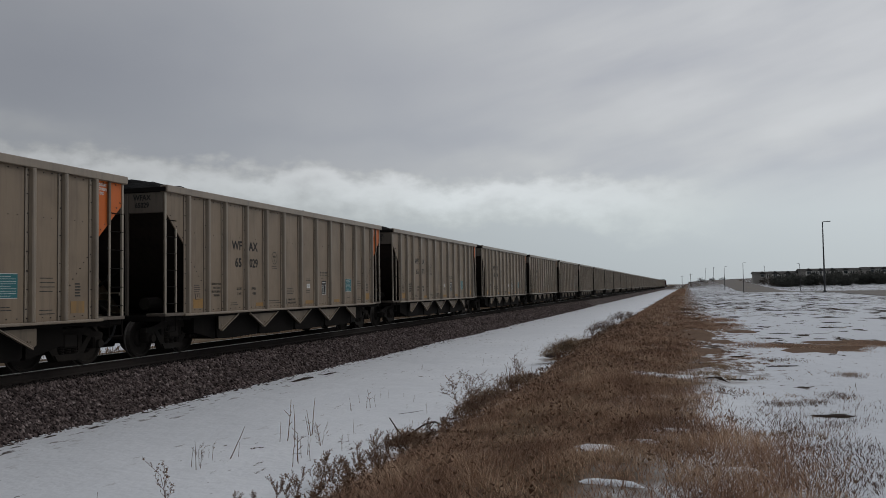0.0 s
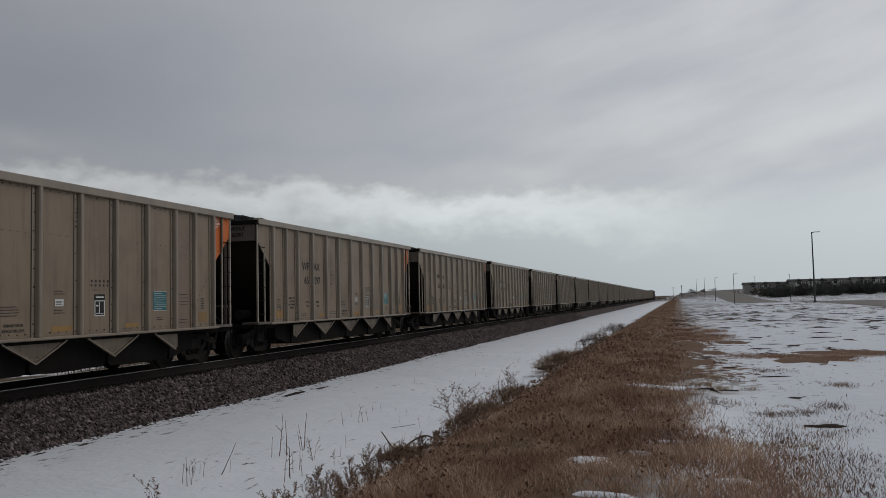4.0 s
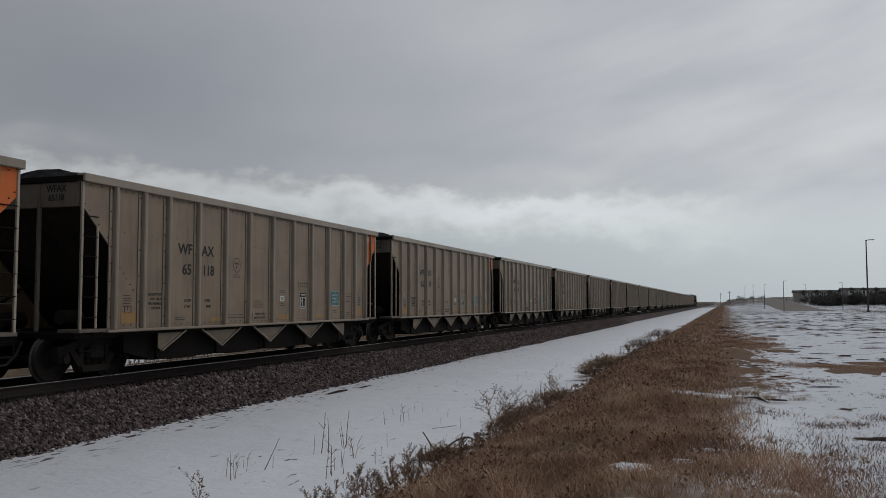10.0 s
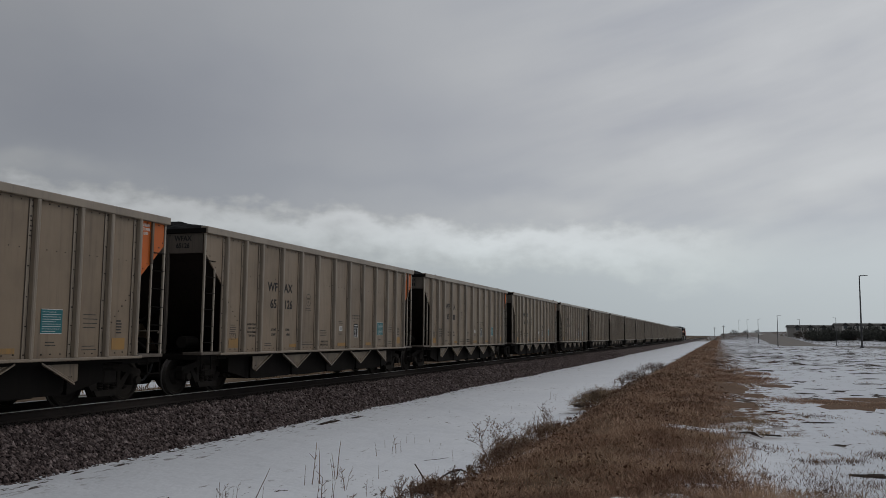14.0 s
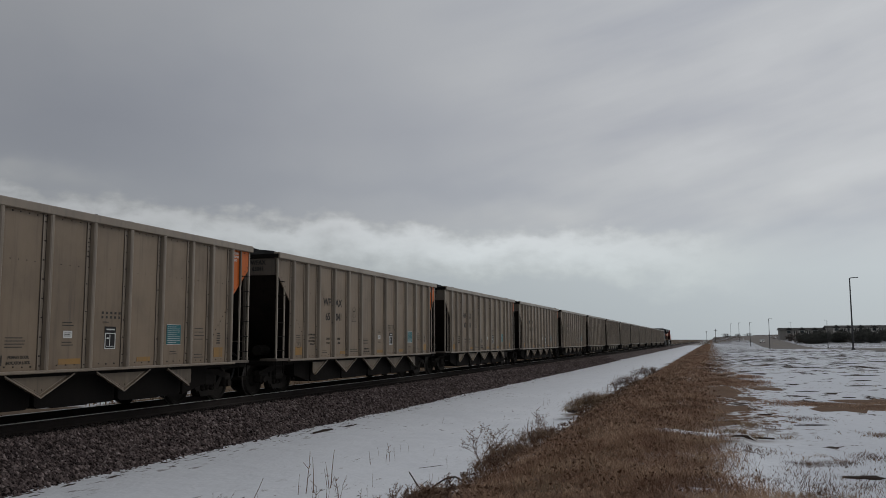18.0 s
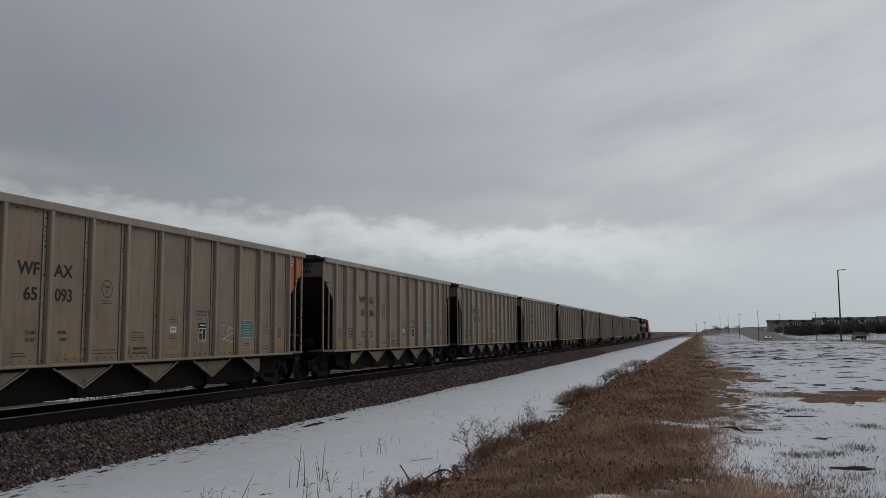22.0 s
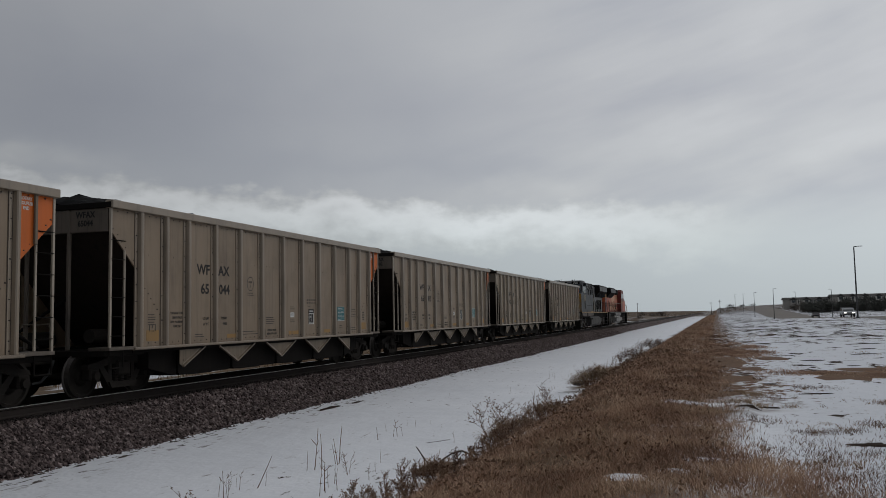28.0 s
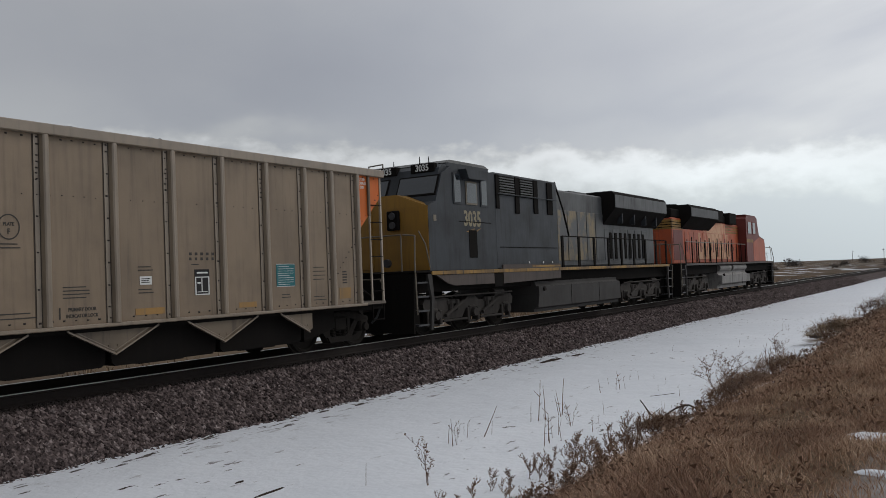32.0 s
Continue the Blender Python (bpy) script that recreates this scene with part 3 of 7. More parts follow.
def build_ballast():
    cx = TRACK
    prof = [(-2.75, -0.86), (-1.75, -0.24), (-1.3, -0.2), (-0.9, -0.2), (-0.3, -0.21), (0.3, -0.21), (0.9, -0.2), (1.3, -0.2), (1.62, -0.24), (2.0, -0.44), (2.4, -0.66), (2.85, -0.90)]
    ys = [-80, -20] + [0.6 * i for i in range(160)] + [96 + 4 * i for i in range(60)] + [340 + 30 * i for i in range(22)]
    rng = random.Random(4)
    verts, faces = [], []
    for y in ys:
        for i, (x, z) in enumerate(prof):
            edge = toe_edge(y) if i > 8 else 0.0
            verts.append((cx + x + edge, y, z + (rng.uniform(-0.02, 0.02) if y < 96 else 0)))
    w = len(prof)
    for j in range(len(ys) - 1):
        for i in range(w - 1):
            faces.append((j * w + i, j * w + i + 1, (j + 1) * w + i + 1, (j + 1) * w + i))
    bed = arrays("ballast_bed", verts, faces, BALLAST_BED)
    tagged(bed, "crushed pinkish-grey stone ballast bank under the rails", "ballast", kind="structure")
    # loose stones lying on the shoulder that faces the field
    n = 78000
    r = np.random.RandomState(7)
    u = r.rand(n)
    y = 6 + 95 * u ** 1.9
    s = r.rand(n)
    x = 1.0 + 1.95 * s
    stray = np.array([toe_edge(v) for v in y])
    z = np.interp(np.where(x > 1.9, x - stray, x), [a for a, _ in prof], [b for _, b in prof])
    keep = r.rand(n) < np.where(x > 2.75, 0.35, 1.0)
    x, y, z = x[keep], y[keep], z[keep]
    n = len(x)
    size = r.uniform(0.028, 0.070, n) * (1 + (y > 40) * 0.3) * np.where(x < 1.42, 0.62, 1.0)
    octa = np.array([(1, 0, 0), (-1, 0, 0), (0, 1, 0), (0, -1, 0), (0, 0, 1), (0, 0, -1)], float)
    tri = np.array([(0, 2, 4), (2, 1, 4), (1, 3, 4), (3, 0, 4), (2, 0, 5), (1, 2, 5), (3, 1, 5), (0, 3, 5)])
    jit = octa[None] + r.uniform(-0.35, 0.35, (n, 6, 3))
    spin = r.uniform(0, 6.3, n)
    c, sn = np.cos(spin)[:, None], np.sin(spin)[:, None]
    px = jit[:, :, 0] * c - jit[:, :, 1] * sn
    py = jit[:, :, 0] * sn + jit[:, :, 1] * c
    pts = np.stack([px, py, jit[:, :, 2] * 0.8], -1) * size[:, None, None]
    pts += np.stack([cx + x, y, z + size * 0.3], -1)[:, None]
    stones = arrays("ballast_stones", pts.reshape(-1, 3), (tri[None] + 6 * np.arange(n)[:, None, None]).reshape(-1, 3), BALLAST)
    tagged(stones, "loose crushed ballast stones on the embankment slope", "stones", kind="stuff")


build_ballast()


def build_rails():
    prof = [(-0.075, -0.19), (0.075, -0.19), (0.075, -0.175), (0.012, -0.15), (0.010, -0.045), (0.036, -0.032), (0.036, -0.004), (0.026, 0.0), (-0.026, 0.0), (-0.036, -0.004), (-0.036, -0.032), (-0.010, -0.045), (-0.012, -0.15), (-0.075, -0.175)]
    for side in (1, -1):
        rail = empty("rail", TRACK + side * 0.7535, 0, 0, label="rust-brown steel rail with a polished running head", category="rail", kind="structure")
        part("rail_section", cross(bmesh.new(), prof, -80, 1000), RUST, rail)
        part("running_surface", boxed(-0.030, 0.035, -80, 1000, -0.004, 0.003), BRIGHT, rail, "polished bright running surface")


build_rails()


def build_ties():
    ties = empty("railway_ties", TRACK, 0, 0, label="dark creosoted wooden ties bedded in ballast", category="railway ties", kind="structure")
    me = mesh_of("tie", boxed(-1.3, 1.3, -0.115, 0.115, -0.36, -0.185, 0.012), TIE)
    plate = mesh_of("tie_plate", boxed(-0.17, 0.17, -0.09, 0.09, -0.186, -0.172, 0.004), RUST)
    rng = random.Random(9)
    for i in range(200):
        tie = new("tie", me)
        tie.parent = ties
        tie.matrix_basis = pose(rng.uniform(-0.03, 0.03), 4 + i * 0.495, rng.uniform(-0.006, 0.004), 0, 0, rng.uniform(-0.6, 0.6))
    bm = bmesh.new()
    for i in range(500):
        box(bm, -1.3, 1.3, 103.2 + i * 0.495 - 0.115, 103.2 + i * 0.495 + 0.115, -0.36, -0.185)
    far = link("far_ties", bm, TIE, ties)
    tagged(far, kind="stuff")


build_ties()


# ---- the train ----
PITCH = 16.18           # coupled length of one car
HALF = 7.32             # half length of the body
SIDE = 1.60             # half width over the side sheets
POSTS = (0.95, 1.85, 2.70, 3.85, 5.00, 6.12, 7.32, 8.50, 9.64, 10.79, 11.92, 12.79, 13.69)
APEX = (2.62, 4.97, 7.32, 9.67, 12.02)
WHEEL_R = 0.457
BOGIE = 6.25            # from the middle of the car to the middle of a truck
BASE = 1.78             # wheel base of a truck


def turned(side, m):
    """The same pose on the other flank of a car."""
    return m if side > 0 else pose(0, 0, 0, 0, 0, 180) @ m


BRIGHT_DULL = plain("scuffed_wheel_rim", (0.07, 0.062, 0.056), 0.5, 0.4, 0.2)


def turned_mesh(name, profile, mat, steps=28, bright=None):
    """A profile of (x, radius) turned about the x axis; bright: the radius from which faces take the worn steel."""
    verts, faces = [], []
    for x, r in profile:
        for k in range(steps):
            a = 2 * math.pi * k / steps
            verts.append((x, r * math.cos(a), r * math.sin(a)))
    for i in range(len(profile) - 1):
        for k in range(steps):
            q = (k + 1) % steps
            faces.append((i * steps + k, i * steps + q, (i + 1) * steps + q, (i + 1) * steps + k))
    me = bpy.data.meshes.new(name)
    me.from_pydata(verts, [], faces)
    me.materials.append(mat)
    if bright:
        me.materials.append(BRIGHT_DULL)
        for n, f in enumerate(me.polygons):
            i = n // steps
            f.material_index = int(min(profile[i][1], profile[i + 1][1]) >= bright)
    return me


def wheelset_profile(r, g=0.7175):
    half = [(0.0, 0.075), (g - 0.09, 0.085), (g - 0.06, 0.17), (g - 0.02, r * 0.55), (g - 0.03, r * 0.86), (g - 0.03, r + 0.026), (g - 0.002, r + 0.026), (g + 0.012, r), (g + 0.105, r - 0.006),
            (g + 0.11, r * 0.86), (g + 0.06, r * 0.80), (g + 0.045, r * 0.45), (g + 0.10, 0.18), (g + 0.13, 0.15), (g + 0.14, 0.08), (g + 0.28, 0.075), (g + 0.28, 0.001)]
    return [(-x, q) for x, q in half[:0:-1]] + half


WHEELS = turned_mesh("wheelset", wheelset_profile(WHEEL_R), GREASE, 28, WHEEL_R - 0.02)


def side_frame_mesh():
    """Cast side frame of a three-piece truck: arched top, sloping tension arms, spring pocket."""
    bm = bmesh.new()
    outline_top = [(-1.08, 0.60), (-1.05, 0.70), (-0.80, 0.74), (-0.45, 0.83), (0.45, 0.83), (0.80, 0.74), (1.05, 0.70), (1.08, 0.60), (0.72, 0.60), (0.42, 0.68), (-0.42, 0.68), (-0.72, 0.60)]
    prism(bm, outline_top, -0.09, 0.09)
    for s in (1, -1):
        prism(bm, [(s * 0.72, 0.62), (s * 0.58, 0.64), (s * 0.24, 0.28), (s * 0.40, 0.20)], -0.075, 0.075)
        prism(bm, [(s * 0.42, 0.70), (s * 0.31, 0.70), (s * 0.31, 0.24), (s * 0.42, 0.24)], -0.07, 0.07)
        box(bm, -0.11, 0.12, s * 0.89 - 0.15, s * 0.89 + 0.15, 0.36, 0.62, 0.03)
    prism(bm, [(-0.44, 0.30), (-0.36, 0.17), (0.36, 0.17), (0.44, 0.30)], -0.12, 0.12)
    return mesh_of("side_frame", bm, GREASE)


def spring_mesh():
    """One coil spring as a ridged column."""
    prof = [(0.295, 0.001)] + [(0.30 + k * 0.0175, 0.088 if k % 2 else 0.06) for k in range(15)] + [(0.55, 0.001)]
    verts = [(q * math.cos(k * math.pi / 5), q * math.sin(k * math.pi / 5), z) for z, q in prof for k in range(10)]
    faces = [(i * 10 + k, i * 10 + (k + 1) % 10, (i + 1) * 10 + (k + 1) % 10, (i + 1) * 10 + k) for i in range(len(prof) - 1) for k in range(10)]
    me = bpy.data.meshes.new("coil_spring")
    me.from_pydata(verts, [], faces)
    me.materials.append(GREASE)
    return me


def cap_mesh():
    bm = bmesh.new()
    bmesh.ops.create_cone(bm, cap_ends=True, segments=14, radius1=0.11, radius2=0.09, depth=0.09, matrix=Matrix.Rotation(radians(90), 4, "Y"))
    return mesh_of("bearing_cap", bm, GREASE)


FRAME_ME, SPRING_ME, CAP_ME = side_frame_mesh(), spring_mesh(), cap_mesh()


def add_truck(car, y):
    bm = boxed(-1.15, 1.15, -0.22, 0.22, 0.42, 0.74, 0.04)
    rod(bm, (0, 0, 0.7), (0, 0, 0.92), 0.25, 0.25, 14)
    truck = part("truck", bm, GREASE, car, "black cast-iron two-axle truck", pose(0, y, 0))
    for s in (1, -1):
        from_mesh("side_frame", FRAME_ME, None, truck, m=pose(s * 1.0, 0, 0))
        for b in (-0.2, 0.0, 0.2) if s > 0 else ():
            from_mesh("coil_spring", SPRING_ME, None, truck, m=pose(1.04, b, 0))
        for a in (1, -1):
            from_mesh("bearing_cap", CAP_ME, None, truck, m=pose(s * 1.14, a * BASE / 2, WHEEL_R))
    for a in (1, -1):
        from_mesh("wheelset", WHEELS, None, truck, m=pose(0, a * BASE / 2, WHEEL_R))
        from_mesh("brake_beam", BEAM_ME, None, truck, m=pose(0, a * 0.36, 0.36))
    return truck


BEAM_ME = mesh_of("brake_beam", boxed(-0.8, 0.8, -0.05, 0.05, -0.06, 0.06, 0.015), GREASE)


def panel_outline(a, b):
    """Side sheet between two places along the car, cut off by the end slopes."""
    def low(o):
        o = min(o, 2 * HALF - o)
        return 1.02 if o >= 0.93 else 3.50 - (3.50 - 2.62) * max(0.0, o - 0.02) / 0.91
    pts = []
    if a < 0.93 < b:
        pts = [(a, 3.96), (a, low(a)), (0.929, 2.62), (0.93, 1.02), (b, 1.02), (b, 3.96)]
    elif a < 2 * HALF - 0.93 < b:
        e = 2 * HALF - 0.93
        pts = [(a, 3.96), (a, 1.02), (e, 1.02), (e + 0.001, 2.62), (b, low(b)), (b, 3.96)]
    else:
        pts = [(a, 3.96), (a, low(a)), (b, low(b)), (b, 3.96)]
    return [(o - HALF, z) for o, z in pts]


def post_mesh(z0, z1):
    """Side stake: flat riveted flange and a rounded hat channel beside it."""
    bm = bmesh.new()
    # low faces of the section painted dark as shadow gaps, with some rust and dirt
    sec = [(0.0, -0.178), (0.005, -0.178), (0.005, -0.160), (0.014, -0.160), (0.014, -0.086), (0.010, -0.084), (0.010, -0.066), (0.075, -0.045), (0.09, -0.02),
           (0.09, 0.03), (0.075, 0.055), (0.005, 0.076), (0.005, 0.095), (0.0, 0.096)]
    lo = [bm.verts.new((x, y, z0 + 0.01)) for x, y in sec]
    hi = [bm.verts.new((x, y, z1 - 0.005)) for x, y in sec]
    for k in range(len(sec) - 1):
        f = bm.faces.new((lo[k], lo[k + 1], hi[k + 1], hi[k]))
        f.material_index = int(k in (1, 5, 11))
    bm.faces.new(lo[::-1])
    bm.faces.new(hi)
    bmesh.ops.recalc_face_normals(bm, faces=bm.faces[:])
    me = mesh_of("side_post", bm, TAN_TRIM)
    me.materials.append(SEAM_SHADE)
    return me


SEAM_SHADE = plain("shadow_seam", (0.045, 0.035, 0.028), 0.8, 0, 0.5, 3.0)


def rivet_spots():
    """Bolt heads along the seams and stakes of one side: (place along the car, height)."""
    spots = []
    for a, b in zip((0.15,) + POSTS, POSTS + (2 * HALF - 0.15,)):
        k = max(2, int((b - a) / 0.20))
        for i in range(k):
            o = a + 0.09 + (b - a - 0.2) * i / max(1, k - 1)
            spots.append((o, 3.90))
            if 0.95 <= o <= 13.69:
                spots.append((o, 3.03))
                spots.append((o, 1.10))
    for n, p in enumerate(POSTS):
        for i in range(5 if n % 2 else 8):
            z = 3.8 - (0.55 if n % 2 else 0.36) * i
            if 1.2 < z:
                spots.append((p - 0.115, z))
        if n in (3, 5, 7, 9):
            spots += [(p - 0.115, 3.62 - 0.09 * i) for i in range(5)]
    for i in range(7):
        spots.append((0.10 + 0.13 * i, 3.52 - 0.125 * i))
        spots.append((2 * HALF - 0.10 - 0.13 * i, 3.52 - 0.125 * i))
        spots.append((1.15 + 0.105 * i, 2.30 - 0.115 * i))
        spots.append((2 * HALF - 1.15 - 0.105 * i, 2.30 - 0.115 * i))
    return spots


def rivets_mesh():
    verts, faces = [], []
    rng = random.Random(41)
    for o, z in rivet_spots():
        seam = abs(z - 3.03) < 0.01
        if seam and rng.random() < 0.3:
            continue
        y, r = o - HALF + rng.uniform(-0.012, 0.012), 0.012 if seam else rng.uniform(0.016, 0.023)
        z += rng.uniform(-0.008, 0.008)
        x = SIDE + (0.016 if any(abs(o - p + 0.115) < 0.01 for p in POSTS) else 0.002)
        k = len(verts)
        h = r * 0.62
        verts += [(x, y - r, z - h), (x, y + r, z - h), (x, y + r, z + h), (x, y - r, z + h), (x + 0.014, y, z)]
        faces += [(k, k + 1, k + 4), (k + 1, k + 2, k + 4), (k + 2, k + 3, k + 4), (k + 3, k, k + 4)]
    me = bpy.data.meshes.new("rivets")
    me.from_pydata(verts, [], faces)
    me.materials.append(RIVET)
    return me


RIVET = plain("rusty_bolt_heads", (0.034, 0.026, 0.022), 0.7, 0.2, 0.3)


def coal_mesh(seed, heap):
    nx, ny = 15, 84
    verts, faces = [], []
    for j in range(ny + 1):
        y = -HALF + 0.12 + (2 * HALF - 0.24) * j / ny
        o = min(HALF - 0.12 - abs(y), 0.9) / 0.9
        for i in range(nx + 1):
            x = -1.5 + 3.0 * i / nx
            crown = (1 - (abs(x) / 1.5) ** 2.2)
            hump = 0.06 + math.sin(min(1, o) * math.pi / 2) * (heap + 0.08 * max(0.0, -y / HALF) ** 3 + 0.05 * noise.noise((0.3, y * 0.35, seed)))
            z = 3.92 + (hump + 0.09) * crown + 0.05 * noise.noise((x * 2.3, y * 2.3, seed)) + 0.11 * noise.noise((x * 6, y * 6, seed + 3)) * min(1, crown + 0.2)
            verts.append((x, y, z))
    w = nx + 1
    for j in range(ny):
        for i in range(nx):
            faces.append((j * w + i, j * w + i + 1, (j + 1) * w + i + 1, (j + 1) * w + i))
    me = bpy.data.meshes.new("coal_load")
    me.from_pydata(verts, [], faces)
    me.materials.append(COAL)
    return me


def bars_mesh(name, mat, rows, x=0.0):
    """Short lines of unreadable stencilling: rows of (y0, y1, z, thickness)."""
    bm = bmesh.new()
    for y0, y1, z, h in rows:
        box(bm, x, x + 0.003, y0, y1, z - h / 2, z + h / 2)
    return mesh_of(name, bm, mat)


def build_car():
    car = empty("coal_hopper_car", label="weathered tan open-top hopper car heaped with black coal", category="hopper car", group="coal train cars")
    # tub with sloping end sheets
    part("hopper_tub", prism(bmesh.new(), [(-7.22, 3.94), (-7.22, 3.52), (-4.7, 1.04), (4.7, 1.04), (7.22, 3.52), (7.22, 3.94)], -SIDE + 0.04, SIDE - 0.04), END_SHEET, car, "dark brown sloping end sheets")
    edges = (0.0,) + POSTS + (2 * HALF,)
    for side in (1, -1):
        flank = turned(side, pose(0, 0, 0))
        for n, (a, b) in enumerate(zip(edges, edges[1:])):
            last = n == len(edges) - 2
            if side < 0:
                break
            bm = prism(bmesh.new(), panel_outline(a + 0.002, b - 0.002), SIDE - 0.03, SIDE)
            part("side_panel", bm, ORANGE if last else TAN, car, "orange rotary-coupler end panel" if last else "", flank)
        if side < 0:
            outline = [(-HALF, 3.96), (-HALF, 3.50), (-HALF + 0.93, 2.62), (-HALF + 0.93, 1.02), (HALF - 0.93, 1.02), (HALF - 0.93, 2.62), (HALF, 3.50), (HALF, 3.96)]
            part("side_sheet", prism(bmesh.new(), outline, SIDE - 0.03, SIDE), TAN, car, "", flank)
        for n, o in enumerate(POSTS if side > 0 else POSTS[::2]):
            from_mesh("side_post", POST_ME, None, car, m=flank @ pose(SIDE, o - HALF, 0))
        # end triangle stakes in the middle of the sloped corners
        part("top_chord", boxed(SIDE - 0.10, SIDE + 0.10, -HALF - 0.04, HALF + 0.04, 3.94, 4.11, 0.015), TAN_TRIM, car, "", flank)
        part("side_sill", boxed(SIDE - 0.12, SIDE + 0.09, -HALF + 0.74, HALF - 0.74, 0.965, 1.025, 0.012), TAN_TRIM, car, "", flank)
        # black strip that paints the shade line between sill and gussets
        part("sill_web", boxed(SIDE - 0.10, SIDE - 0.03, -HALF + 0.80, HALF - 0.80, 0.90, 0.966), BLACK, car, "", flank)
        if side > 0:
            tagged(from_mesh("rivets", RIVETS_ME, None, car, "rows of dark bolt heads", flank), kind="stuff")
        for o in APEX:
            from_mesh("hopper_gusset", GUSSET_HALF_A if o == APEX[0] else GUSSET_HALF_B if o == APEX[-1] else GUSSET_ME, None, car, m=flank @ pose(SIDE - 0.05, o - HALF, 0))
        for end in (1, -1):
            y = end * (HALF - 0.03)
            part("corner_post", boxed(SIDE - 0.03, SIDE + 0.02, y - 0.03, y + 0.03, 1.0, 3.94, 0.008), STILE, car, "", flank)
            yi = end * (HALF - 0.46)
            part("ladder_stile", boxed(SIDE - 0.02, SIDE + 0.02, yi - 0.025, yi + 0.025, 1.06, 3.08, 0.008), STILE, car, "", flank)
            for k in range(6 if side > 0 else 0):
                from_mesh("ladder_rung", RUNG_ME, None, car, m=flank @ pose(SIDE + 0.015, end * (HALF - 0.245), 1.28 + 0.40 * k))
            part("corner_step", boxed(SIDE - 0.5, SIDE + 0.04, end * (HALF - 0.95), end * (HALF + 0.02), 0.98, 1.05, 0.01), TAN_DARK, car, "", flank)
            part("stirrup_step", pipe(bmesh.new(), [(SIDE, y, 1.0), (SIDE, y, 0.62), (SIDE, y - end * 0.42, 0.62), (SIDE, y - end * 0.42, 1.0)], 0.016), BLACK, car, "", flank)
    for end in (1, -1):
        m = pose(0, 0, 0) if end < 0 else pose(0, 0, 0, 0, 0, 180)
        part("end_panel", boxed(-SIDE + 0.06, SIDE - 0.06, -HALF + 0.0, -HALF + 0.09, 3.46, 3.95, 0.006), TAN_DARK, car, "sooty tan upper end panel", m)
        part("end_chord", boxed(-SIDE - 0.06, SIDE + 0.06, -HALF - 0.05, -HALF + 0.14, 3.95, 4.07, 0.012), BLACK, car, "", m)
        for x in (-0.55, 0.55):
            part("end_post", boxed(x - 0.035, x + 0.035, -HALF - 0.02, -HALF + 0.06, 1.0, 3.95, 0.01), TAN_DARK, car, "", m)
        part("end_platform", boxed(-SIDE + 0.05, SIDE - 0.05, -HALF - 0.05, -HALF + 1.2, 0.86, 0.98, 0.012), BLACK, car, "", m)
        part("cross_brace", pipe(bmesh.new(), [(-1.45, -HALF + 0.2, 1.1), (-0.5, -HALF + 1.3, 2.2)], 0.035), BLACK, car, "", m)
        bm = boxed(-0.16, 0.16, -HALF - 0.45, -HALF + 0.3, 0.72, 1.0, 0.02)
        box(bm, -0.10, 0.10, -HALF - 0.62, -HALF - 0.40, 0.76, 0.94, 0.02)
        prism(bm, [(-HALF - 0.78, 0.72), (-HALF - 0.55, 0.70), (-HALF - 0.55, 1.02), (-HALF - 0.78, 1.0)], -0.13, 0.16)
        part("coupler", bm, GREASE, car, "", m)
        pts = [(0.34, -HALF - 0.12, 0.80), (0.40, -HALF - 0.32, 0.55), (0.40, -HALF - 0.55, 0.38), (0.36, -HALF - 0.74, 0.36)]
        part("air_hose", pipe(bmesh.new(), pts, 0.028, 7), RUBBER, car, "", m)
        part("grab_iron", pipe(bmesh.new(), [(-1.42, -HALF - 0.10, 1.5), (-1.42, -HALF - 0.14, 1.55), (-0.75, -HALF - 0.14, 1.55), (-0.75, -HALF - 0.10, 1.5)], 0.014), PALE_POST, car, "", m)
        from_mesh("end_reporting_mark", letters("WFAX", 0.13, INK, 0.9), None, car, "stencilled reporting mark", m @ pose(0.98, -HALF - 0.006, 3.82, 0, 0, -90))
    part("center_sill", boxed(-0.2, 0.2, -HALF + 0.1, HALF - 0.1, 0.55, 0.92, 0.02), BLACK, car)
    # discharge hoppers and their doors
    for a, b in zip((1.55,) + APEX, APEX + (2 * HALF - 1.55,)):
        end_bay = a < 2 or b > 2 * HALF - 2
        mid = (a + b) / 2 - HALF
        w = (b - a) / 2
        low = 0.30
        outline = [(mid - w + 0.03, 1.0), (mid - w + 0.06, low + 0.06), (mid - w + 0.14, low), (mid + w - 0.14, low), (mid + w - 0.06, low + 0.06), (mid + w - 0.03, 1.0)]
        if end_bay:
            outline = [(mid - w + 0.03, 1.0), (mid - w + 0.03, 0.52 if a < 2 else low), (mid + w - 0.03, low if a < 2 else 0.52), (mid + w - 0.03, 1.0)]
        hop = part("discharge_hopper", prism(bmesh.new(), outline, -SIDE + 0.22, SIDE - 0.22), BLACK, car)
        if not end_bay:
            part("hopper_door", prism(bmesh.new(), [(mid - w * 0.45, low + 0.10), (mid - w * 0.4, low - 0.03), (mid + w * 0.4, low - 0.03), (mid + w * 0.45, low + 0.10)], -SIDE + 0.35, SIDE - 0.35), GREASE, hop)
    for end in (1, -1):
        add_truck(car, end * BOGIE)
    # brake gear on the near end platform
    bm = bmesh.new()
    rod(bm, (0.75, -HALF + 0.42, 1.28), (0.75, -HALF + 0.95, 1.28), 0.15, 0.15, 12)
    part("brake_cylinder", bm, GREASE, car)
    part("brake_reservoir", rod(bmesh.new(), (-0.9, -HALF + 0.5, 1.2), (-0.9, -HALF + 1.1, 1.2), 0.18, 0.18, 12), GREASE, car)
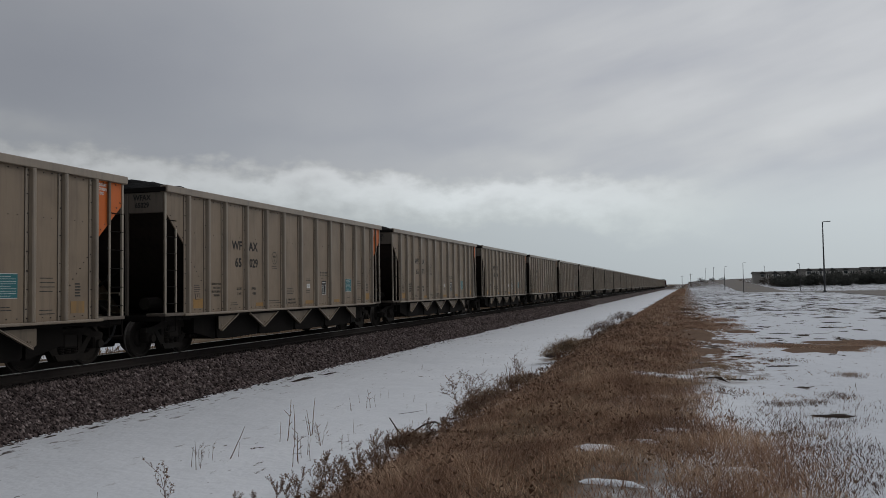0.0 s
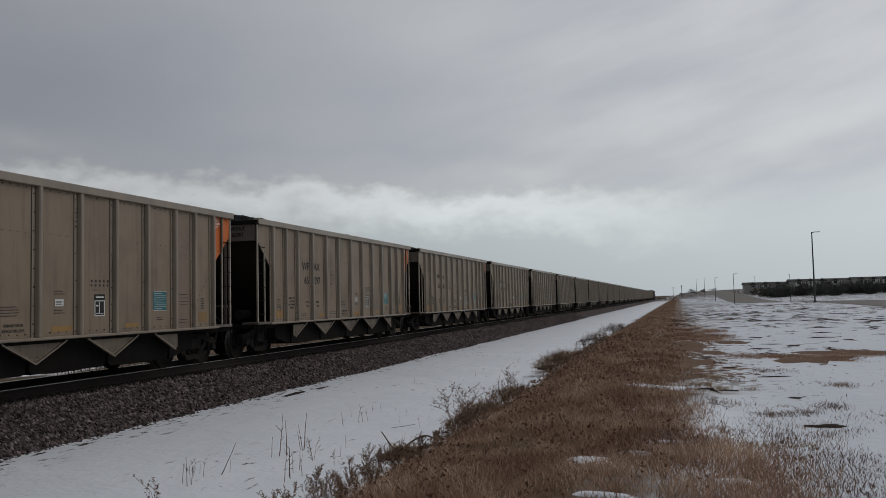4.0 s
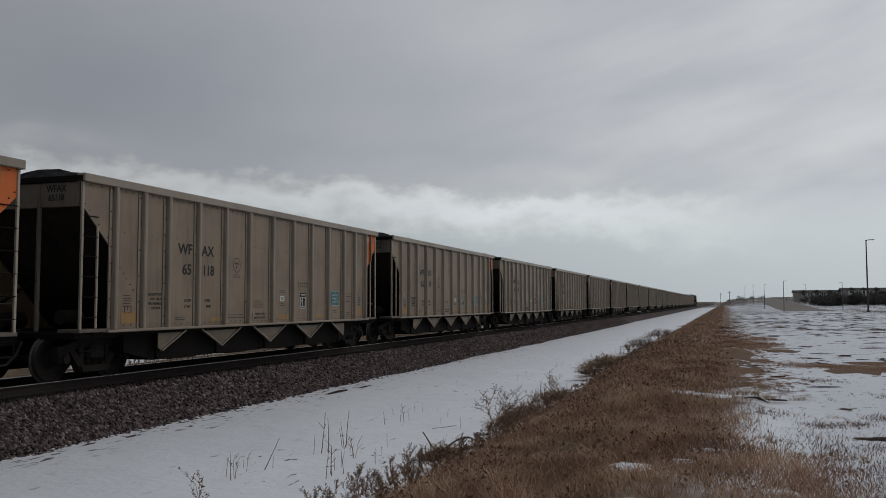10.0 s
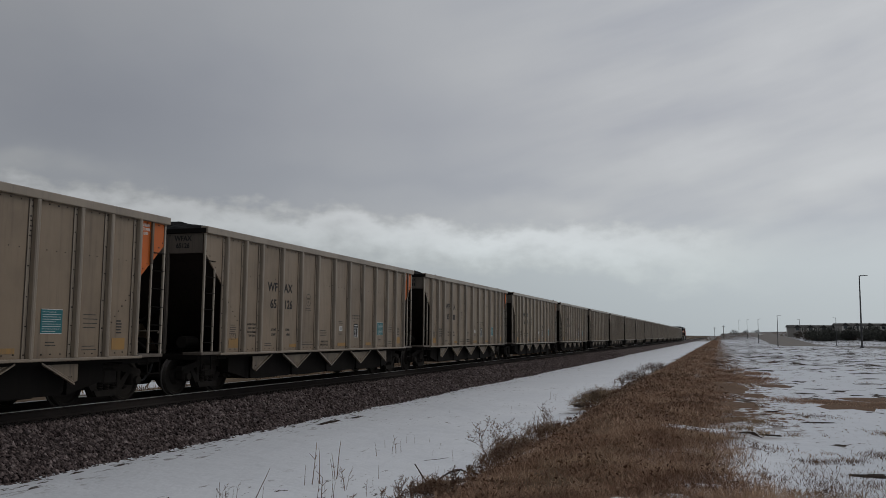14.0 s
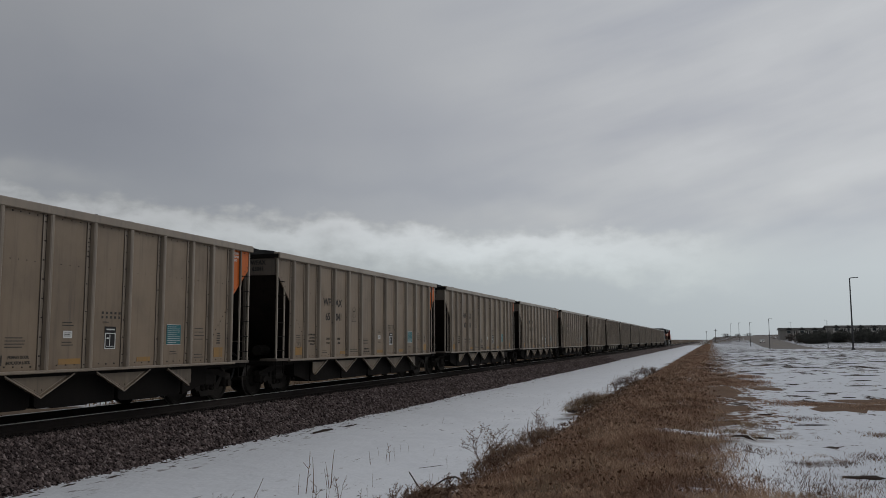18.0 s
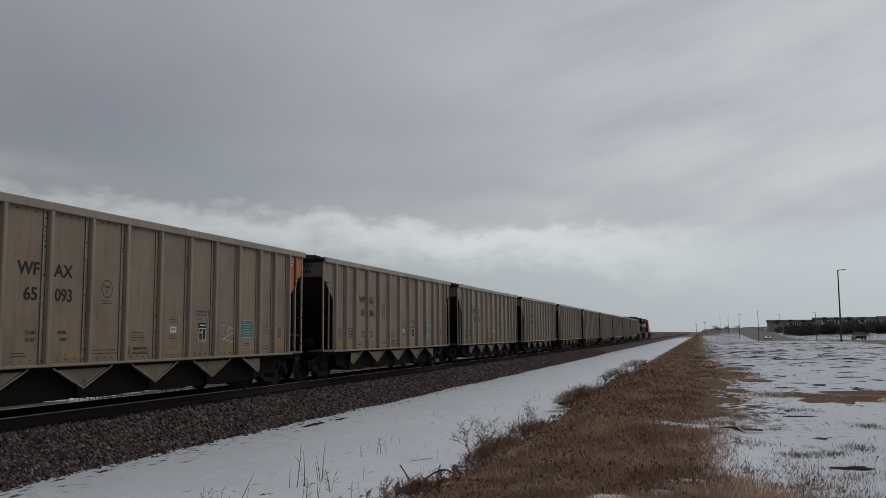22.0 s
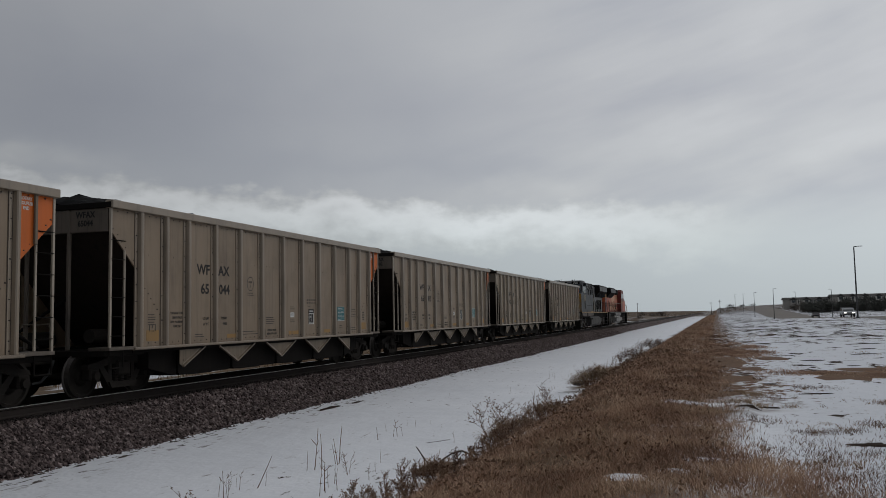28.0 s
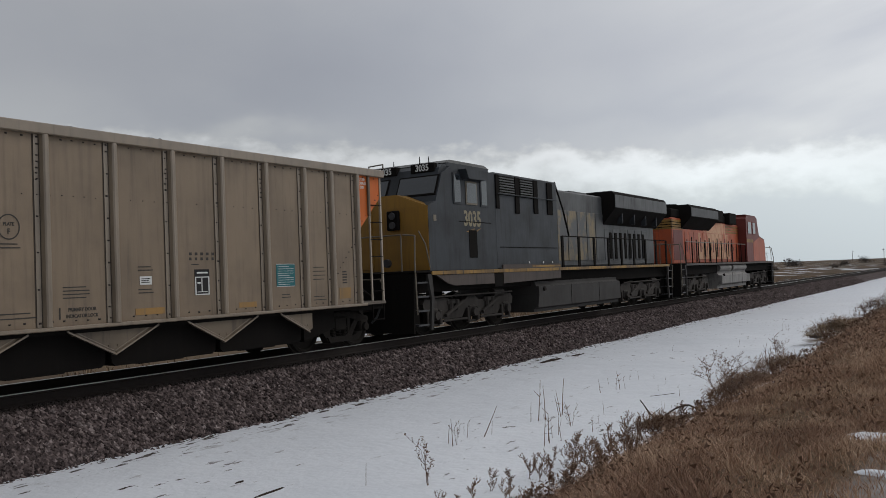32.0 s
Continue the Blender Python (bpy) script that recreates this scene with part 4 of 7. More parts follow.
    # paint marks and stencils
    for side in (1,):
        flank = turned(side, pose(SIDE + 0.003, 0, 0))
        for o, z, w, h in ((1.42, 1.26, 0.44, 0.24), (4.62, 1.17, 0.42, 0.10), (8.0, 1.17, 0.60, 0.11), (10.25, 1.17, 0.46, 0.10), (13.2, 1.28, 0.40, 0.24)):
            part("ochre_patch", boxed(0, 0.003, o - HALF - w / 2, o - HALF + w / 2, z - h / 2, z + h / 2), YELLOW, car, "", flank)
        teal = part("teal_label", boxed(0, 0.004, 11.32 - HALF - 0.27, 11.32 - HALF + 0.27, 1.48, 1.94), TEAL, car, "teal placard with rows of white bars", flank)
        tagged(from_mesh("teal_label_bars", TEAL_BARS, None, teal, m=pose(0.004, 11.32 - HALF, 0)), kind="stuff")
        tag = part("inspection_label", boxed(0, 0.004, 9.14 - HALF - 0.17, 9.14 - HALF + 0.17, 1.40, 1.86), INK, car, "black and white inspection stencil", flank)
        from_mesh("label_frame", LABEL_FRAME, None, tag, m=pose(0.004, 9.14 - HALF, 0))
        lab = part("white_label", boxed(0, 0.004, 7.92 - HALF - 0.12, 7.92 - HALF + 0.12, 1.62, 1.76), WHITE, car, "", flank)
        from_mesh("label_bars", LABEL_BARS, None, lab, m=pose(0.004, 7.92 - HALF, 0))
        tagged(from_mesh("small_stencilling", SMALL_STENCIL, None, car, "lines of faded small stencilling", flank), kind="stuff")
        for text, o, z in (("WF", 3.37, 2.80), ("AX", 4.27, 2.80), ("65", 3.44, 2.33)):
            from_mesh("reporting_mark", letters(text, 0.238, INK, 1.05), None, car, m=flank @ pose(0, o - HALF, z))
        for text, o, z, h in STENCILS:
            tagged(from_mesh("stencil", letters(text, h, FADED_INK, 0.85), None, car, m=flank @ pose(0, o - HALF, z)), kind="stuff")
        for text, z in (("ROTARY", 3.85), ("COUPLER", 3.76), ("END", 3.67)):
            from_mesh("orange_panel_stencil", letters(text, 0.06, WHITE, 0.85), None, car, m=flank @ pose(0, 13.93 - HALF, z))
        part("end_stake", boxed(-0.002, 0.05, 14.14 - HALF - 0.035, 14.14 - HALF + 0.035, 3.02, 3.94, 0.008), TAN_LOW, car, "", flank)
        from_mesh("plate_oval", OVAL_ME, None, car, m=flank @ pose(0, 5.56 - HALF, 2.53))
    return car


POST_ME = post_mesh(1.02, 3.95)
RIVETS_ME = rivets_mesh()
RUNG_ME = mesh_of("ladder_rung", rod(bmesh.new(), (0, -0.22, 0), (0, 0.22, 0), 0.011, 0.011, 6), BLACK)


def gusset_mesh(left, right):
    """Downward-pointing side sheet between two hoppers, with flanged lips along its slopes."""
    bm = bmesh.new()
    outline = [(-0.80 if left else -0.12, 0.92), (0.80 if right else 0.12, 0.92)]
    outline += [(0.0, 0.52)] if left and right else ([(0.12, 0.58), (0.0, 0.52)] if left else [(0.0, 0.52), (-0.12, 0.58)])
    prism(bm, outline, -0.015, 0.0)
    for s in ([-1] if left else []) + ([1] if right else []):
        n = Vector((0, 0.40 * s, -0.80)).normalized()
        a, b = Vector((0, s * 0.86, 0.92)), Vector((0, 0, 0.50))
        for off, thick in ((0.0, 0.022), (0.06, 0.012)):
            p, q = a - off * n, b - off * n * 0.9
            prism(bm, [(p.y, p.z), (q.y, q.z), (q.y, q.z + thick * 1.4), (p.y, p.z + thick * 1.4)], -0.02, 0.045 if off == 0 else 0.006)
    box(bm, -0.005, 0.012, -0.12 if left else 0.02, -0.07 if left else 0.06, 0.64, 0.67)
    box(bm, -0.005, 0.012, 0.05 if right else -0.05, 0.10 if right else -0.01, 0.64, 0.67)
    me = mesh_of("hopper_gusset", bm, TAN_LOW)
    me.materials.append(TAN_TRIM)
    for f in me.polygons:
        f.material_index = int(f.center.x > 0.001 and abs(f.center.z - 0.655) > 0.02)
    return me


GUSSET_ME, GUSSET_HALF_A, GUSSET_HALF_B = gusset_mesh(True, True), gusset_mesh(False, True), gusset_mesh(True, False)
TEAL_BARS = bars_mesh("teal_label_bars", WHITE, [(-0.23, 0.23 if k % 4 else 0.10, 1.525 + 0.045 * k, 0.007) for k in range(9)] + [(-0.265, 0.265, 1.485, 0.010), (-0.265, 0.265, 1.935, 0.010)])
LABEL_FRAME = bars_mesh("label_frame", WHITE, [(-0.165, 0.165, 1.72, 0.018), (-0.165, 0.165, 1.41, 0.02), (-0.165, -0.14, 1.56, 0.3), (0.14, 0.165, 1.56, 0.3), (-0.02, 0.0, 1.58, 0.24),
                                                (-0.12, 0.12, 1.455, 0.012), (-0.12, 0.13, 1.80, 0.03), (-0.11, -0.04, 1.62, 0.03)])
LABEL_BARS = bars_mesh("label_bars", FADED_INK, [(-0.09, 0.09, 1.72, 0.012), (-0.09, 0.06, 1.69, 0.012), (-0.09, 0.08, 1.66, 0.012)])


def small_stencils():
    rows = []
    def block(o, z, w, k, step=0.055, h=0.016):
        for i in range(k):
            rows.append((o - HALF - w / 2, o - HALF + w / 2 * (1.0 if i % 3 else 0.75), z - i * step, h))
    block(1.38, 1.72, 0.26, 5)
    rows.extend([(1.30 - HALF, 1.52 - HALF, 1.50, 0.018), (1.30 - HALF, 1.52 - HALF, 1.36, 0.018), (1.30 - HALF, 1.318 - HALF, 1.43, 0.15), (1.502 - HALF, 1.52 - HALF, 1.43, 0.15), (1.40 - HALF, 1.418 - HALF, 1.46, 0.08)])
    block(3.2, 1.24, 0.38, 2)
    block(5.56, 2.28, 0.34, 2)
    block(5.56, 1.26, 0.80, 2, 0.07)
    block(6.62, 1.62, 0.46, 4)
    block(7.92, 1.92, 0.30, 2)
    block(7.92, 1.54, 0.30, 2)
    for k in range(5):
        for r, w in enumerate((0.06, 0.05)):
            rows.append((8.86 + 0.13 * k - HALF, 8.86 + 0.13 * k + w - HALF, 2.14 - 0.09 * r, 0.05))
    block(9.0, 1.95, 0.2, 1)
    block(11.32, 1.32, 0.26, 2)
    block(12.35, 1.86, 0.40, 4, 0.085)
    block(12.35, 1.24, 0.40, 2, 0.07)
    block(13.2, 1.75, 0.16, 5, 0.06, 0.03)
    rows.append((6.32 - HALF, 6.345 - HALF, 1.22, 0.18))
    return bars_mesh("small_stencils", FADED_INK, rows)


SMALL_STENCIL = small_stencils()


def oval_mesh():
    bm = bmesh.new()
    for k in range(24):
        a, b = k * math.pi / 12, (k + 1) * math.pi / 12
        q = [(0.002, r * 0.17 * math.cos(t), r * 0.19 * math.sin(t)) for r, t in ((1, a), (1, b), (0.9, b), (0.9, a))]
        bm.faces.new([bm.verts.new(v) for v in q])
    bmesh.ops.recalc_face_normals(bm, faces=bm.faces[:])
    return mesh_of("plate_oval", bm, FADED_INK)


OVAL_ME = oval_mesh()

UNREAD = bars_mesh("unread_figures", INK, [(-0.20, -0.09, 0, 0.25), (-0.055, 0.055, 0, 0.25), (0.09, 0.20, 0, 0.25)])
UNREAD_SMALL = bars_mesh("unread_end_figures", INK, [(-0.20 + 0.09 * k, -0.14 + 0.09 * k, 0, 0.13) for k in range(5)])


def rear_place(t):
    """Where the far end of the last hopper car stands at a time."""
    return 501.29 - 14.8825 * t - 0.008812 * t * t


CARS = []


def build_train():
    first = build_car()
    for k, digits in enumerate(FIGURES):
        offset = -PITCH * k - HALF
        car = first if k == 0 else copy_thing(first, pose(0, 0, 0))
        CARS.append((car, offset))
    for k, digits in enumerate(FIGURES):
        car = CARS[k][0]
        from_mesh("coal_load", COALS[k % len(COALS)] if k else FULL_COAL, None, car, "heaped black coal")
        for side in (1,):
            flank = turned(side, pose(SIDE + 0.003, 0, 0))
            from_mesh("car_number", letters(digits, 0.238, INK, 0.95) if digits else UNREAD, None, car, m=flank @ pose(0, 4.30 - HALF, 2.33))
        m = pose(0.98, -HALF - 0.006, 3.64, 0, 0, -90)
        from_mesh("end_number", letters("65" + digits, 0.12, INK, 0.9) if digits else UNREAD_SMALL, None, car, m=m)
    tagged(CARS[22][0], label="tan open-top hopper car of coal with blue graffiti scrawl")
    tagged(CARS[9][0], label="tan open-top hopper car of coal with white chalk scrawl")
    scrawl(CARS[22][0], BLUE_SPRAY, 10.62, 1.55, 11)
    scrawl(CARS[9][0], CHALK, 10.35, 1.55, 5)


def scrawl(car, mat, o, z, seed):
    rng = random.Random(seed)
    bm = bmesh.new()
    for w in range(3):
        pts = []
        for k in range(9):
            pts.append((SIDE + 0.006, o - HALF - 0.28 + 0.07 * k + rng.uniform(-0.05, 0.05), z - 0.16 + 0.17 * w + rng.uniform(-0.08, 0.08)))
        for a, b in zip(pts, pts[1:]):
            rod(bm, a, b, 0.012, 0.012, 4)
    part("graffiti", bm, mat, car, "scrawled graffiti")


BLUE_SPRAY = plain("blue_spray_paint", (0.03, 0.06, 0.20), 0.6)
CHALK = plain("white_chalk", (0.5, 0.5, 0.46), 0.8)
COALS = [coal_mesh(s, 0.25) for s in (1.0, 4.3, 7.7, 11.2)]
FULL_COAL = coal_mesh(2.4, 0.27)
build_train()


# ---- the two locomotives at the end of the train ----
LOCO_R = 0.53
LOCO_WHEELS = turned_mesh("loco_wheelset", wheelset_profile(LOCO_R), GREASE, 30, LOCO_R - 0.02)


def loco_frame_mesh():
    """Long side frame with three journal boxes, spring seats and a sagging lower edge."""
    bm = bmesh.new()
    prism(bm, [(-2.5, 0.84), (-2.4, 0.96), (-1.3, 0.98), (-1.0, 0.86), (-0.4, 0.86), (-0.2, 0.98), (0.2, 0.98), (0.4, 0.86), (1.0, 0.86), (1.3, 0.98), (2.4, 0.96), (2.5, 0.84),
               (2.45, 0.66), (2.15, 0.60), (1.75, 0.62), (1.5, 0.40), (0.55, 0.40), (0.35, 0.62), (-0.35, 0.62), (-0.55, 0.40), (-1.5, 0.40), (-1.75, 0.62), (-2.15, 0.60), (-2.45, 0.66)], -0.09, 0.09)
    for y in (-2.0, 0.0, 2.0):
        box(bm, -0.12, 0.14, y - 0.2, y + 0.2, 0.40, 0.72, 0.04)
        rod(bm, (0.1, y, LOCO_R), (0.24, y, LOCO_R), 0.15, 0.12, 12)
    for y in (-1.0, 1.0):
        box(bm, -0.02, 0.13, y - 0.32, y + 0.32, 0.78, 0.92, 0.03)
        rod(bm, (0.16, y - 0.5, 0.50), (0.16, y + 0.45, 0.86), 0.05, 0.05, 8)
        for o in (-0.16, 0.16):
            rod(bm, (0.08, y + o, 0.62), (0.08, y + o, 0.90), 0.10, 0.10, 10)
        rod(bm, (0.14, y - 0.62, 0.36), (0.14, y + 0.62, 0.36), 0.035, 0.035, 6)
        box(bm, 0.02, 0.16, y - 0.78, y - 0.66, 0.28, 0.66, 0.02)
        box(bm, 0.02, 0.16, y + 0.66, y + 0.78, 0.28, 0.66, 0.02)
    for y in (-2.0, 0.0, 2.0):
        for o in (-0.27, 0.27):
            box(bm, -0.06, 0.10, y + o - 0.05, y + o + 0.05, 0.26, 0.70, 0.015)
        box(bm, -0.04, 0.08, y - 0.32, y + 0.32, 0.24, 0.30, 0.01)
    rod(bm, (0.18, -2.3, 1.02), (0.18, 2.3, 1.02), 0.028, 0.028, 6)
    return mesh_of("loco_side_frame", bm, LOCO_IRON)


def flaking(name, base, paint, cover):
    """Large faded lettering, peeled down to ragged patches."""
    def build(g, s):
        pos = g.n("ShaderNodeTexCoord").outputs["Object"]
        big, fine = g.noise(g.scaled(pos, 1.0, 1.5, 0.8), 1.0, 3.0), g.noise(pos, 7.0, 5.0, 0.65)
        mask = g.step(g.math("ADD", g.math("MULTIPLY", big, 0.7), g.math("MULTIPLY", fine, 0.3)), cover - 0.06, cover + 0.10)
        g.put(s.inputs["Base Color"], g.mix(mask, (*base, 1), g.mix(fine, (*paint, 1), (*base, 1))))
        s.inputs["Roughness"].default_value = 0.6
        bump(g, s, fine, 0.3, 0.01)
    return material(name, build)


FLAKED = flaking("peeling_cream_on_grey", (0.072, 0.074, 0.076), (0.34, 0.235, 0.085), 0.50)
FLAKED_WARM = flaking("peeling_cream_on_orange", (0.36, 0.075, 0.03), (0.62, 0.47, 0.28), 0.44)
SKIRT = painted("rust_brown_skirt", (0.060, 0.044, 0.037), (0.028, 0.022, 0.019), 0.6, 0.0, 0.7, 0.1)
LOCO_IRON = painted("dusty_loco_iron", (0.042, 0.036, 0.032), (0.014, 0.0125, 0.0115), 0.7, 0.0, 0.6, 0.3, 0.6, 0.15)
LOCO_FRAME = loco_frame_mesh()


def loco_truck(loco, y):
    bm = boxed(-0.95, 0.95, -2.2, 2.2, 0.55, 0.82, 0.04)
    truck = part("truck", bm, GREASE, loco, "dusty black three-axle truck", pose(0, y, 0))
    for s in (1, -1):
        from_mesh("loco_side_frame", LOCO_FRAME, None, truck, m=pose(0, 0, 0, 0, 0, 0 if s > 0 else 180) @ pose(1.06, 0, 0))
        part("brake_cylinder", rod(bmesh.new(), (s * 1.12, 1.25, 1.02), (s * 1.12, 1.85, 1.02), 0.12, 0.12, 12), LOCO_IRON, truck)
        part("sand_pipe", pipe(bmesh.new(), [(s * 1.0, -2.45, 1.2), (s * 1.0, -2.65, 0.6), (s * 0.8, -2.55, 0.2)], 0.025), GREASE, truck)
    for k in (-1, 0, 1):
        from_mesh("wheelset", LOCO_WHEELS, None, truck, m=pose(0, k * 2.0, LOCO_R))
    return truck


def loco_under(loco, length, deck_mat, tank, tank_mat, deck_z=1.72):
    """Frame, walkway, stripe, tank, trucks, couplers, plows and end steps; y runs from 0 at the near coupler."""
    part("underframe", boxed(-1.25, 1.25, 0.75, length - 0.75, 1.15, deck_z - 0.045, 0.03), BLACK, loco)
    part("walkway_deck", boxed(-1.53, 1.53, 0.70, length - 0.70, deck_z - 0.05, deck_z, 0.01), BLACK, loco)
    for s in (1, -1):
        part("sill_stripe", boxed(s * 1.50, s * 1.545, 1.42, length - 1.20, deck_z - 0.11, deck_z - 0.012, 0.006), deck_mat, loco, "worn yellow sill stripe")
    a, b = tank
    shell = prism(bmesh.new(), [(a + 0.15, 1.27), (a + 0.15, 0.85), (a, 0.30), (b, 0.30), (b - 0.1, 0.85), (b - 0.1, 1.27)], -1.52, 1.52)
    bmesh.ops.bevel(shell, geom=[e for e in shell.edges if abs(e.verts[0].co.y - e.verts[1].co.y) > 3], offset=0.26 if tank_mat is TANK_PALE else 0.15, segments=3, affect="EDGES")
    t = part("fuel_tank", shell, tank_mat, loco, "streaked steel fuel tank")
    for y in (a + (b - a) * 0.36, a + (b - a) * 0.7):
        part("tank_seam", boxed(1.515, 1.528, y - 0.010, y + 0.010, 0.45, 1.13), BLACK, t)
    part("fuel_filler", rod(bmesh.new(), (1.48, a + 0.5, 1.02), (1.58, a + 0.5, 1.05), 0.07, 0.07, 10), GREASE, t)
    for end in (0, 1):
        m = pose(0, 0, 0) if end == 0 else pose(0, length, 0, 0, 0, 180)
        bm = boxed(-0.16, 0.16, 0.25, 1.0, 0.72, 1.02, 0.02)
        prism(bm, [(0.02, 0.72), (0.26, 0.70), (0.26, 1.04), (0.02, 1.0)], -0.13, 0.16)
        part("coupler", bm, GREASE, loco, "", m)
        part("pilot_plate", prism(bmesh.new(), [(0.62, 0.16), (0.70, 0.16), (0.80, 1.66), (0.72, 1.66)], -1.45, 1.45), BLACK, loco, "", m)
        for s in (1, -1):
            steps = part("end_steps", prism(bmesh.new(), [(0.78, 0.28), (1.38, 0.28), (1.38, 1.66), (0.78, 1.66)], s * 1.08, s * 1.12), BLACK, loco, "", m)
            for k in range(4):
                part("step_tread", boxed(s * 1.12, s * 1.50, 0.80, 1.30, 0.32 + 0.36 * k, 0.36 + 0.36 * k), GALV, steps)
            part("stair_side", prism(bmesh.new(), [(1.30, 0.20), (1.42, 0.20), (1.50, 1.0), (1.42, 1.64), (1.22, 1.64), (1.38, 1.0)], s * 1.46, s * 1.53), TANK, loco, "", m)
            part("stair_rail", pipe(bmesh.new(), [(s * 1.50, 0.74, 0.62), (s * 1.50, 0.70, 1.95), (s * 1.42, 0.86, 2.62), (s * 1.05, 0.86, 2.66)], 0.02), PALE_POST, loco, "", m)
            part("grab_rail", pipe(bmesh.new(), [(s * 1.50, 1.40, 1.8), (s * 1.46, 1.28, 2.4), (s * 1.36, 1.12, 2.75)], 0.018), PALE_POST, loco, "", m)
            part("mu_hose", pipe(bmesh.new(), [(s * 0.5, 0.6, 0.95), (s * 0.52, 0.35, 0.6), (s * 0.45, 0.2, 0.45)], 0.03, 7), RUBBER, loco, "", m)
        part("front_rail", pipe(bmesh.new(), [(-1.0, 0.84, 1.72), (-1.0, 0.84, 2.66), (1.0, 0.84, 2.66), (1.0, 0.84, 1.72)], 0.02), PALE_POST, loco, "", m)
    for y in (4.0, length - 4.0):
        loco_truck(loco, y)


def handrail(loco, a, b, step, side, mat, deck=1.72, half=0.025, rail_mat=None):
    n = int((b - a) / step)
    for k in range(n + 1):
        y = a + (b - a) * k / n
        part("rail_post", boxed(side * 1.49, side * 1.53, y - half, y + half, deck, deck + 1.05), mat, loco)
    part("handrail", pipe(bmesh.new(), [(side * 1.51, a, deck + 1.05), (side * 1.51, b, deck + 1.05)], 0.02), rail_mat or mat, loco)


def window(loco, frame_mat, m, w, h, name="cab_window"):
    """A pane in a frame, in the y-z plane, facing +x."""
    fr = part(name, boxed(-0.01, 0.025, -w / 2, w / 2, -h / 2, h / 2, 0.006), frame_mat, loco, "", m)
    part("pane", boxed(0.022, 0.032, -w / 2 + 0.05, w / 2 - 0.05, -h / 2 + 0.05, h / 2 - 0.05), GLASS, fr)
    return fr


def build_grey_loco():
    """Cab at the near end; wide equipment cab behind it, narrow hood, flared radiator box at the far end."""
    length = 22.3
    loco = empty("diesel_locomotive", label="weathered dark blue-grey diesel locomotive with ochre nose", category="locomotive", group="locomotives")
    loco_under(loco, length, OLD_YELLOW, (7.5, 14.9), TANK)
    w = 1.50
    # cab: sloping windscreen over a tall nose
    cab = prism(bmesh.new(), [(1.40, 1.72), (1.40, 3.42), (1.78, 3.55), (2.20, 4.48), (2.55, 4.66), (5.0, 4.66), (5.0, 1.72)], -w, w)
    bmesh.ops.bevel(cab, geom=[e for e in cab.edges if abs(e.verts[0].co.z - e.verts[1].co.z) < 0.01 and e.verts[0].co.z > 4.6 or (abs(e.verts[0].co.x - e.verts[1].co.x) < 0.01 and e.verts[0].co.z > 4.4 and e.verts[1].co.z > 4.4)], offset=0.12, segments=2, affect="EDGES")
    part("cab", cab, GREY_BLUE, loco, "dark blue-grey cab with a pale roof line")
    part("nose_panel", prism(bmesh.new(), [(1.385, 1.74), (1.385, 3.41), (1.40, 3.41), (1.40, 1.74)], -w + 0.01, w - 0.01), OCHRE, loco, "ochre front of the nose")
    part("nose_top", cross(bmesh.new(), [(-w + 0.012, 3.408), (w - 0.012, 3.408), (0.52, 3.76), (-0.52, 3.76)], 1.386, 1.90), OCHRE, loco, "ochre crown of the nose")
    part("nose_door", boxed(-0.95, -0.30, 1.36, 1.387, 1.80, 3.30, 0.01), OCHRE, loco)
    for x in (0.82, -0.82):
        m = pose(x * 0.98, 1.99, 4.0, -24.5, 0, 0) @ pose(0, 0, 0, 0, 0, -90)
        window(loco, BLACK, m, 1.30, 0.62, "windscreen")
    for x in (0.88, -0.35):
        nb = part("number_board", boxed(x - 0.38, x + 0.38, 2.13, 2.30, 4.38, 4.62, 0.01), BLACK, loco)
        from_mesh("board_number", letters("3035", 0.17, WHITE, 0.9), None, nb, m=pose(x, 2.124, 4.50, 0, 0, -90))
    for s in (1, -1):
        window(loco, GREY_BLUE, pose(s * (w + 0.002), 2.85, 3.95, 0, 0, 0 if s > 0 else 180), 0.42, 0.86)
        window(loco, PALE_POST, pose(s * (w + 0.002), 3.62, 3.86, 0, 0, 0 if s > 0 else 180), 0.62, 0.66)
        window(loco, GREY_BLUE, pose(s * (w + 0.002), 4.32, 3.90, 0, 0, 0 if s > 0 else 180), 0.40, 0.80)
        part("sun_visor", prism(bmesh.new(), [(3.15, 4.22), (4.1, 4.22), (4.25, 4.48), (3.0, 4.48)], s * w, s * (w + 0.24)), GREY_BLUE, loco)
        part("kick_vent", boxed(s * w, s * (w + 0.012), 3.42, 3.86, 2.05, 2.82, 0.004), BLACK, loco)
        part("cab_seam", boxed(s * w, s * (w + 0.010), 2.9, 4.7, 3.04, 3.06), BLACK, loco)
        part("hose_port", boxed(s * w, s * (w + 0.015), 1.62, 1.76, 3.02, 3.18), PALE_POST, loco)
        if s > 0:
            from_mesh("cab_number", letters("3035", 0.42, CREAM_INK, 0.8), None, loco, "worn cream cab number", pose(w + 0.004, 3.65, 3.12))
            bm = prism(bmesh.new(), [(3.25, 2.76), (3.75, 2.88), (3.72, 2.80), (4.15, 2.90), (3.70, 2.70), (3.72, 2.78)], w + 0.002, w + 0.007)
            part("lightning_mark", bm, OLD_YELLOW, loco, "worn cream zigzag mark")
    part("roof_dome", prism(bmesh.new(), [(2.6, 4.655), (2.8, 4.75), (4.7, 4.75), (5.0, 4.655)], -1.34, 1.34), ROOF_GREY, loco)
    for y, x in ((2.6, 0.5), (2.75, 0.7), (2.9, -0.6)):
        part("antenna", rod(bmesh.new(), (x, y, 4.66), (x, y, 4.9), 0.02, 0.01), BLACK, loco)
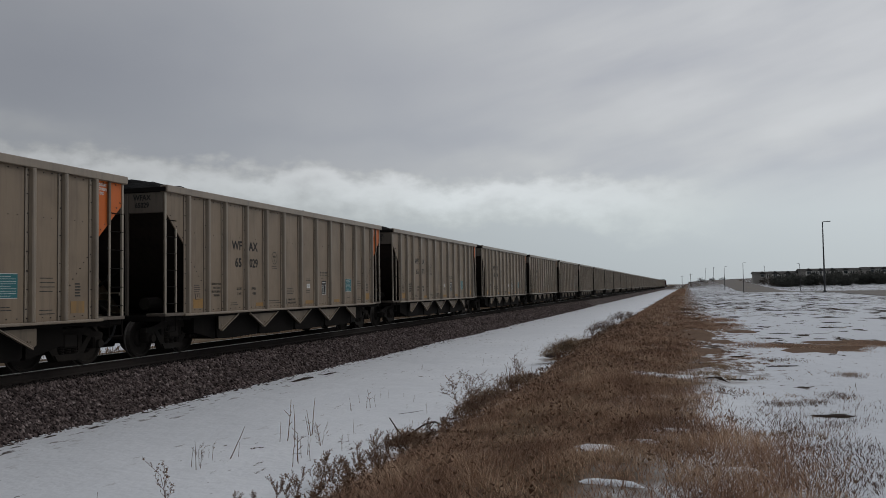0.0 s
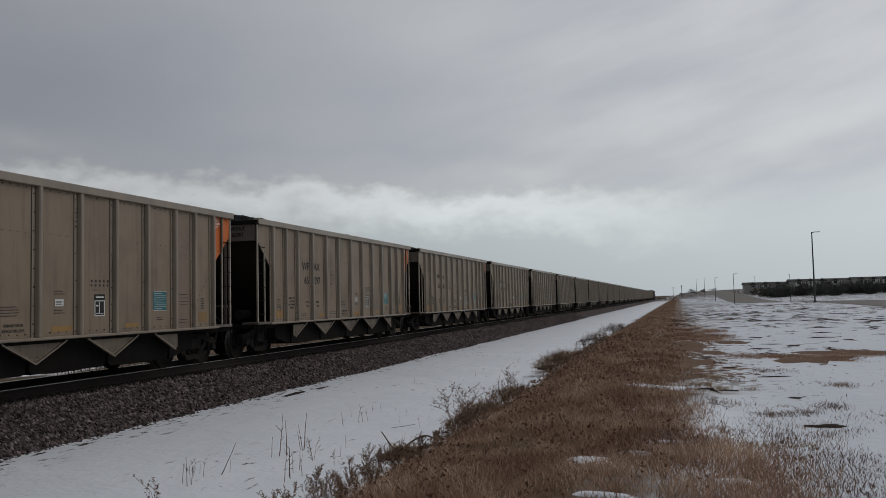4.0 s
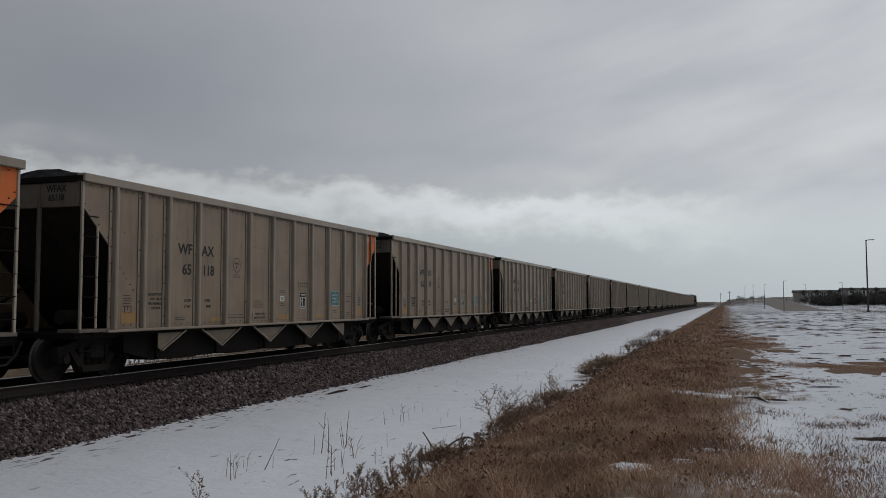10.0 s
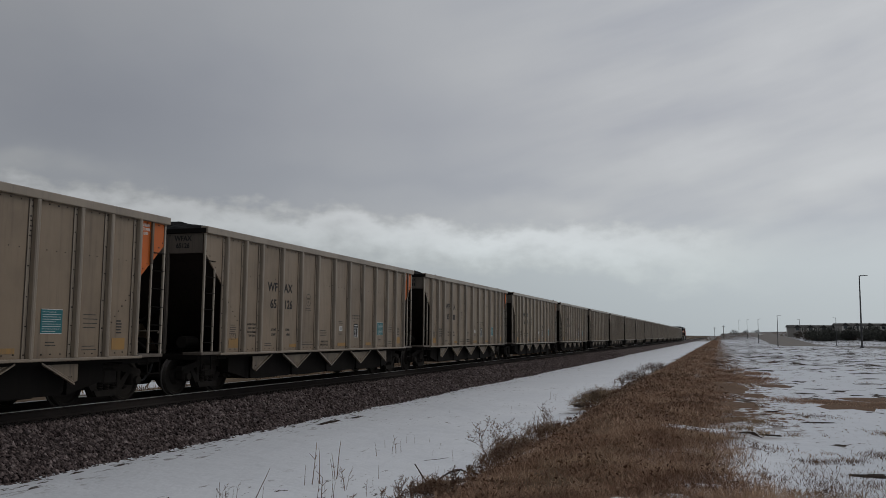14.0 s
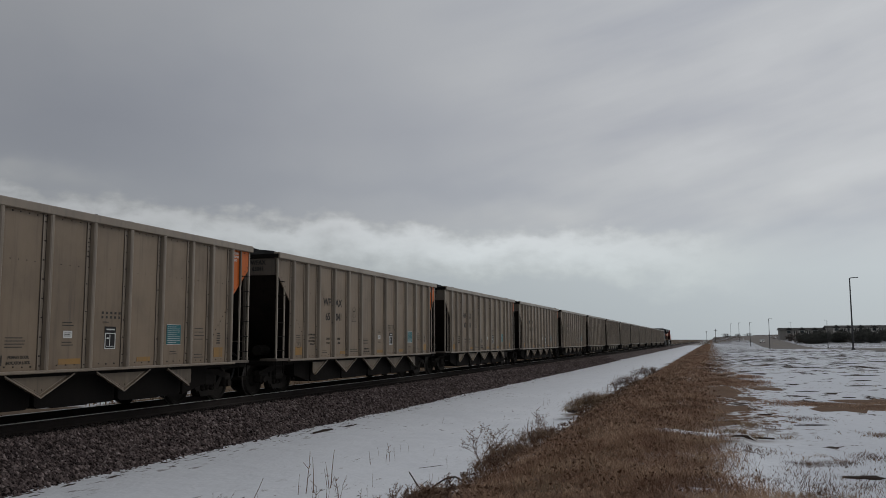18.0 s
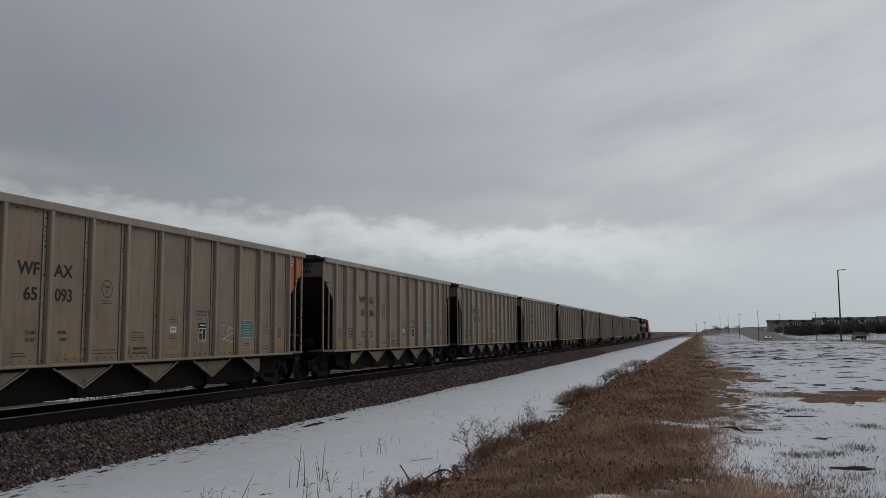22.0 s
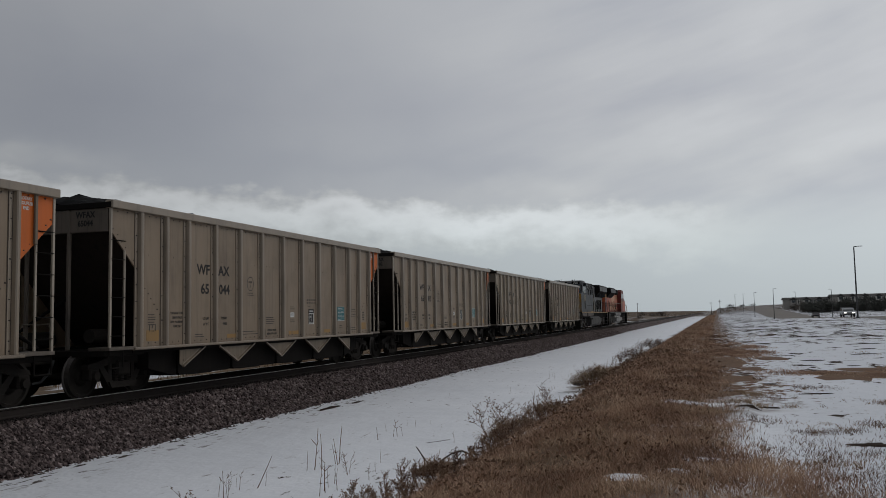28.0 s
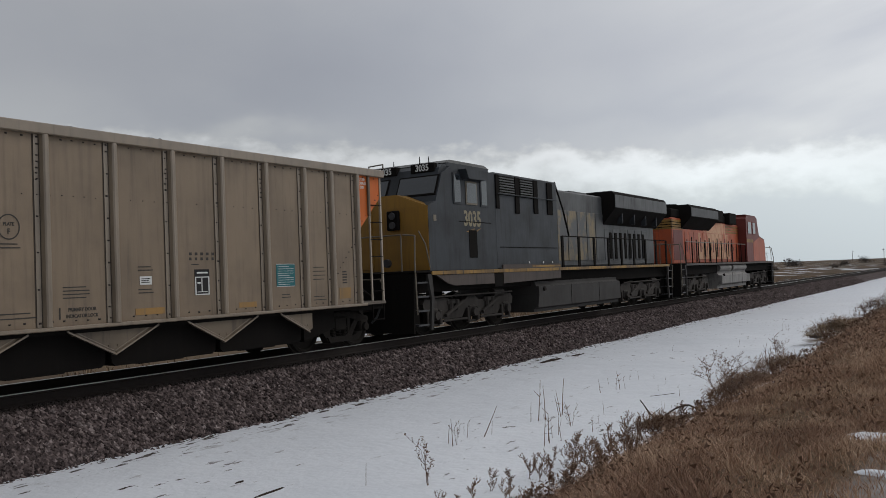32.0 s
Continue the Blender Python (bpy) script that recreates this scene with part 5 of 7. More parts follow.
    part("roof_rail", pipe(bmesh.new(), [(-1.2, 2.5, 4.66), (-1.2, 2.5, 4.78), (-0.7, 2.5, 4.80), (-0.7, 2.5, 4.66)], 0.02), PALE_POST, loco)
    part("horn", pipe(bmesh.new(), [(0.2, 4.4, 4.74), (0.2, 4.4, 4.86), (0.2, 4.75, 4.86)], 0.045, 8), GALV, loco)
    # equipment cab, full width
    part("equipment_cab", boxed(-w + 0.01, w - 0.01, 5.0, 9.35, 1.72, 4.58, 0.03), GREY_BLUE, loco)
    for s in (1, -1):
        part("lower_skirt", prism(bmesh.new(), [(1.65, 1.60), (4.75, 1.60), (4.75, 1.30), (2.6, 1.30), (2.25, 1.36)], s * (w - 0.04), s * (w + 0.02)), SKIRT, loco, "rust-brown skirt under the cab")
        part("lower_skirt", prism(bmesh.new(), [(5.3, 1.84), (9.35, 1.84), (9.35, 1.36), (6.2, 1.30), (5.3, 1.28)], s * (w - 0.02), s * (w + 0.03)), SKIRT, loco)
        part("skirt_gap", boxed(s * (w - 0.02), s * (w + 0.012), 4.78, 5.27, 1.20, 1.60, 0.01), BLACK, loco)
        part("sill_stripe", boxed(s * (w + 0.029), s * (w + 0.037), 7.2, 9.33, 1.74, 1.80), OLD_YELLOW, loco)
        for y0, y1 in ((5.25, 6.25), (6.6, 7.5)):
            grille = part("louvre_grille", boxed(s * (w - 0.02), s * (w + 0.01), y0, y1, 3.92, 4.50, 0.006), BLACK, loco)
            for k in range(7):
                part("slat", prism(bmesh.new(), [(y0 + 0.03, 3.95 + 0.078 * k), (y1 - 0.03, 3.95 + 0.078 * k), (y1 - 0.03, 3.985 + 0.078 * k), (y0 + 0.03, 3.985 + 0.078 * k)], s * (w + 0.01), s * (w + 0.035)), PALE_BLUE, grille)
        for y0, y1, z0 in ((5.05, 5.25, 3.5), (6.28, 6.55, 3.4), (7.55, 7.85, 3.45), (8.55, 8.95, 3.45)):
            part("soot_vent", boxed(s * (w - 0.01), s * (w + 0.03), y0, y1, z0, 4.52, 0.01), BLACK, loco)
        part("roof_grab", pipe(bmesh.new(), [(s * (w + 0.06), 5.1, 3.95), (s * (w + 0.06), 9.2, 3.95)], 0.018), GREY_BLUE, loco)
        part("door_seam", boxed(s * w, s * (w + 0.008), 5.2, 9.2, 2.35, 2.37), BLACK, loco)
        for y in (7.0, 8.0, 8.7):
            part("reflector", boxed(s * (w + 0.042), s * (w + 0.05), y - 0.03, y + 0.03, 1.86, 1.92), WHITE, loco)
    part("lift_cable", pipe(bmesh.new(), [(w - 0.1, 9.4, 4.6), (w - 0.05, 9.9, 3.7), (w + 0.0, 10.2, 2.8)], 0.03), BLACK, loco)
    # narrow hood with door panels
    part("engine_hood", boxed(-1.0, 1.0, 9.35, length - 1.6, 1.72, 4.46, 0.06), PALE_BLUE, loco, "soot-streaked pale grey engine hood")
    for s in (1, -1):
        for k in range(12):
            y = 9.5 + k * 0.87
            part("hood_door", boxed(s * 1.0, s * 1.02, y, y + 0.80, 1.95, 3.75 if k < 6 else 3.2, 0.006), FLAKED if k in (0, 1, 2, 3, 4) else PALE_BLUE, loco)
        for k in range(8):
            part("hood_louvre", boxed(s * 1.02, s * 1.045, 15.2 + k * 0.55, 15.45 + k * 0.55, 2.0, 3.05, 0.006), BLACK, loco)
        handrail(loco, 9.6, length - 1.5, 1.25, s, BLACK, 1.72, 0.08)
    part("exhaust_stack", boxed(-0.5, 0.5, 10.6, 11.6, 4.46, 4.62, 0.03), BLACK, loco)
    part("hood_hatch", boxed(-0.8, 0.8, 12.0, 13.6, 4.46, 4.54, 0.02), PALE_BLUE, loco)
    # radiator box: overhanging, undercut wedge
    y0, y1 = 14.6, length - 1.3
    part("radiator_box", cross(bmesh.new(), [(-1.02, 3.35), (-1.55, 3.95), (-1.55, 4.50), (-1.45, 4.62), (1.45, 4.62), (1.55, 4.50), (1.55, 3.95), (1.02, 3.35)], y0, y1), BLACK, loco, "black undercut radiator box")
    for s in (1, -1):
        part("radiator_flank", boxed(s * 1.55, s * 1.57, y0 + 0.02, y1 - 0.02, 3.99, 4.49, 0.006), PALE_BLUE, loco, "pale grey radiator flank")
        for k in range(4):
            part("radiator_rib", prism(bmesh.new(), [(y0 + 1.1 + 1.4 * k, 3.4), (y0 + 1.16 + 1.4 * k, 3.4), (y0 + 1.16 + 1.4 * k, 3.94), (y0 + 1.1 + 1.4 * k, 3.94)], s * 1.2, s * 1.42), GREY_BLUE, loco)
    part("radiator_roof", boxed(-1.3, 1.3, y0 + 0.3, y1 - 0.3, 4.62, 4.68, 0.02), PALE_BLUE, loco)
    for x in (0.45, -1.15):
        part("ditch_lamp", rod(bmesh.new(), (x, 0.92, 1.95), (x, 1.02, 1.95), 0.11, 0.11, 12), GALV, loco)
    lights = part("headlight_box", boxed(0.22, 0.62, 1.30, 1.40, 2.82, 3.34, 0.03), BLACK, loco)
    for z in (2.95, 3.20):
        part("headlight", rod(bmesh.new(), (0.42, 1.26, z), (0.42, 1.31, z), 0.09, 0.10, 14), GALV, lights, "unlit headlight lens")
    return loco


ROOF_GREY = painted("chalky_roof_grey", (0.16, 0.16, 0.155), (0.07, 0.07, 0.07), 0.6, 0.0, 0.5, 0.06)


def build_orange_loco():
    """Long hood end nearest, flared radiators behind it, cab and nose at the far end."""
    length = 22.6
    loco = empty("diesel_locomotive", label="faded orange diesel locomotive with black and yellow bands", category="locomotive", group="locomotives")
    loco_under(loco, length, PALE_BLACK, (7.9, 14.6), TANK_PALE)
    part("engine_hood", boxed(-1.0, 1.0, 1.15, 14.32, 1.72, 3.98, 0.05), LOCO_ORANGE, loco, "faded orange engine hood")
    part("hood_top", boxed(-0.98, 0.98, 1.2, 13.2, 3.98, 4.42, 0.06), BLACK, loco)
    part("rear_band", boxed(-1.012, 1.012, 1.135, 3.0, 3.42, 3.88, 0.01), OLD_YELLOW, loco, "yellow band with black stripes")
    for z in (3.50, 3.62, 3.74):
        part("band_stripe", boxed(-1.018, 1.018, 1.128, 3.0, z, z + 0.035), BLACK, loco)
    part("rear_door", boxed(-0.42, 0.42, 1.12, 1.152, 1.85, 3.3, 0.01), LOCO_ORANGE, loco)
    part("rear_number_panel", boxed(0.3, 0.9, 1.115, 1.14, 3.95, 4.2, 0.01), BLACK, loco)
    for s in (1, -1):
        part("rear_side_red", boxed(s * 1.0, s * 1.015, 1.3, 2.8, 1.9, 3.38, 0.006), LOCO_RED, loco)
        for k in range(12):
            y = 3.1 + k * 0.83
            part("hood_door", boxed(s * 1.0, s * 1.022, y, y + 0.76, 1.92, 3.32, 0.006), (LOCO_PINK if k % 3 else LOCO_ORANGE) if k < 3 else (FLAKED_WARM if k < 11 else LOCO_ORANGE), loco)
            part("hood_louvre", boxed(s * 1.022, s * 1.036, y + 0.26, y + 0.44, 2.30 - 0.25 * (k % 3), 2.95 + 0.12 * (k % 2), 0.005), BLACK if k % 3 else LOCO_RED, loco)
            part("door_latch", boxed(s * 1.022, s * 1.05, y + 0.68, y + 0.72, 2.4, 2.6), PALE_POST, loco)
        for z in (3.42, 3.58, 3.74):
            part("hood_stripe", boxed(s * 1.0, s * 1.012, 10.7, 14.25, z, z + 0.09, 0.005), OLD_YELLOW, loco)
        part("cream_letter_wear", boxed(s * 1.012, s * 1.016, 6.6, 11.2, 3.34, 3.93), FLAKED_WARM, loco, "flaking pale lettering band")
        handrail(loco, 1.5, 13.8, 1.05, s, BLACK, rail_mat=PALE_POST)
        # air tanks over the fuel tank
        for a, b in ((8.1, 10.6), (11.0, 14.2)):
            part("air_tank", rod(bmesh.new(), (s * 1.24, a, 1.42), (s * 1.24, b, 1.42), 0.20, 0.20, 14), TANK_PALE, loco, "pale streaked air tank")
    y0, y1 = 2.6, 7.7
    part("radiator_box", cross(bmesh.new(), [(-1.0, 3.45), (-1.55, 4.02), (-1.55, 4.50), (-1.42, 4.64), (1.42, 4.64), (1.55, 4.50), (1.55, 4.02), (1.0, 3.45)], y0, y1), BLACK, loco, "black flared radiator box")
    for s in (1, -1):
        part("radiator_flank", boxed(s * 1.55, s * 1.568, y0 + 0.03, y1 - 0.03, 4.05, 4.48, 0.006), OLD_BLACK, loco)
    for k in range(3):
        part("roof_fan", rod(bmesh.new(), (0, 3.4 + 1.5 * k, 4.64), (0, 3.4 + 1.5 * k, 4.74), 0.6, 0.6, 16), BLACK, loco)
    part("dynamic_brake_box", boxed(-1.2, 1.2, 8.7, 10.2, 4.0, 4.66, 0.04), BLACK, loco)
    part("exhaust_silencer", boxed(-0.6, 0.6, 10.5, 11.2, 4.4, 4.66, 0.04), GALV, loco)
    part("inertial_box", boxed(-1.25, 1.25, 11.4, 13.0, 3.95, 4.60, 0.04), BLACK, loco)
    cab = prism(bmesh.new(), [(14.3, 1.72), (14.3, 4.36), (14.6, 4.56), (16.9, 4.56), (17.3, 4.45), (17.75, 3.35), (19.2, 3.15), (19.35, 2.9), (19.4, 1.72)], -1.5, 1.5)
    part("cab", cab, LOCO_RED, loco, "dark red and orange cab")
    for s in (1, -1):
        part("nose_flank", prism(bmesh.new(), [(16.0, 1.76), (16.0, 2.9), (17.8, 3.28), (19.15, 3.08), (19.3, 2.85), (19.35, 1.76)], s * 1.5, s * 1.512), LOCO_PINK, loco, "chalky orange nose flank")
        window(loco, LOCO_RED, pose(s * 1.502, 15.1, 3.80, 0, 0, 0 if s > 0 else 180), 0.95, 0.80)
        window(loco, LOCO_RED, pose(s * 1.502, 16.3, 3.80, 0, 0, 0 if s > 0 else 180), 0.75, 0.78)
        part("cab_band", boxed(s * 1.5, s * 1.512, 14.35, 16.0, 2.9, 3.1, 0.005), OLD_YELLOW, loco)
    part("windscreen", prism(bmesh.new(), [(17.32, 4.38), (17.68, 3.48), (17.72, 3.50), (17.36, 4.40)], -1.3, 1.3), GLASS, loco)
    part("cab_roof", boxed(-1.45, 1.45, 14.5, 17.2, 4.56, 4.62, 0.02), LOCO_RED, loco)
    return loco


PALE_BLACK = painted("scuffed_black_sill", (0.05, 0.045, 0.042), (0.10, 0.07, 0.055), 0.6, 0.0, 0.6, 0.1)
OLD_BLACK = painted("faded_black_paint", (0.06, 0.062, 0.065), (0.03, 0.03, 0.03), 0.55, 0.0, 0.6, 0.1)
LOCOS = ((build_grey_loco(), 0.77), (build_orange_loco(), 0.77 + 22.3))


# ---- frontage road, lamps, far trees, houses and vehicles ----
def build_road():
    ys = [40 + 10 * i for i in range(60)] + [650, 720, 800]
    verts, faces = [], []
    for y in ys:
        for x in (17.6, 18.2, 25.0, 31.8, 32.4):
            verts.append((x, y, height(x, y) + (0.10 if 18 < x < 32 else 0.02)))
    for j in range(len(ys) - 1):
        for i in range(4):
            faces.append((j * 5 + i, j * 5 + i + 1, (j + 1) * 5 + i + 1, (j + 1) * 5 + i))
    road = arrays("road", verts, faces, ASPHALT, smooth=True)
    tagged(road, "worn grey asphalt road climbing over a rise", "road", kind="structure")
    line = empty("road_marking", 0, 0, 0, label="faded yellow centre line on the asphalt", category="road marking", kind="structure")
    for y in range(120, 560, 14):
        q = [(24.9, y), (25.1, y), (25.1, y + 6), (24.9, y + 6)]
        bm = bmesh.new()
        bm.faces.new([bm.verts.new((x, yy, height(25.0, yy) + 0.125)) for x, yy in q])
        part("dash", bm, OLD_YELLOW, line)


build_road()


def build_lamp():
    lamp = empty("street_lamp", label="dark tapered steel street lamp with a short arm", category="street lamp", group="street lamps along the road")
    part("base", boxed(-0.2, 0.2, -0.2, 0.2, -0.3, 0.25, 0.03), GALV, lamp)
    part("pole", rod(bmesh.new(), (0, 0, 0.2), (0, 0, 8.95), 0.11, 0.065, 10), GALV, lamp)
    part("arm", pipe(bmesh.new(), [(0, 0, 8.85), (0.12, 0, 8.95), (0.45, 0, 8.97)], 0.05, 8), GALV, lamp)
    bm = boxed(0.35, 0.95, -0.13, 0.13, 8.93, 9.01, 0.03)
    part("head", bm, GALV, lamp)
    return lamp


LAMPS = [(16.7, 115.5), (16.4, 268.0), (13.9, 337.0), (12.5, 420.0), (11.0, 520.0)]
first_lamp = build_lamp()
for n, (x, y) in enumerate(LAMPS):
    ob = first_lamp if n == 0 else copy_thing(first_lamp, pose(0, 0, 0))
    ob.matrix_basis = pose(x, y, height(x, y) - 0.05)
for x, y in ((36.0, 300.0), (36.0, 430.0)):
    copy_thing(first_lamp, pose(x, y, height(x, y) - 0.05, 0, 0, 180))


def build_utility_pole(x, y, tall):
    pole = empty("utility_pole", x, y, height(x, y), label="distant grey wooden utility pole", category="utility pole", group="distant utility poles")
    part("pole", rod(bmesh.new(), (0, 0, -0.3), (0, 0, tall), 0.2, 0.14, 8), BARK, pole)
    part("crossarm", boxed(-1.2, 1.2, -0.08, 0.08, tall - 1.0, tall - 0.8), BARK, pole)


for x, y, tall in ((3, 620, 9), (-3.5, 760, 10), (-60, 700, 10), (-130, 640, 10), (-95, 820, 10)):
    build_utility_pole(x, y, tall)


def clump_mesh(name, seed, wide, tall, n, mat, leaf, low=0.1):
    """Crown of many small ragged leaf clumps with gaps, denser towards the core."""
    r = np.random.RandomState(seed)
    lobes = [(r.uniform(-0.5, 0.5) * wide, r.uniform(-0.5, 0.5) * wide, r.uniform(low + 0.15, 0.8) * tall, r.uniform(0.25, 0.42) * wide) for _ in range(9)]
    pts = []
    while len(pts) < n:
        cx, cy, cz, cr = lobes[r.randint(len(lobes))]
        d = r.normal(size=3)
        d /= np.linalg.norm(d)
        q = np.array([cx, cy, cz]) + d * cr * r.uniform(0.55, 1.08) * np.array([1, 1, 0.9])
        if q[2] > low * tall * 0.5:
            pts.append(q)
    pts = np.array(pts)
    tri = r.normal(size=(n, 3, 3)) * leaf
    verts = (pts[:, None] + tri).reshape(-1, 3)
    me = bpy.data.meshes.new(name)
    me.from_pydata(verts.tolist(), [], np.arange(3 * n).reshape(-1, 3).tolist())
    me.materials.append(mat)
    return me


def build_trees():
    crowns = [clump_mesh("crown", 20 + k, 5.2, 5.2, 1500, NEEDLE, 0.22) for k in range(4)]
    trunk = mesh_of("trunk", limbs(3, 2.6, 0.22), BARK)
    r = random.Random(12)
    groves = ((36.5, 47.0, 7), (50.5, 53.0, 2), (57.0, 64.5, 5), (68, 80, 7), (83, 120, 16))
    spots = [(a + (b - a) * (k + 0.5) / n + r.uniform(-0.6, 0.6), r.uniform(372, 398)) for a, b, n in groves for k in range(n)]
    for n, (x, y) in enumerate(spots):
        s = r.uniform(0.85, 1.2) * (1.5 if n in (25, 27) else 1.0)
        tree = empty("juniper_tree", x, y, height(x, y) - 0.2, label="dark evergreen juniper tree on the snowy slope", category="tree", group="evergreens below the apartments")
        tree.matrix_basis = pose(x, y, height(x, y) - 0.3, 0, 0, r.uniform(0, 360)) @ Matrix.Scale(s, 4)
        from_mesh("trunk", trunk, None, tree)
        from_mesh("crown", crowns[n % 4], None, tree)


def limbs(seed, tall, rad):
    """Tapered trunk with a few rising limbs."""
    r = random.Random(seed)
    bm = rod(bmesh.new(), (0, 0, -0.3), (0.05, 0.03, tall), rad, rad * 0.45, 8)
    for k in range(6):
        a = k * 1.1 + r.uniform(-0.3, 0.3)
        z = tall * (0.3 + 0.1 * k)
        rod(bm, (0, 0, z), (math.cos(a) * tall * 0.55, math.sin(a) * tall * 0.55, z + tall * 0.4), rad * 0.4, rad * 0.1, 6)
    return bm


build_trees()


def build_far_brush():
    """Leafless thickets on the skyline."""
    r = np.random.RandomState(31)
    twigs = plain("bare_twigs", (0.05, 0.042, 0.038), 0.9)
    for n, (x, y, s) in enumerate(((10, 600, 0.8), (17, 610, 0.6), (24, 630, 0.7), (-75, 430, 1.0), (-92, 520, 1.2), (-110, 450, 0.9), (-60, 480, 0.7), (-45, 560, 0.8), (-30, 520, 0.9), (-34, 500, 0.7), (-66, 640, 1.3), (-52, 410, 0.6), (-120, 560, 1.1), (-86, 330, 0.5), (-40, 300, 0.45), (-52, 270, 0.4), (-28, 340, 0.4))):
        bush = empty("bare_bush", x, y, height(x, y), label="leafless grey bush on the skyline", category="bush", group="skyline bushes")
        bush.matrix_basis = pose(x, y, height(x, y) - 0.2) @ Matrix.Scale(s, 4)
        from_mesh("stems", mesh_of("stems", limbs(40 + n, 1.6, 0.1), BARK), None, bush)
        tagged(from_mesh("twig_crown", clump_mesh("twig_crown", 50 + n, 6.0, 2.8, 420, twigs, 0.22), None, bush), kind="stuff")


build_far_brush()


def build_apartments(x0, length, y, eaves, ridge, seed):
    """Long two-storey block: dark low roof with small gables, pale wall bays, windows."""
    r = random.Random(seed)
    base = min(height(x0, y), height(x0 + length, y)) - 0.4
    house = empty("apartment_building", x0, y, base, label="long tan apartment block with a low dark roof", category="building", group="apartments beyond the road")
    part("wall", boxed(0, length, 0, 9, 0, eaves, 0.02), SIDING, house)
    roof = bmesh.new()
    q = [(-0.6, -0.4, eaves), (length + 0.6, -0.4, eaves), (length + 0.6, 9.8, eaves), (-0.6, 9.8, eaves), (-0.4, 4.5, ridge), (length + 0.4, 4.5, ridge)]
    v = [roof.verts.new(p) for p in q]
    for f in ((0, 1, 5, 4), (1, 2, 5), (2, 3, 4, 5), (3, 0, 4), (3, 2, 1, 0)):
        roof.faces.new([v[k] for k in f])
    top = part("roof", roof, ROOF, house)
    k = 3.0
    while k < length - 4:
        w = r.uniform(2.2, 3.2)
        part("gable", cross(bmesh.new(), [(k - 0.3, eaves - 0.2), (k + w + 0.3, eaves - 0.2), (k + w / 2, eaves + r.uniform(0.9, 1.4))], -1.5, 3.0), ROOF, top)
        part("wall_bay", boxed(k, k + w, -1.2, 0.1, 0, eaves - 0.15, 0.02), SIDING_PALE if r.random() < 0.6 else SIDING, house)
        for z in (0.9, 3.7):
            fr = part("window", boxed(k + 0.5, k + w - 0.5, -1.26, -1.18, z, z + 1.4), WHITE, house)
            part("pane", boxed(k + 0.58, k + w - 0.58, -1.28, -1.24, z + 0.08, z + 1.32), GLASS, fr)
        for d in (w + 0.5, w + 1.5):
            part("corner_board", boxed(k + d, k + d + 0.35, -0.08, 0.02, 0, eaves - 0.1), SIDING_PALE, house)
            fr = part("window", boxed(k + d + 0.45, k + d + 0.95, -0.06, 0.02, 3.4, 4.9), GLASS, house)
        k += w + r.uniform(2.6, 3.4)


SIDING_PALE = plain("pale_siding", (0.60, 0.58, 0.55), 0.8, 0, 0.25, 1.0)
for n, (x0, length, y, eaves, ridge) in enumerate(((33.4, 21.8, 466, 5.35, 6.55), (55.2, 28.9, 463, 5.35, 6.5), (84.1, 29.6, 461, 5.3, 6.45), (113.8, 26, 460, 5.3, 6.4))):
    build_apartments(x0, length, y, eaves, ridge, 5 + n)


def build_brush():
    """Grey leafless brush between the evergreens."""
    r = random.Random(15)
    me = [clump_mesh("brush_crown", 77 + k, 5.0, 2.4, 420, SCRUB, 0.26) for k in range(2)]
    for k in range(34):
        x, y = 36 + k * 2.3 + r.uniform(-1.5, 1.5), 410 + r.uniform(-14, 30)
        bush = empty("brush", x, y, 0, label="grey leafless brush on the slope", category="shrub", group="brush below the apartments")
        bush.matrix_basis = pose(x, y, height(x, y) - 0.2, 0, 0, r.uniform(0, 360)) @ Matrix.Diagonal((r.uniform(0.8, 1.3), 1, r.uniform(0.7, 1.3), 1))
        from_mesh("brush_crown", me[k % 2], None, bush)


build_brush()


def build_vehicle(label, paint, lit):
    car = empty("passenger_car", label=label, category="car", group="traffic on the road")
    body = [(-2.3, 0.45), (-2.35, 0.80), (-1.2, 0.98), (-0.55, 1.52), (1.1, 1.56), (1.9, 1.05), (2.3, 0.95), (2.32, 0.45)]
    bm = prism(bmesh.new(), body, -0.90, 0.90)
    part("body", bm, paint, car)
    part("windscreen", prism(bmesh.new(), [(-1.16, 1.02), (-0.58, 1.49), (-0.55, 1.46), (-1.10, 1.0)], -0.78, 0.78), GLASS, car)
    for s in (1, -1):
        part("side_glass", prism(bmesh.new(), [(-0.95, 1.05), (-0.5, 1.46), (1.0, 1.49), (1.6, 1.08)], s * 0.9, s * 0.912), GLASS, car)
        for y in (-1.45, 1.45):
            wheel = part("wheel", rod(bmesh.new(), (s * 0.70, 0, 0), (s * 0.92, 0, 0), 0.34, 0.34, 18), RUBBER, car, "", pose(0, y, 0.34))
            part("rim", rod(bmesh.new(), (s * 0.90, 0, 0), (s * 0.93, 0, 0), 0.2, 0.2, 12), GALV, wheel)
        part("headlight", boxed(s * 0.45, s * 0.82, -2.38, -2.28, 0.66, 0.80, 0.02), HEADLIGHT if lit else WHITE, car, "lit headlight" if lit else "")
        part("tail_light", boxed(s * 0.55, s * 0.85, 2.27, 2.34, 0.75, 0.9, 0.02), LOCO_RED, car)
    part("bumper", boxed(-0.92, 0.92, -2.42, -2.30, 0.40, 0.60, 0.03), DARK_CAR, car)
    return car


VEHICLES = ((build_vehicle("silver car with its headlights lit", SILVER, True), 21.0, lambda t: 156 - 23.5 * (t - 28), 0),
            (build_vehicle("dark car driving away up the road", DARK_CAR, False), 28.0, lambda t: 206 + 16.5 * (t - 24), 180))


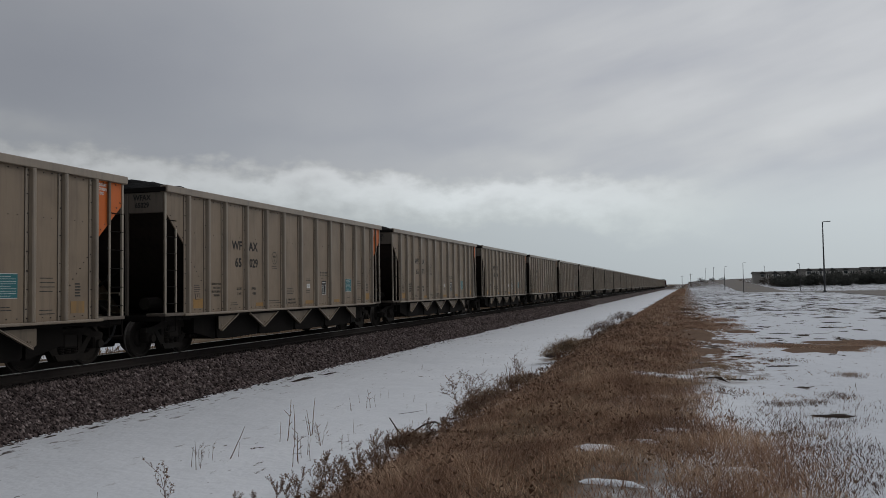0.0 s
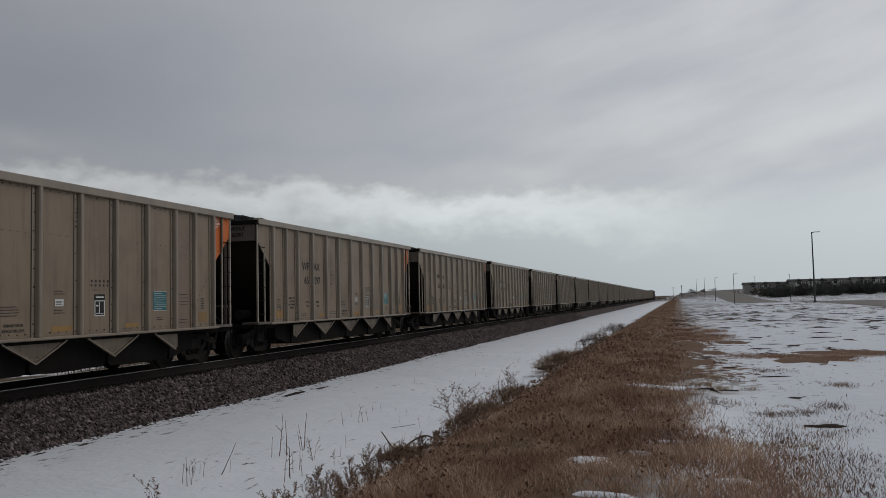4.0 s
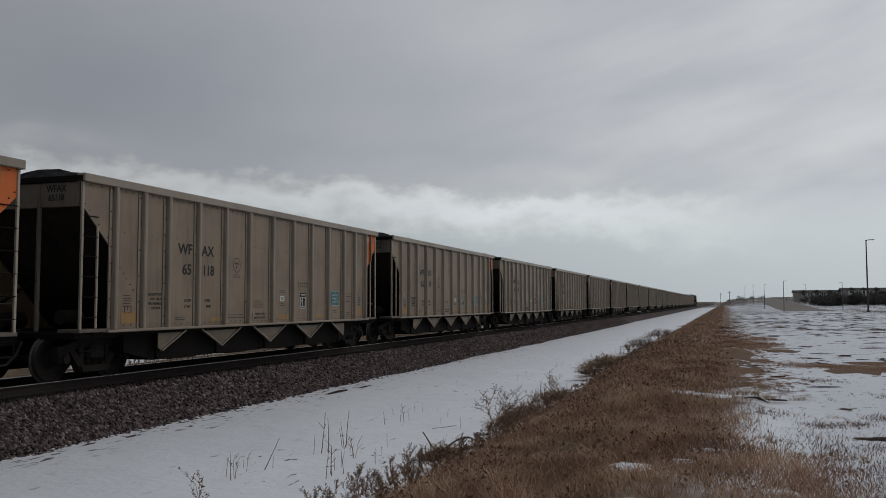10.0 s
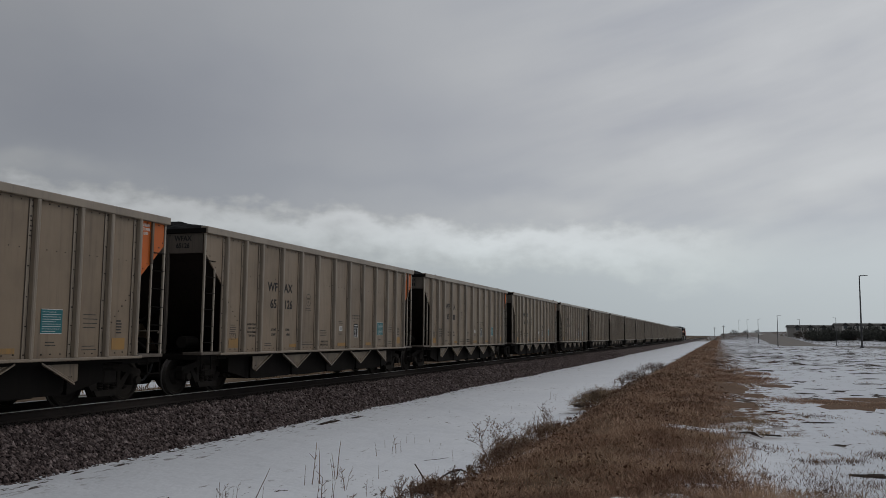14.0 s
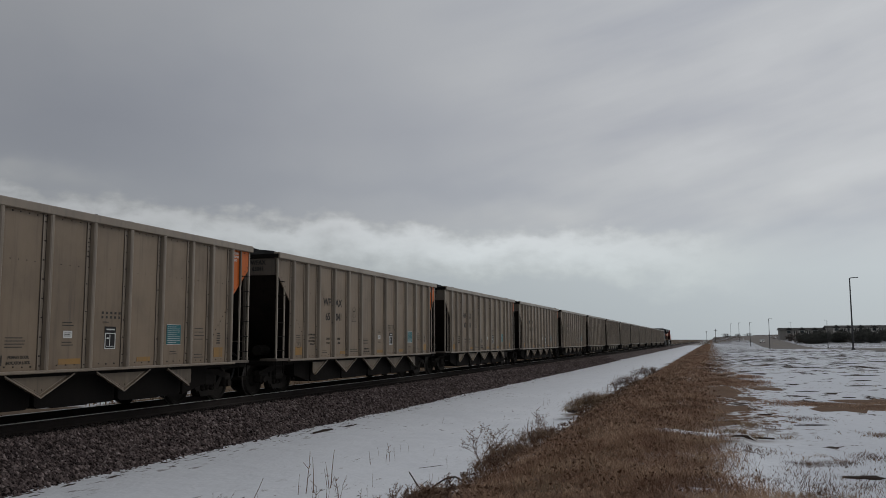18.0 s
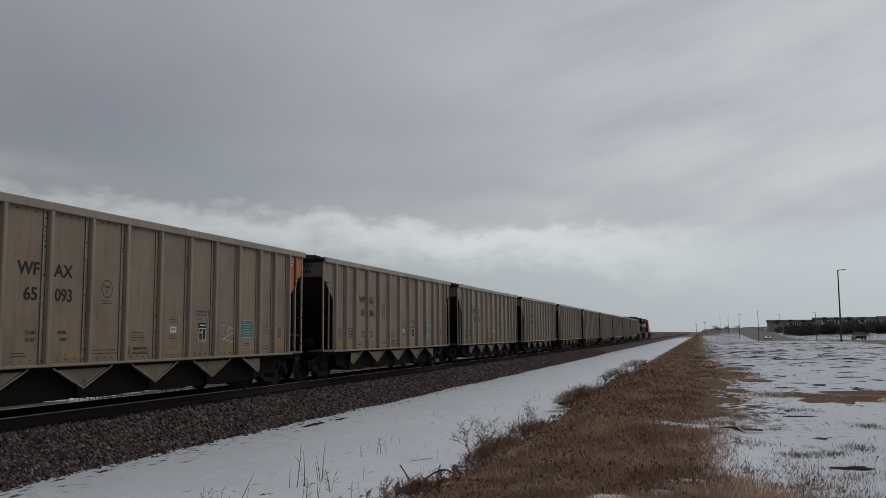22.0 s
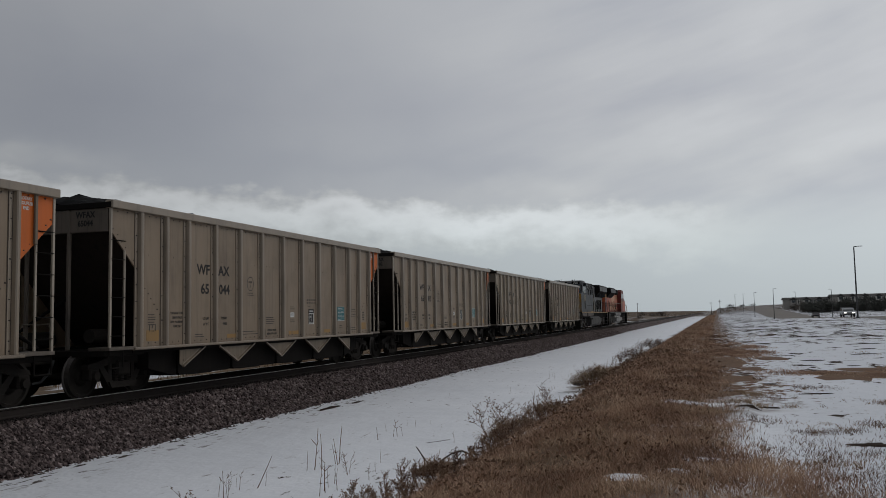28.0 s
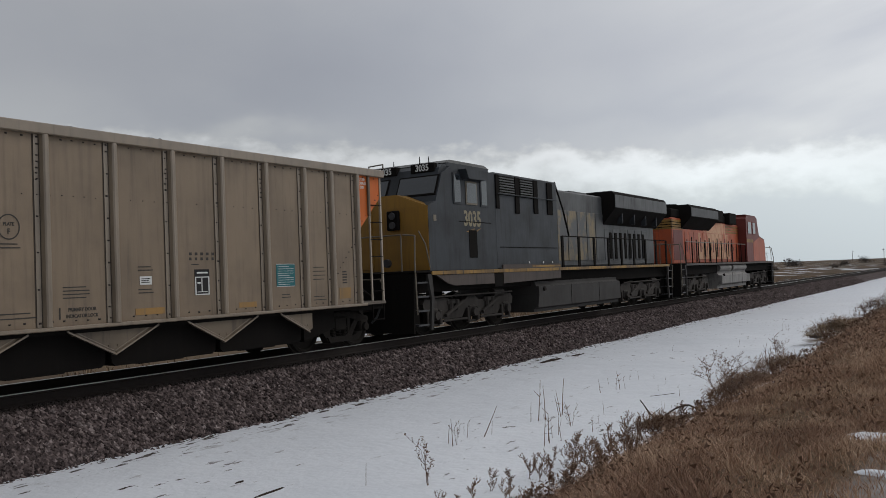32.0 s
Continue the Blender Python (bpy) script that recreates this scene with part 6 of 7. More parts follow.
# ---- grass, weeds and litter near the eye ----
def blades(name, xs, ys, tall, wide, lean, mat, seed, label, category="grass"):
    """Curved tapering blades, five corners each."""
    r = np.random.RandomState(seed)
    n = len(xs)
    z = np.array([height(x, y) for x, y in zip(xs, ys)]) - 0.02
    a, b = r.uniform(0, 6.283, n), r.uniform(0, 6.283, n)
    out = np.stack([np.cos(a), np.sin(a), np.zeros(n)], -1) * (tall * lean * r.uniform(0.2, 1.3, n))[:, None]
    flat = np.stack([np.cos(b), np.sin(b), np.zeros(n)], -1) * (wide / 2)[:, None]
    foot = np.stack([xs, ys, z], -1)
    up = np.zeros((n, 3))
    up[:, 2] = tall
    mid, tip = foot + up * 0.58 + out * 0.35, foot + up + out
    v = np.stack([foot - flat, foot + flat, mid - flat * 0.75, mid + flat * 0.75, tip], 1).reshape(-1, 3)
    f = np.array([(0, 1, 3), (0, 3, 2), (2, 3, 4)])[None] + 5 * np.arange(n)[:, None, None]
    ob = arrays(name, v, f.reshape(-1, 3), mat)
    return tagged(ob, label, category, kind="stuff")


BARE_SPOTS = [(-0.86, 8.15, 0.26, 0.30), (-0.45, 14.8, 0.75, 0.42), (-2.95, 13.2, 0.34, 0.35), (-0.45, 8.62, 0.26, 0.14), (-0.2, 9.4, 0.3, 0.12), (0.43, 7.44, 0.22, 0.12), (-3.0, 12.0, 0.25, 0.25), (-0.6, 6.6, 0.3, 0.1)]


def berm_density(x, y):
    left = -3.05 - 0.75 * smooth(y, 14, 32) - 0.95 * smooth(13.2 - y, 0, 1.6) + 0.35 * noise.noise((y * 0.30, 1.7, 0)) + 0.25 * noise.noise((y * 1.3, 4.1, 0))
    right = 0.05 + 0.22 * noise.noise((y * 0.22, 8.3, 0)) + 0.2 * noise.noise((y * 0.9, 2.2, 0)) + 0.95 * smooth(10.4 - y, 0, 2.2) - 0.45 * smooth(y, 20, 36)
    d = smooth(x, left - 0.15, left + 0.35) * (1 - smooth(x, right - 0.5, right + 0.3))
    for cx, cy, wx, wy in BARE_SPOTS:
        d *= 0.3 + 0.7 * smooth(math.hypot((x - cx) / wx, (y - cy) / wy) + 0.5 * noise.noise((x * 3, y * 3, 2)), 0.55, 1.0)
    return d


def scatter(seed, n, x0, x1, y0, y1, density, power=1.0):
    r = np.random.RandomState(seed)
    xs = r.uniform(x0, x1, n)
    ys = y0 + (y1 - y0) * r.rand(n) ** power
    keep = np.array([density(x, y) for x, y in zip(xs, ys)]) > r.rand(n)
    return xs[keep], ys[keep]


def build_grass():
    r = np.random.RandomState(3)
    for seed, n, y0, y1, w, power in ((14, 26000, -8, 4.5, 0.009, 1.0), (1, 105000, 4.5, 14, 0.0055, 0.9), (2, 72000, 14, 32, 0.010, 0.9), (3, 46000, 32, 90, 0.028, 0.9), (4, 30000, 90, 330, 0.10, 0.8)):
        xs, ys = scatter(seed, n, -4.5, 1.9, y0, y1, berm_density, power)
        rough = np.array([noise.noise((x * 0.8, y * 0.5, 9)) + 0.7 * noise.noise((x * 2.6, y * 1.8, 19)) for x, y in zip(xs, ys)])
        rim = np.array([smooth(x, -3.9, -2.4) for x in xs])
        tall = np.clip(0.095 + 0.085 * rough + r.uniform(-0.055, 0.065, len(xs)), 0.025, 0.27) * (0.55 + 0.45 * rim)
        blades("dry_grass", xs, ys, tall, np.full(len(xs), w) * r.uniform(0.7, 1.4, len(xs)), 1.1, STRAW, 10 + seed, "dense dry reddish-brown grass along the berm")

    # shrivelled leaves and seed heads caught in the grass
    xs, ys = scatter(5, 32000, -3.7, 2.0, 4.5, 34, lambda x, y: berm_density(x, y) * (1 - 0.6 * smooth(x, -1.6, -0.4)) * smooth(noise.noise((x * 1.1, y * 0.8, 61)) + 0.5 * noise.noise((x * 4, y * 3, 62)), -0.35, 0.35), 1.5)
    n = len(xs)
    foot = np.stack([xs, ys, np.array([height(x, y) for x, y in zip(xs, ys)]) + r.uniform(0.02, 0.26, n)], -1)
    v = foot[:, None] + r.normal(size=(n, 3, 3)) * (0.010 + 0.0006 * ys)[:, None, None]
    tagged(arrays("dry_leaves", v.reshape(-1, 3), np.arange(3 * n).reshape(-1, 3), WEED), "shrivelled dark leaves caught in the dry grass", "dry leaves", kind="stuff")

    def thin(x, y):
        c = noise.noise((x * 0.75, y * 0.55, 21)) + 0.45 * noise.noise((x * 2.6, y * 2.1, 7))
        near = smooth(11.6 - y, -0.4, 2.2) * smooth(2.0 - x + 0.5 * noise.noise((x * 0.8, y * 0.8, 4)), 0, 0.9)
        return max(0.0, min(1.0, 0.12 * smooth(c, 0.1, 0.5) + near * smooth(c, -0.62, 0.05))) if x > -0.3 else 0.0
    xs, ys = scatter(6, 95000, -0.2, 5.0, 5.0, 13.0, thin, 0.9)
    blades("field_grass", xs, ys, r.uniform(0.02, 0.075, len(xs)), r.uniform(0.004, 0.009, len(xs)), 0.9, STRAW_DULL, 40, "thin pale grass poking through the snow")

    def tufts(x, y):
        c = noise.noise((x * 0.22, y * 0.14, 3)) + 0.5 * noise.noise((x * 1.1, y * 0.8, 15))
        return smooth(c, 0.30, 0.62) * (0.6 + 0.4 * smooth(y, 18, 24))
    xs, ys = scatter(7, 60000, 0.3, 26.0, 13.0, 75.0, tufts)
    blades("field_grass", xs, ys, r.uniform(0.03, 0.09, len(xs)), r.uniform(0.008, 0.018, len(xs)), 0.8, STRAW_PALE, 41, "scattered tufts of dry grass in the snow field")
    # dry band that crosses the field
    def band(x, y):
        return smooth(noise.noise((x * 0.5, y * 0.5, 33)), -0.2, 0.2) * smooth(math.hypot((x - 3.3) / 2.1, (y - 23.0) / 2.1), 1.25, 0.6)
    def tongue(x, y):
        return smooth(noise.noise((x * 0.6, y * 0.4, 36)) + 0.5 * noise.noise((x * 3, y * 2, 37)), -0.35, 0.2) * smooth(math.hypot((x - 0.2) / 1.9, (y - 36) / 7.0), 1.25, 0.5)
    xs, ys = scatter(18, 30000, -0.4, 2.6, 27, 46, tongue)
    blades("field_grass", xs, ys, r.uniform(0.03, 0.11, len(xs)), r.uniform(0.014, 0.03, len(xs)), 1.2, STRAW, 45, "tongue of dry brown grass reaching into the snow")
    xs, ys = scatter(8, 36000, 0.8, 6.4, 19, 27, band)
    blades("field_grass", xs, ys, r.uniform(0.03, 0.09, len(xs)), r.uniform(0.008, 0.015, len(xs)), 0.9, STRAW, 42, "patch of dry brown grass in the snow field")

    # small dark tufts standing alone in the snow
    for n, (cx, cy, wx, wy) in enumerate(((1.77, 18.5, 0.5, 0.5), (0.75, 16.8, 0.6, 0.6), (1.58, 12.2, 0.22, 0.4), (2.0, 12.8, 0.26, 0.5), (1.15, 12.0, 0.3, 0.3), (0.55, 13.0, 0.4, 0.5), (2.6, 15.6, 0.25, 0.4))):
        rr = np.random.RandomState(300 + n)
        k = 420
        blades("field_grass", cx + rr.normal(size=k) * wx * 0.5, cy + rr.normal(size=k) * wy * 0.5, rr.uniform(0.02, 0.075, k), rr.uniform(0.005, 0.010, k), 0.8, STRAW_DULL, 310 + n, "dark tuft of dead grass standing in the snow")

    # short litter thinning out between the berm and the snow
    def litter(x, y):
        c = noise.noise((x * 1.3, y * 0.9, 71)) + 0.5 * noise.noise((x * 4, y * 3, 72))
        return smooth(c, -0.25 + 0.42 * max(0.0, x + 0.4), 0.25 + 0.42 * max(0.0, x + 0.4))
    for n, (count, y0, y1, w) in enumerate(((46000, 7.5, 20, 0.010), (42000, 20, 60, 0.022))):
        xs, ys = scatter(60 + n, count, -0.7, 3.0, y0, y1, litter)
        blades("field_grass", xs, ys, r.uniform(0.03, 0.10, len(xs)), np.full(len(xs), w) * r.uniform(0.6, 1.3, len(xs)), 1.6, STRAW_PALE if n == 0 else STRAW_DULL, 62 + n, "short brown grass thinning out into the snow")

    def verge(x, y):
        return smooth(noise.noise((x * 0.3, y * 0.2, 51)), -0.25, 0.2)
    xs, ys = scatter(9, 40000, -46, -17.2, 14, 150, verge)
    blades("prairie_grass", xs, ys, r.uniform(0.12, 0.35, len(xs)), r.uniform(0.03, 0.06, len(xs)), 0.6, STRAW_PALE, 43, "tawny prairie grass beyond the rails")


build_grass()


def stalk_mesh(seed, tall, twiggy):
    """A dead stalk: leaning stem, a few side twigs, seed heads."""
    r = random.Random(seed)
    bm = bmesh.new()
    p, d = Vector((0, 0, -0.05)), Vector((r.uniform(-0.12, 0.12), r.uniform(-0.12, 0.12), 1)).normalized()
    k = 4
    for i in range(k):
        q = p + d * (tall / k)
        rod(bm, p, q, 0.0072 * (1 - 0.16 * i), 0.0072 * (1 - 0.16 * (i + 1)), 5)
        if i and r.random() < twiggy:
            for _ in range(r.randint(1, 2)):
                a = r.uniform(0, 6.28)
                e = q + Vector((math.cos(a), math.sin(a), 0.9)).normalized() * tall * r.uniform(0.12, 0.3)
                rod(bm, q, e, 0.0048, 0.0026, 4)
        d = (d + Vector((r.uniform(-0.09, 0.09), r.uniform(-0.09, 0.09), 0))).normalized()
        p = q
    return mesh_of("dead_stalk", bm, WEED)


def weed_mesh(seed, tall, branches, leaves):
    """Bushy dead weed: branching stems with shrivelled leaves."""
    r = random.Random(seed)
    bm = bmesh.new()
    quads = []

    def grow(p, d, length, rad, depth):
        n = 3
        for i in range(n):
            q = p + d * (length / n)
            rod(bm, p, q, rad * (1 - 0.2 * i), rad * (1 - 0.2 * (i + 1)), 4)
            for _ in range(leaves):
                a = Vector((r.uniform(-1, 1), r.uniform(-1, 1), r.uniform(-0.3, 1))).normalized() * r.uniform(0.018, 0.04)
                b = Vector((r.uniform(-1, 1), r.uniform(-1, 1), r.uniform(-0.5, 0.5))).normalized() * 0.010
                o = p.lerp(q, r.random())
                quads.append((o, o + a * 0.5 + b, o + a, o + a * 0.5 - b))
            if depth and r.random() < 0.9:
                for _ in range(branches):
                    t = Vector((r.uniform(-1, 1), r.uniform(-1, 1), r.uniform(0.2, 0.9))).normalized()
                    grow(q, (d * 0.6 + t).normalized(), length * r.uniform(0.35, 0.55), rad * 0.5, depth - 1)
            d = (d + Vector((r.uniform(-0.25, 0.25), r.uniform(-0.25, 0.25), 0.1))).normalized()
            p = q
    for _ in range(2):
        grow(Vector((r.uniform(-0.03, 0.03), r.uniform(-0.03, 0.03), -0.04)), Vector((r.uniform(-0.35, 0.35), r.uniform(-0.35, 0.35), 1)).normalized(), tall * r.uniform(0.8, 1.0), 0.006, 2)
    for q in quads:
        bm.faces.new([bm.verts.new(v) for v in q])
    return mesh_of("dead_weed", bm, WEED)


# place and height of each stalk that stands in the snow
STALKS = [(-6.17, 7.81, 0.29), (-6.36, 10.91, 0.56), (-6.32, 11.08, 0.24), (-6.43, 10.15, 0.42), (-6.60, 10.30, 0.30), (-6.72, 10.94, 0.16), (-6.55, 10.75, 0.26),
          (-6.20, 12.42, 0.60), (-6.12, 12.52, 0.62), (-6.28, 12.30, 0.36), (-6.06, 13.01, 0.68), (-6.10, 12.99, 0.38), (-6.02, 12.9, 0.50), (-5.48, 12.09, 0.42),
          (-5.20, 10.56, 0.40), (-5.22, 10.77, 0.46), (-5.30, 10.90, 0.40), (-5.35, 11.15, 0.28), (-5.36, 11.38, 0.30), (-5.12, 10.95, 0.34), (-5.45, 11.60, 0.24),
          (-4.95, 11.68, 0.25), (-5.02, 11.85, 0.20), (-5.14, 12.39, 0.16), (-5.37, 13.18, 0.25), (-6.46, 15.73, 0.30), (-6.50, 15.80, 0.18), (-6.76, 16.92, 0.20),
          (-6.32, 16.20, 0.29), (-6.25, 16.23, 0.42), (-6.20, 16.40, 0.24), (-6.57, 17.68, 0.15), (-6.38, 17.71, 0.20), (-6.12, 17.92, 0.12), (-5.46, 16.21, 0.15),
          (-5.62, 17.14, 0.18), (-4.49, 21.18, 0.52), (-4.40, 21.30, 0.44), (-4.27, 21.45, 0.66), (-4.55, 21.60, 0.36), (-4.32, 21.0, 0.34), (-6.06, 31.69, 0.30),
          (-5.85, 31.60, 0.26), (-5.95, 31.9, 0.20), (-7.60, 24.0, 0.20), (-6.3, 26.4, 0.18), (-4.75, 18.6, 0.24), (-4.85, 15.6, 0.22)]
# leafy weeds along the foot of the berm: place and height
EDGE_WEEDS = [(-4.67, 8.14, 0.24), (-4.50, 8.25, 0.22), (-4.55, 8.80, 0.30), (-4.36, 8.70, 0.24), (-4.44, 9.15, 0.34), (-4.30, 9.30, 0.26), (-4.40, 9.65, 0.40), (-4.22, 9.70, 0.30),
              (-4.30, 10.0, 0.28), (-4.10, 10.2, 0.30), (-4.34, 10.8, 0.30), (-4.16, 10.9, 0.26), (-4.40, 11.6, 0.30), (-4.20, 11.5, 0.30), (-4.05, 11.2, 0.30), (-4.02, 8.9, 0.26),
              (-4.0, 9.6, 0.26), (-3.9, 10.5, 0.30), (-4.6, 7.6, 0.24), (-4.3, 7.8, 0.24), (-4.75, 7.2, 0.20), (-4.4, 7.1, 0.22), (-3.95, 8.2, 0.26), (-4.1, 12.1, 0.22)]


def build_weeds():
    r = random.Random(17)
    tall_me = [stalk_mesh(k, 0.5, 0.3) for k in range(5)] + [stalk_mesh(9 + k, 0.5, 0.8) for k in range(3)]
    for n, (x, y, tall) in enumerate(STALKS):
        tilt = 22 if n == 1 else r.uniform(-7, 7)
        ob = from_mesh("dead_stalk", tall_me[n % 8], None, None, "", pose(x, y, height(x, y), r.uniform(-6, 6), tilt, 0) @ pose(0, 0, 0, 0, 0, r.uniform(0, 360)) @ Matrix.Scale(tall / 0.5, 4))
        tagged(ob, "thin dead weed stalk standing in the snow", "dead weed", "stalks in the snow")
    weeds = [weed_mesh(30 + k, 0.42, 2, 3) for k in range(5)]
    shrubs = [weed_mesh(50 + k, 0.85, 2, 3) for k in range(2)]
    forked = [weed_mesh(64 + k, 0.5, 1, 2) for k in range(3)]
    for n, (x, y, tall) in enumerate(EDGE_WEEDS):
        ob = from_mesh("dead_weed", weeds[n % 5], None, None, "", pose(x, y, height(x, y), 0, 0, r.uniform(0, 360)) @ Matrix.Scale(tall / 0.52, 4))
        tagged(ob, "dark leafy dead weed beside the snow", "dead weed", "weeds along the berm edge")
    # lone forked weeds out in the snow
    for n, (x, y, tall) in enumerate(((-5.48, 8.08, 0.66), (-6.43, 10.25, 0.40), (-5.50, 12.15, 0.36))):
        ob = from_mesh("forked_weed", forked[n], None, None, "", pose(x, y, height(x, y), 0, 0, 40 + 90 * n) @ Matrix.Scale(tall / 0.66, 4))
        tagged(ob, "forked dead weed with shrivelled leaves in the snow", "dead weed", "forked weeds in the snow")
    for n, (x, y, s) in enumerate(((-3.62, 13.75, 0.88), (-3.46, 13.95, 0.74), (-3.72, 13.85, 0.66), (-3.52, 15.5, 0.62), (-3.36, 15.2, 0.55), (-4.3, 21.4, 0.62), (-4.2, 21.9, 0.5))):
        ob = from_mesh("dead_shrub", shrubs[n % 2], None, None, "", pose(x, y, height(x, y), 0, 0, r.uniform(0, 360)) @ Matrix.Diagonal((s * 1.35, s * 1.35, s * 0.85, 1)))
        tagged(ob, "bare branching shrub at the edge of the snow", "shrub", "shrubs on the berm edge")
    for n in range(44):
        y = 5.2 + 8.6 * (n / 44) ** 1.1 + r.uniform(-0.15, 0.15)
        x = -3.2 + 0.35 * noise.noise((y * 0.3, 1.7, 0)) + r.uniform(-0.5, 0.6)
        ob = from_mesh("dead_weed", weeds[n % 5], None, None, "", pose(x, y, height(x, y), 0, 0, r.uniform(0, 360)) @ Matrix.Scale(r.uniform(0.3, 0.66), 4))
        tagged(ob, "dark leafy dead weed beside the snow", "dead weed", "weeds along the berm edge")
    for n in range(18):
        y = 16 + 40 * (n / 18) ** 1.3 + r.uniform(-0.3, 0.3)
        x = -3.1 - 0.75 * smooth(y, 14, 32) + 0.4 * noise.noise((y * 0.3, 1.7, 0)) + r.uniform(-0.3, 0.4)
        ob = from_mesh("dead_weed", weeds[n % 5], None, None, "", pose(x, y, height(x, y), 0, 0, r.uniform(0, 360)) @ Matrix.Scale(r.uniform(0.4, 0.85), 4))
        tagged(ob, "dark leafy dead weed beside the snow", "dead weed", "weeds along the berm edge")
    # bent dead branch on the edge
    bm = pipe(bmesh.new(), [(0.12, 0.05, -0.1), (0.02, 0.0, 0.10), (-0.16, -0.02, 0.36)], 0.011, 6)
    rod(bm, (0.02, 0, 0.10), (0.16, 0.05, 0.22), 0.008, 0.004, 5)
    rod(bm, (0.05, 0, 0.02), (0.30, 0.1, 0.12), 0.010, 0.004, 5)
    ob = link("dead_branch", bm, BARK, m=pose(-4.42, 12.7, height(-4.42, 12.7), 0, 0, 0) @ Matrix.Scale(0.9, 4))
    tagged(ob, "broken dead branch leaning out of the grass", "branch")
    # hooped branch and a twig lying on the snow
    bm = pipe(bmesh.new(), [(-0.30, -0.05, 0.0), (-0.12, 0.0, 0.12), (0.04, 0.05, 0.16), (0.20, 0.02, 0.10), (0.30, 0.0, -0.02)], 0.013, 6)
    rod(bm, (0.04, 0.05, 0.16), (-0.05, 0.02, 0.04), 0.008, 0.004, 5)
    tagged(link("dead_branch", bm, BARK, m=pose(-3.95, 12.95, height(-3.95, 12.95))), "hooped dead branch at the edge of the snow", "branch")
    bm = pipe(bmesh.new(), [(-0.20, 0, 0.01), (0.0, 0.08, 0.03), (0.20, 0.24, 0.05)], 0.004, 5)
    rod(bm, (0.0, 0.08, 0.03), (0.10, 0.02, 0.05), 0.005, 0.003, 5)
    tagged(link("fallen_twig", bm, BARK, m=pose(-5.15, 15.4, height(-5.15, 15.4))), "fallen twig lying on the snow", "twig")


build_weeds()


def build_tumbleweed(x, y, wide, tall, n, seed, mat):
    """Matted heap of curled dry stems."""
    r = np.random.RandomState(seed)
    segs = 5
    verts, faces = [], []
    for k in range(n):
        a, s = r.uniform(0, 6.28), r.uniform(0.15, 1.0)
        px, py = math.cos(a) * s * wide * 0.5, math.sin(a) * s * wide * 0.42
        top = tall * math.sqrt(max(0.0, 1 - s * s))
        d = r.normal(size=3) * np.array([1, 1, 0.35])
        d /= np.linalg.norm(d)
        p = np.array([px, py, top * r.uniform(0.55, 1.1)])
        w = np.cross(d, (0, 0, 1)) * 0.006
        base = len(verts)
        for i in range(segs + 1):
            verts += [tuple(p - w), tuple(p + w)]
            p = p + d * 0.05
            p[2] = max(0.0, p[2])
            d = d + r.normal(size=3) * 0.28 + np.array([0, 0, -0.14])
            d /= np.linalg.norm(d)
        for i in range(segs):
            q = base + 2 * i
            faces.append((q, q + 1, q + 3, q + 2))
    me = bpy.data.meshes.new("tumbleweed")
    me.from_pydata(verts, [], faces)
    ob = from_mesh("tumbleweed", me, mat, None, "", pose(x, y, height(x, y) - 0.05))
    tagged(ob, "matted heap of dry tumbleweed on the berm", "tumbleweed", "tumbleweed heaps")


for n, (x, y, w, t, k) in enumerate(((-3.3, 26.2, 2.2, 0.50, 3000), (-3.7, 29.4, 1.8, 0.40, 1600), (-4.05, 12.25, 0.75, 0.18, 900), (-3.7, 16.6, 1.3, 0.26, 1300), (-3.7, 41.0, 2.2, 0.55, 1400), (-3.6, 52.0, 2.6, 0.65, 1500), (-3.5, 14.4, 1.0, 0.22, 900), (-3.8, 20.2, 1.3, 0.26, 1100))):
    build_tumbleweed(x, y, w, t, k, 80 + n, STRAW_PALE if n < 2 else STRAW_DULL)


def lens_patch(name, x, y, wx, wy, mat, seed, label, category, thick=0.03):
    """Low irregular patch lying on the ground."""
    bm = bmesh.new()
    rings = []
    for f, up in ((1.0, -0.01), (0.75, thick * 0.7), (0.35, thick)):
        ring = []
        for k in range(18):
            a = k * math.pi / 9
            s = f * (1 + 0.5 * noise.noise((math.cos(a) * 1.8, math.sin(a) * 1.8, seed * 3.7)) + 0.4 * noise.noise((math.cos(a) * 5, math.sin(a) * 5, seed * 2.1)))
            px, py = x + math.cos(a) * wx * s, y + math.sin(a) * wy * s
            ring.append(bm.verts.new((px, py, height(px, py) + up + 0.006)))
        rings.append(ring)
    for a, b in zip(rings, rings[1:]):
        for k in range(18):
            bm.faces.new((a[k], a[(k + 1) % 18], b[(k + 1) % 18], b[k]))
    bm.faces.new(rings[-1])
    return tagged(link(name, bm, mat, smooth=True), label, category, kind="structure")


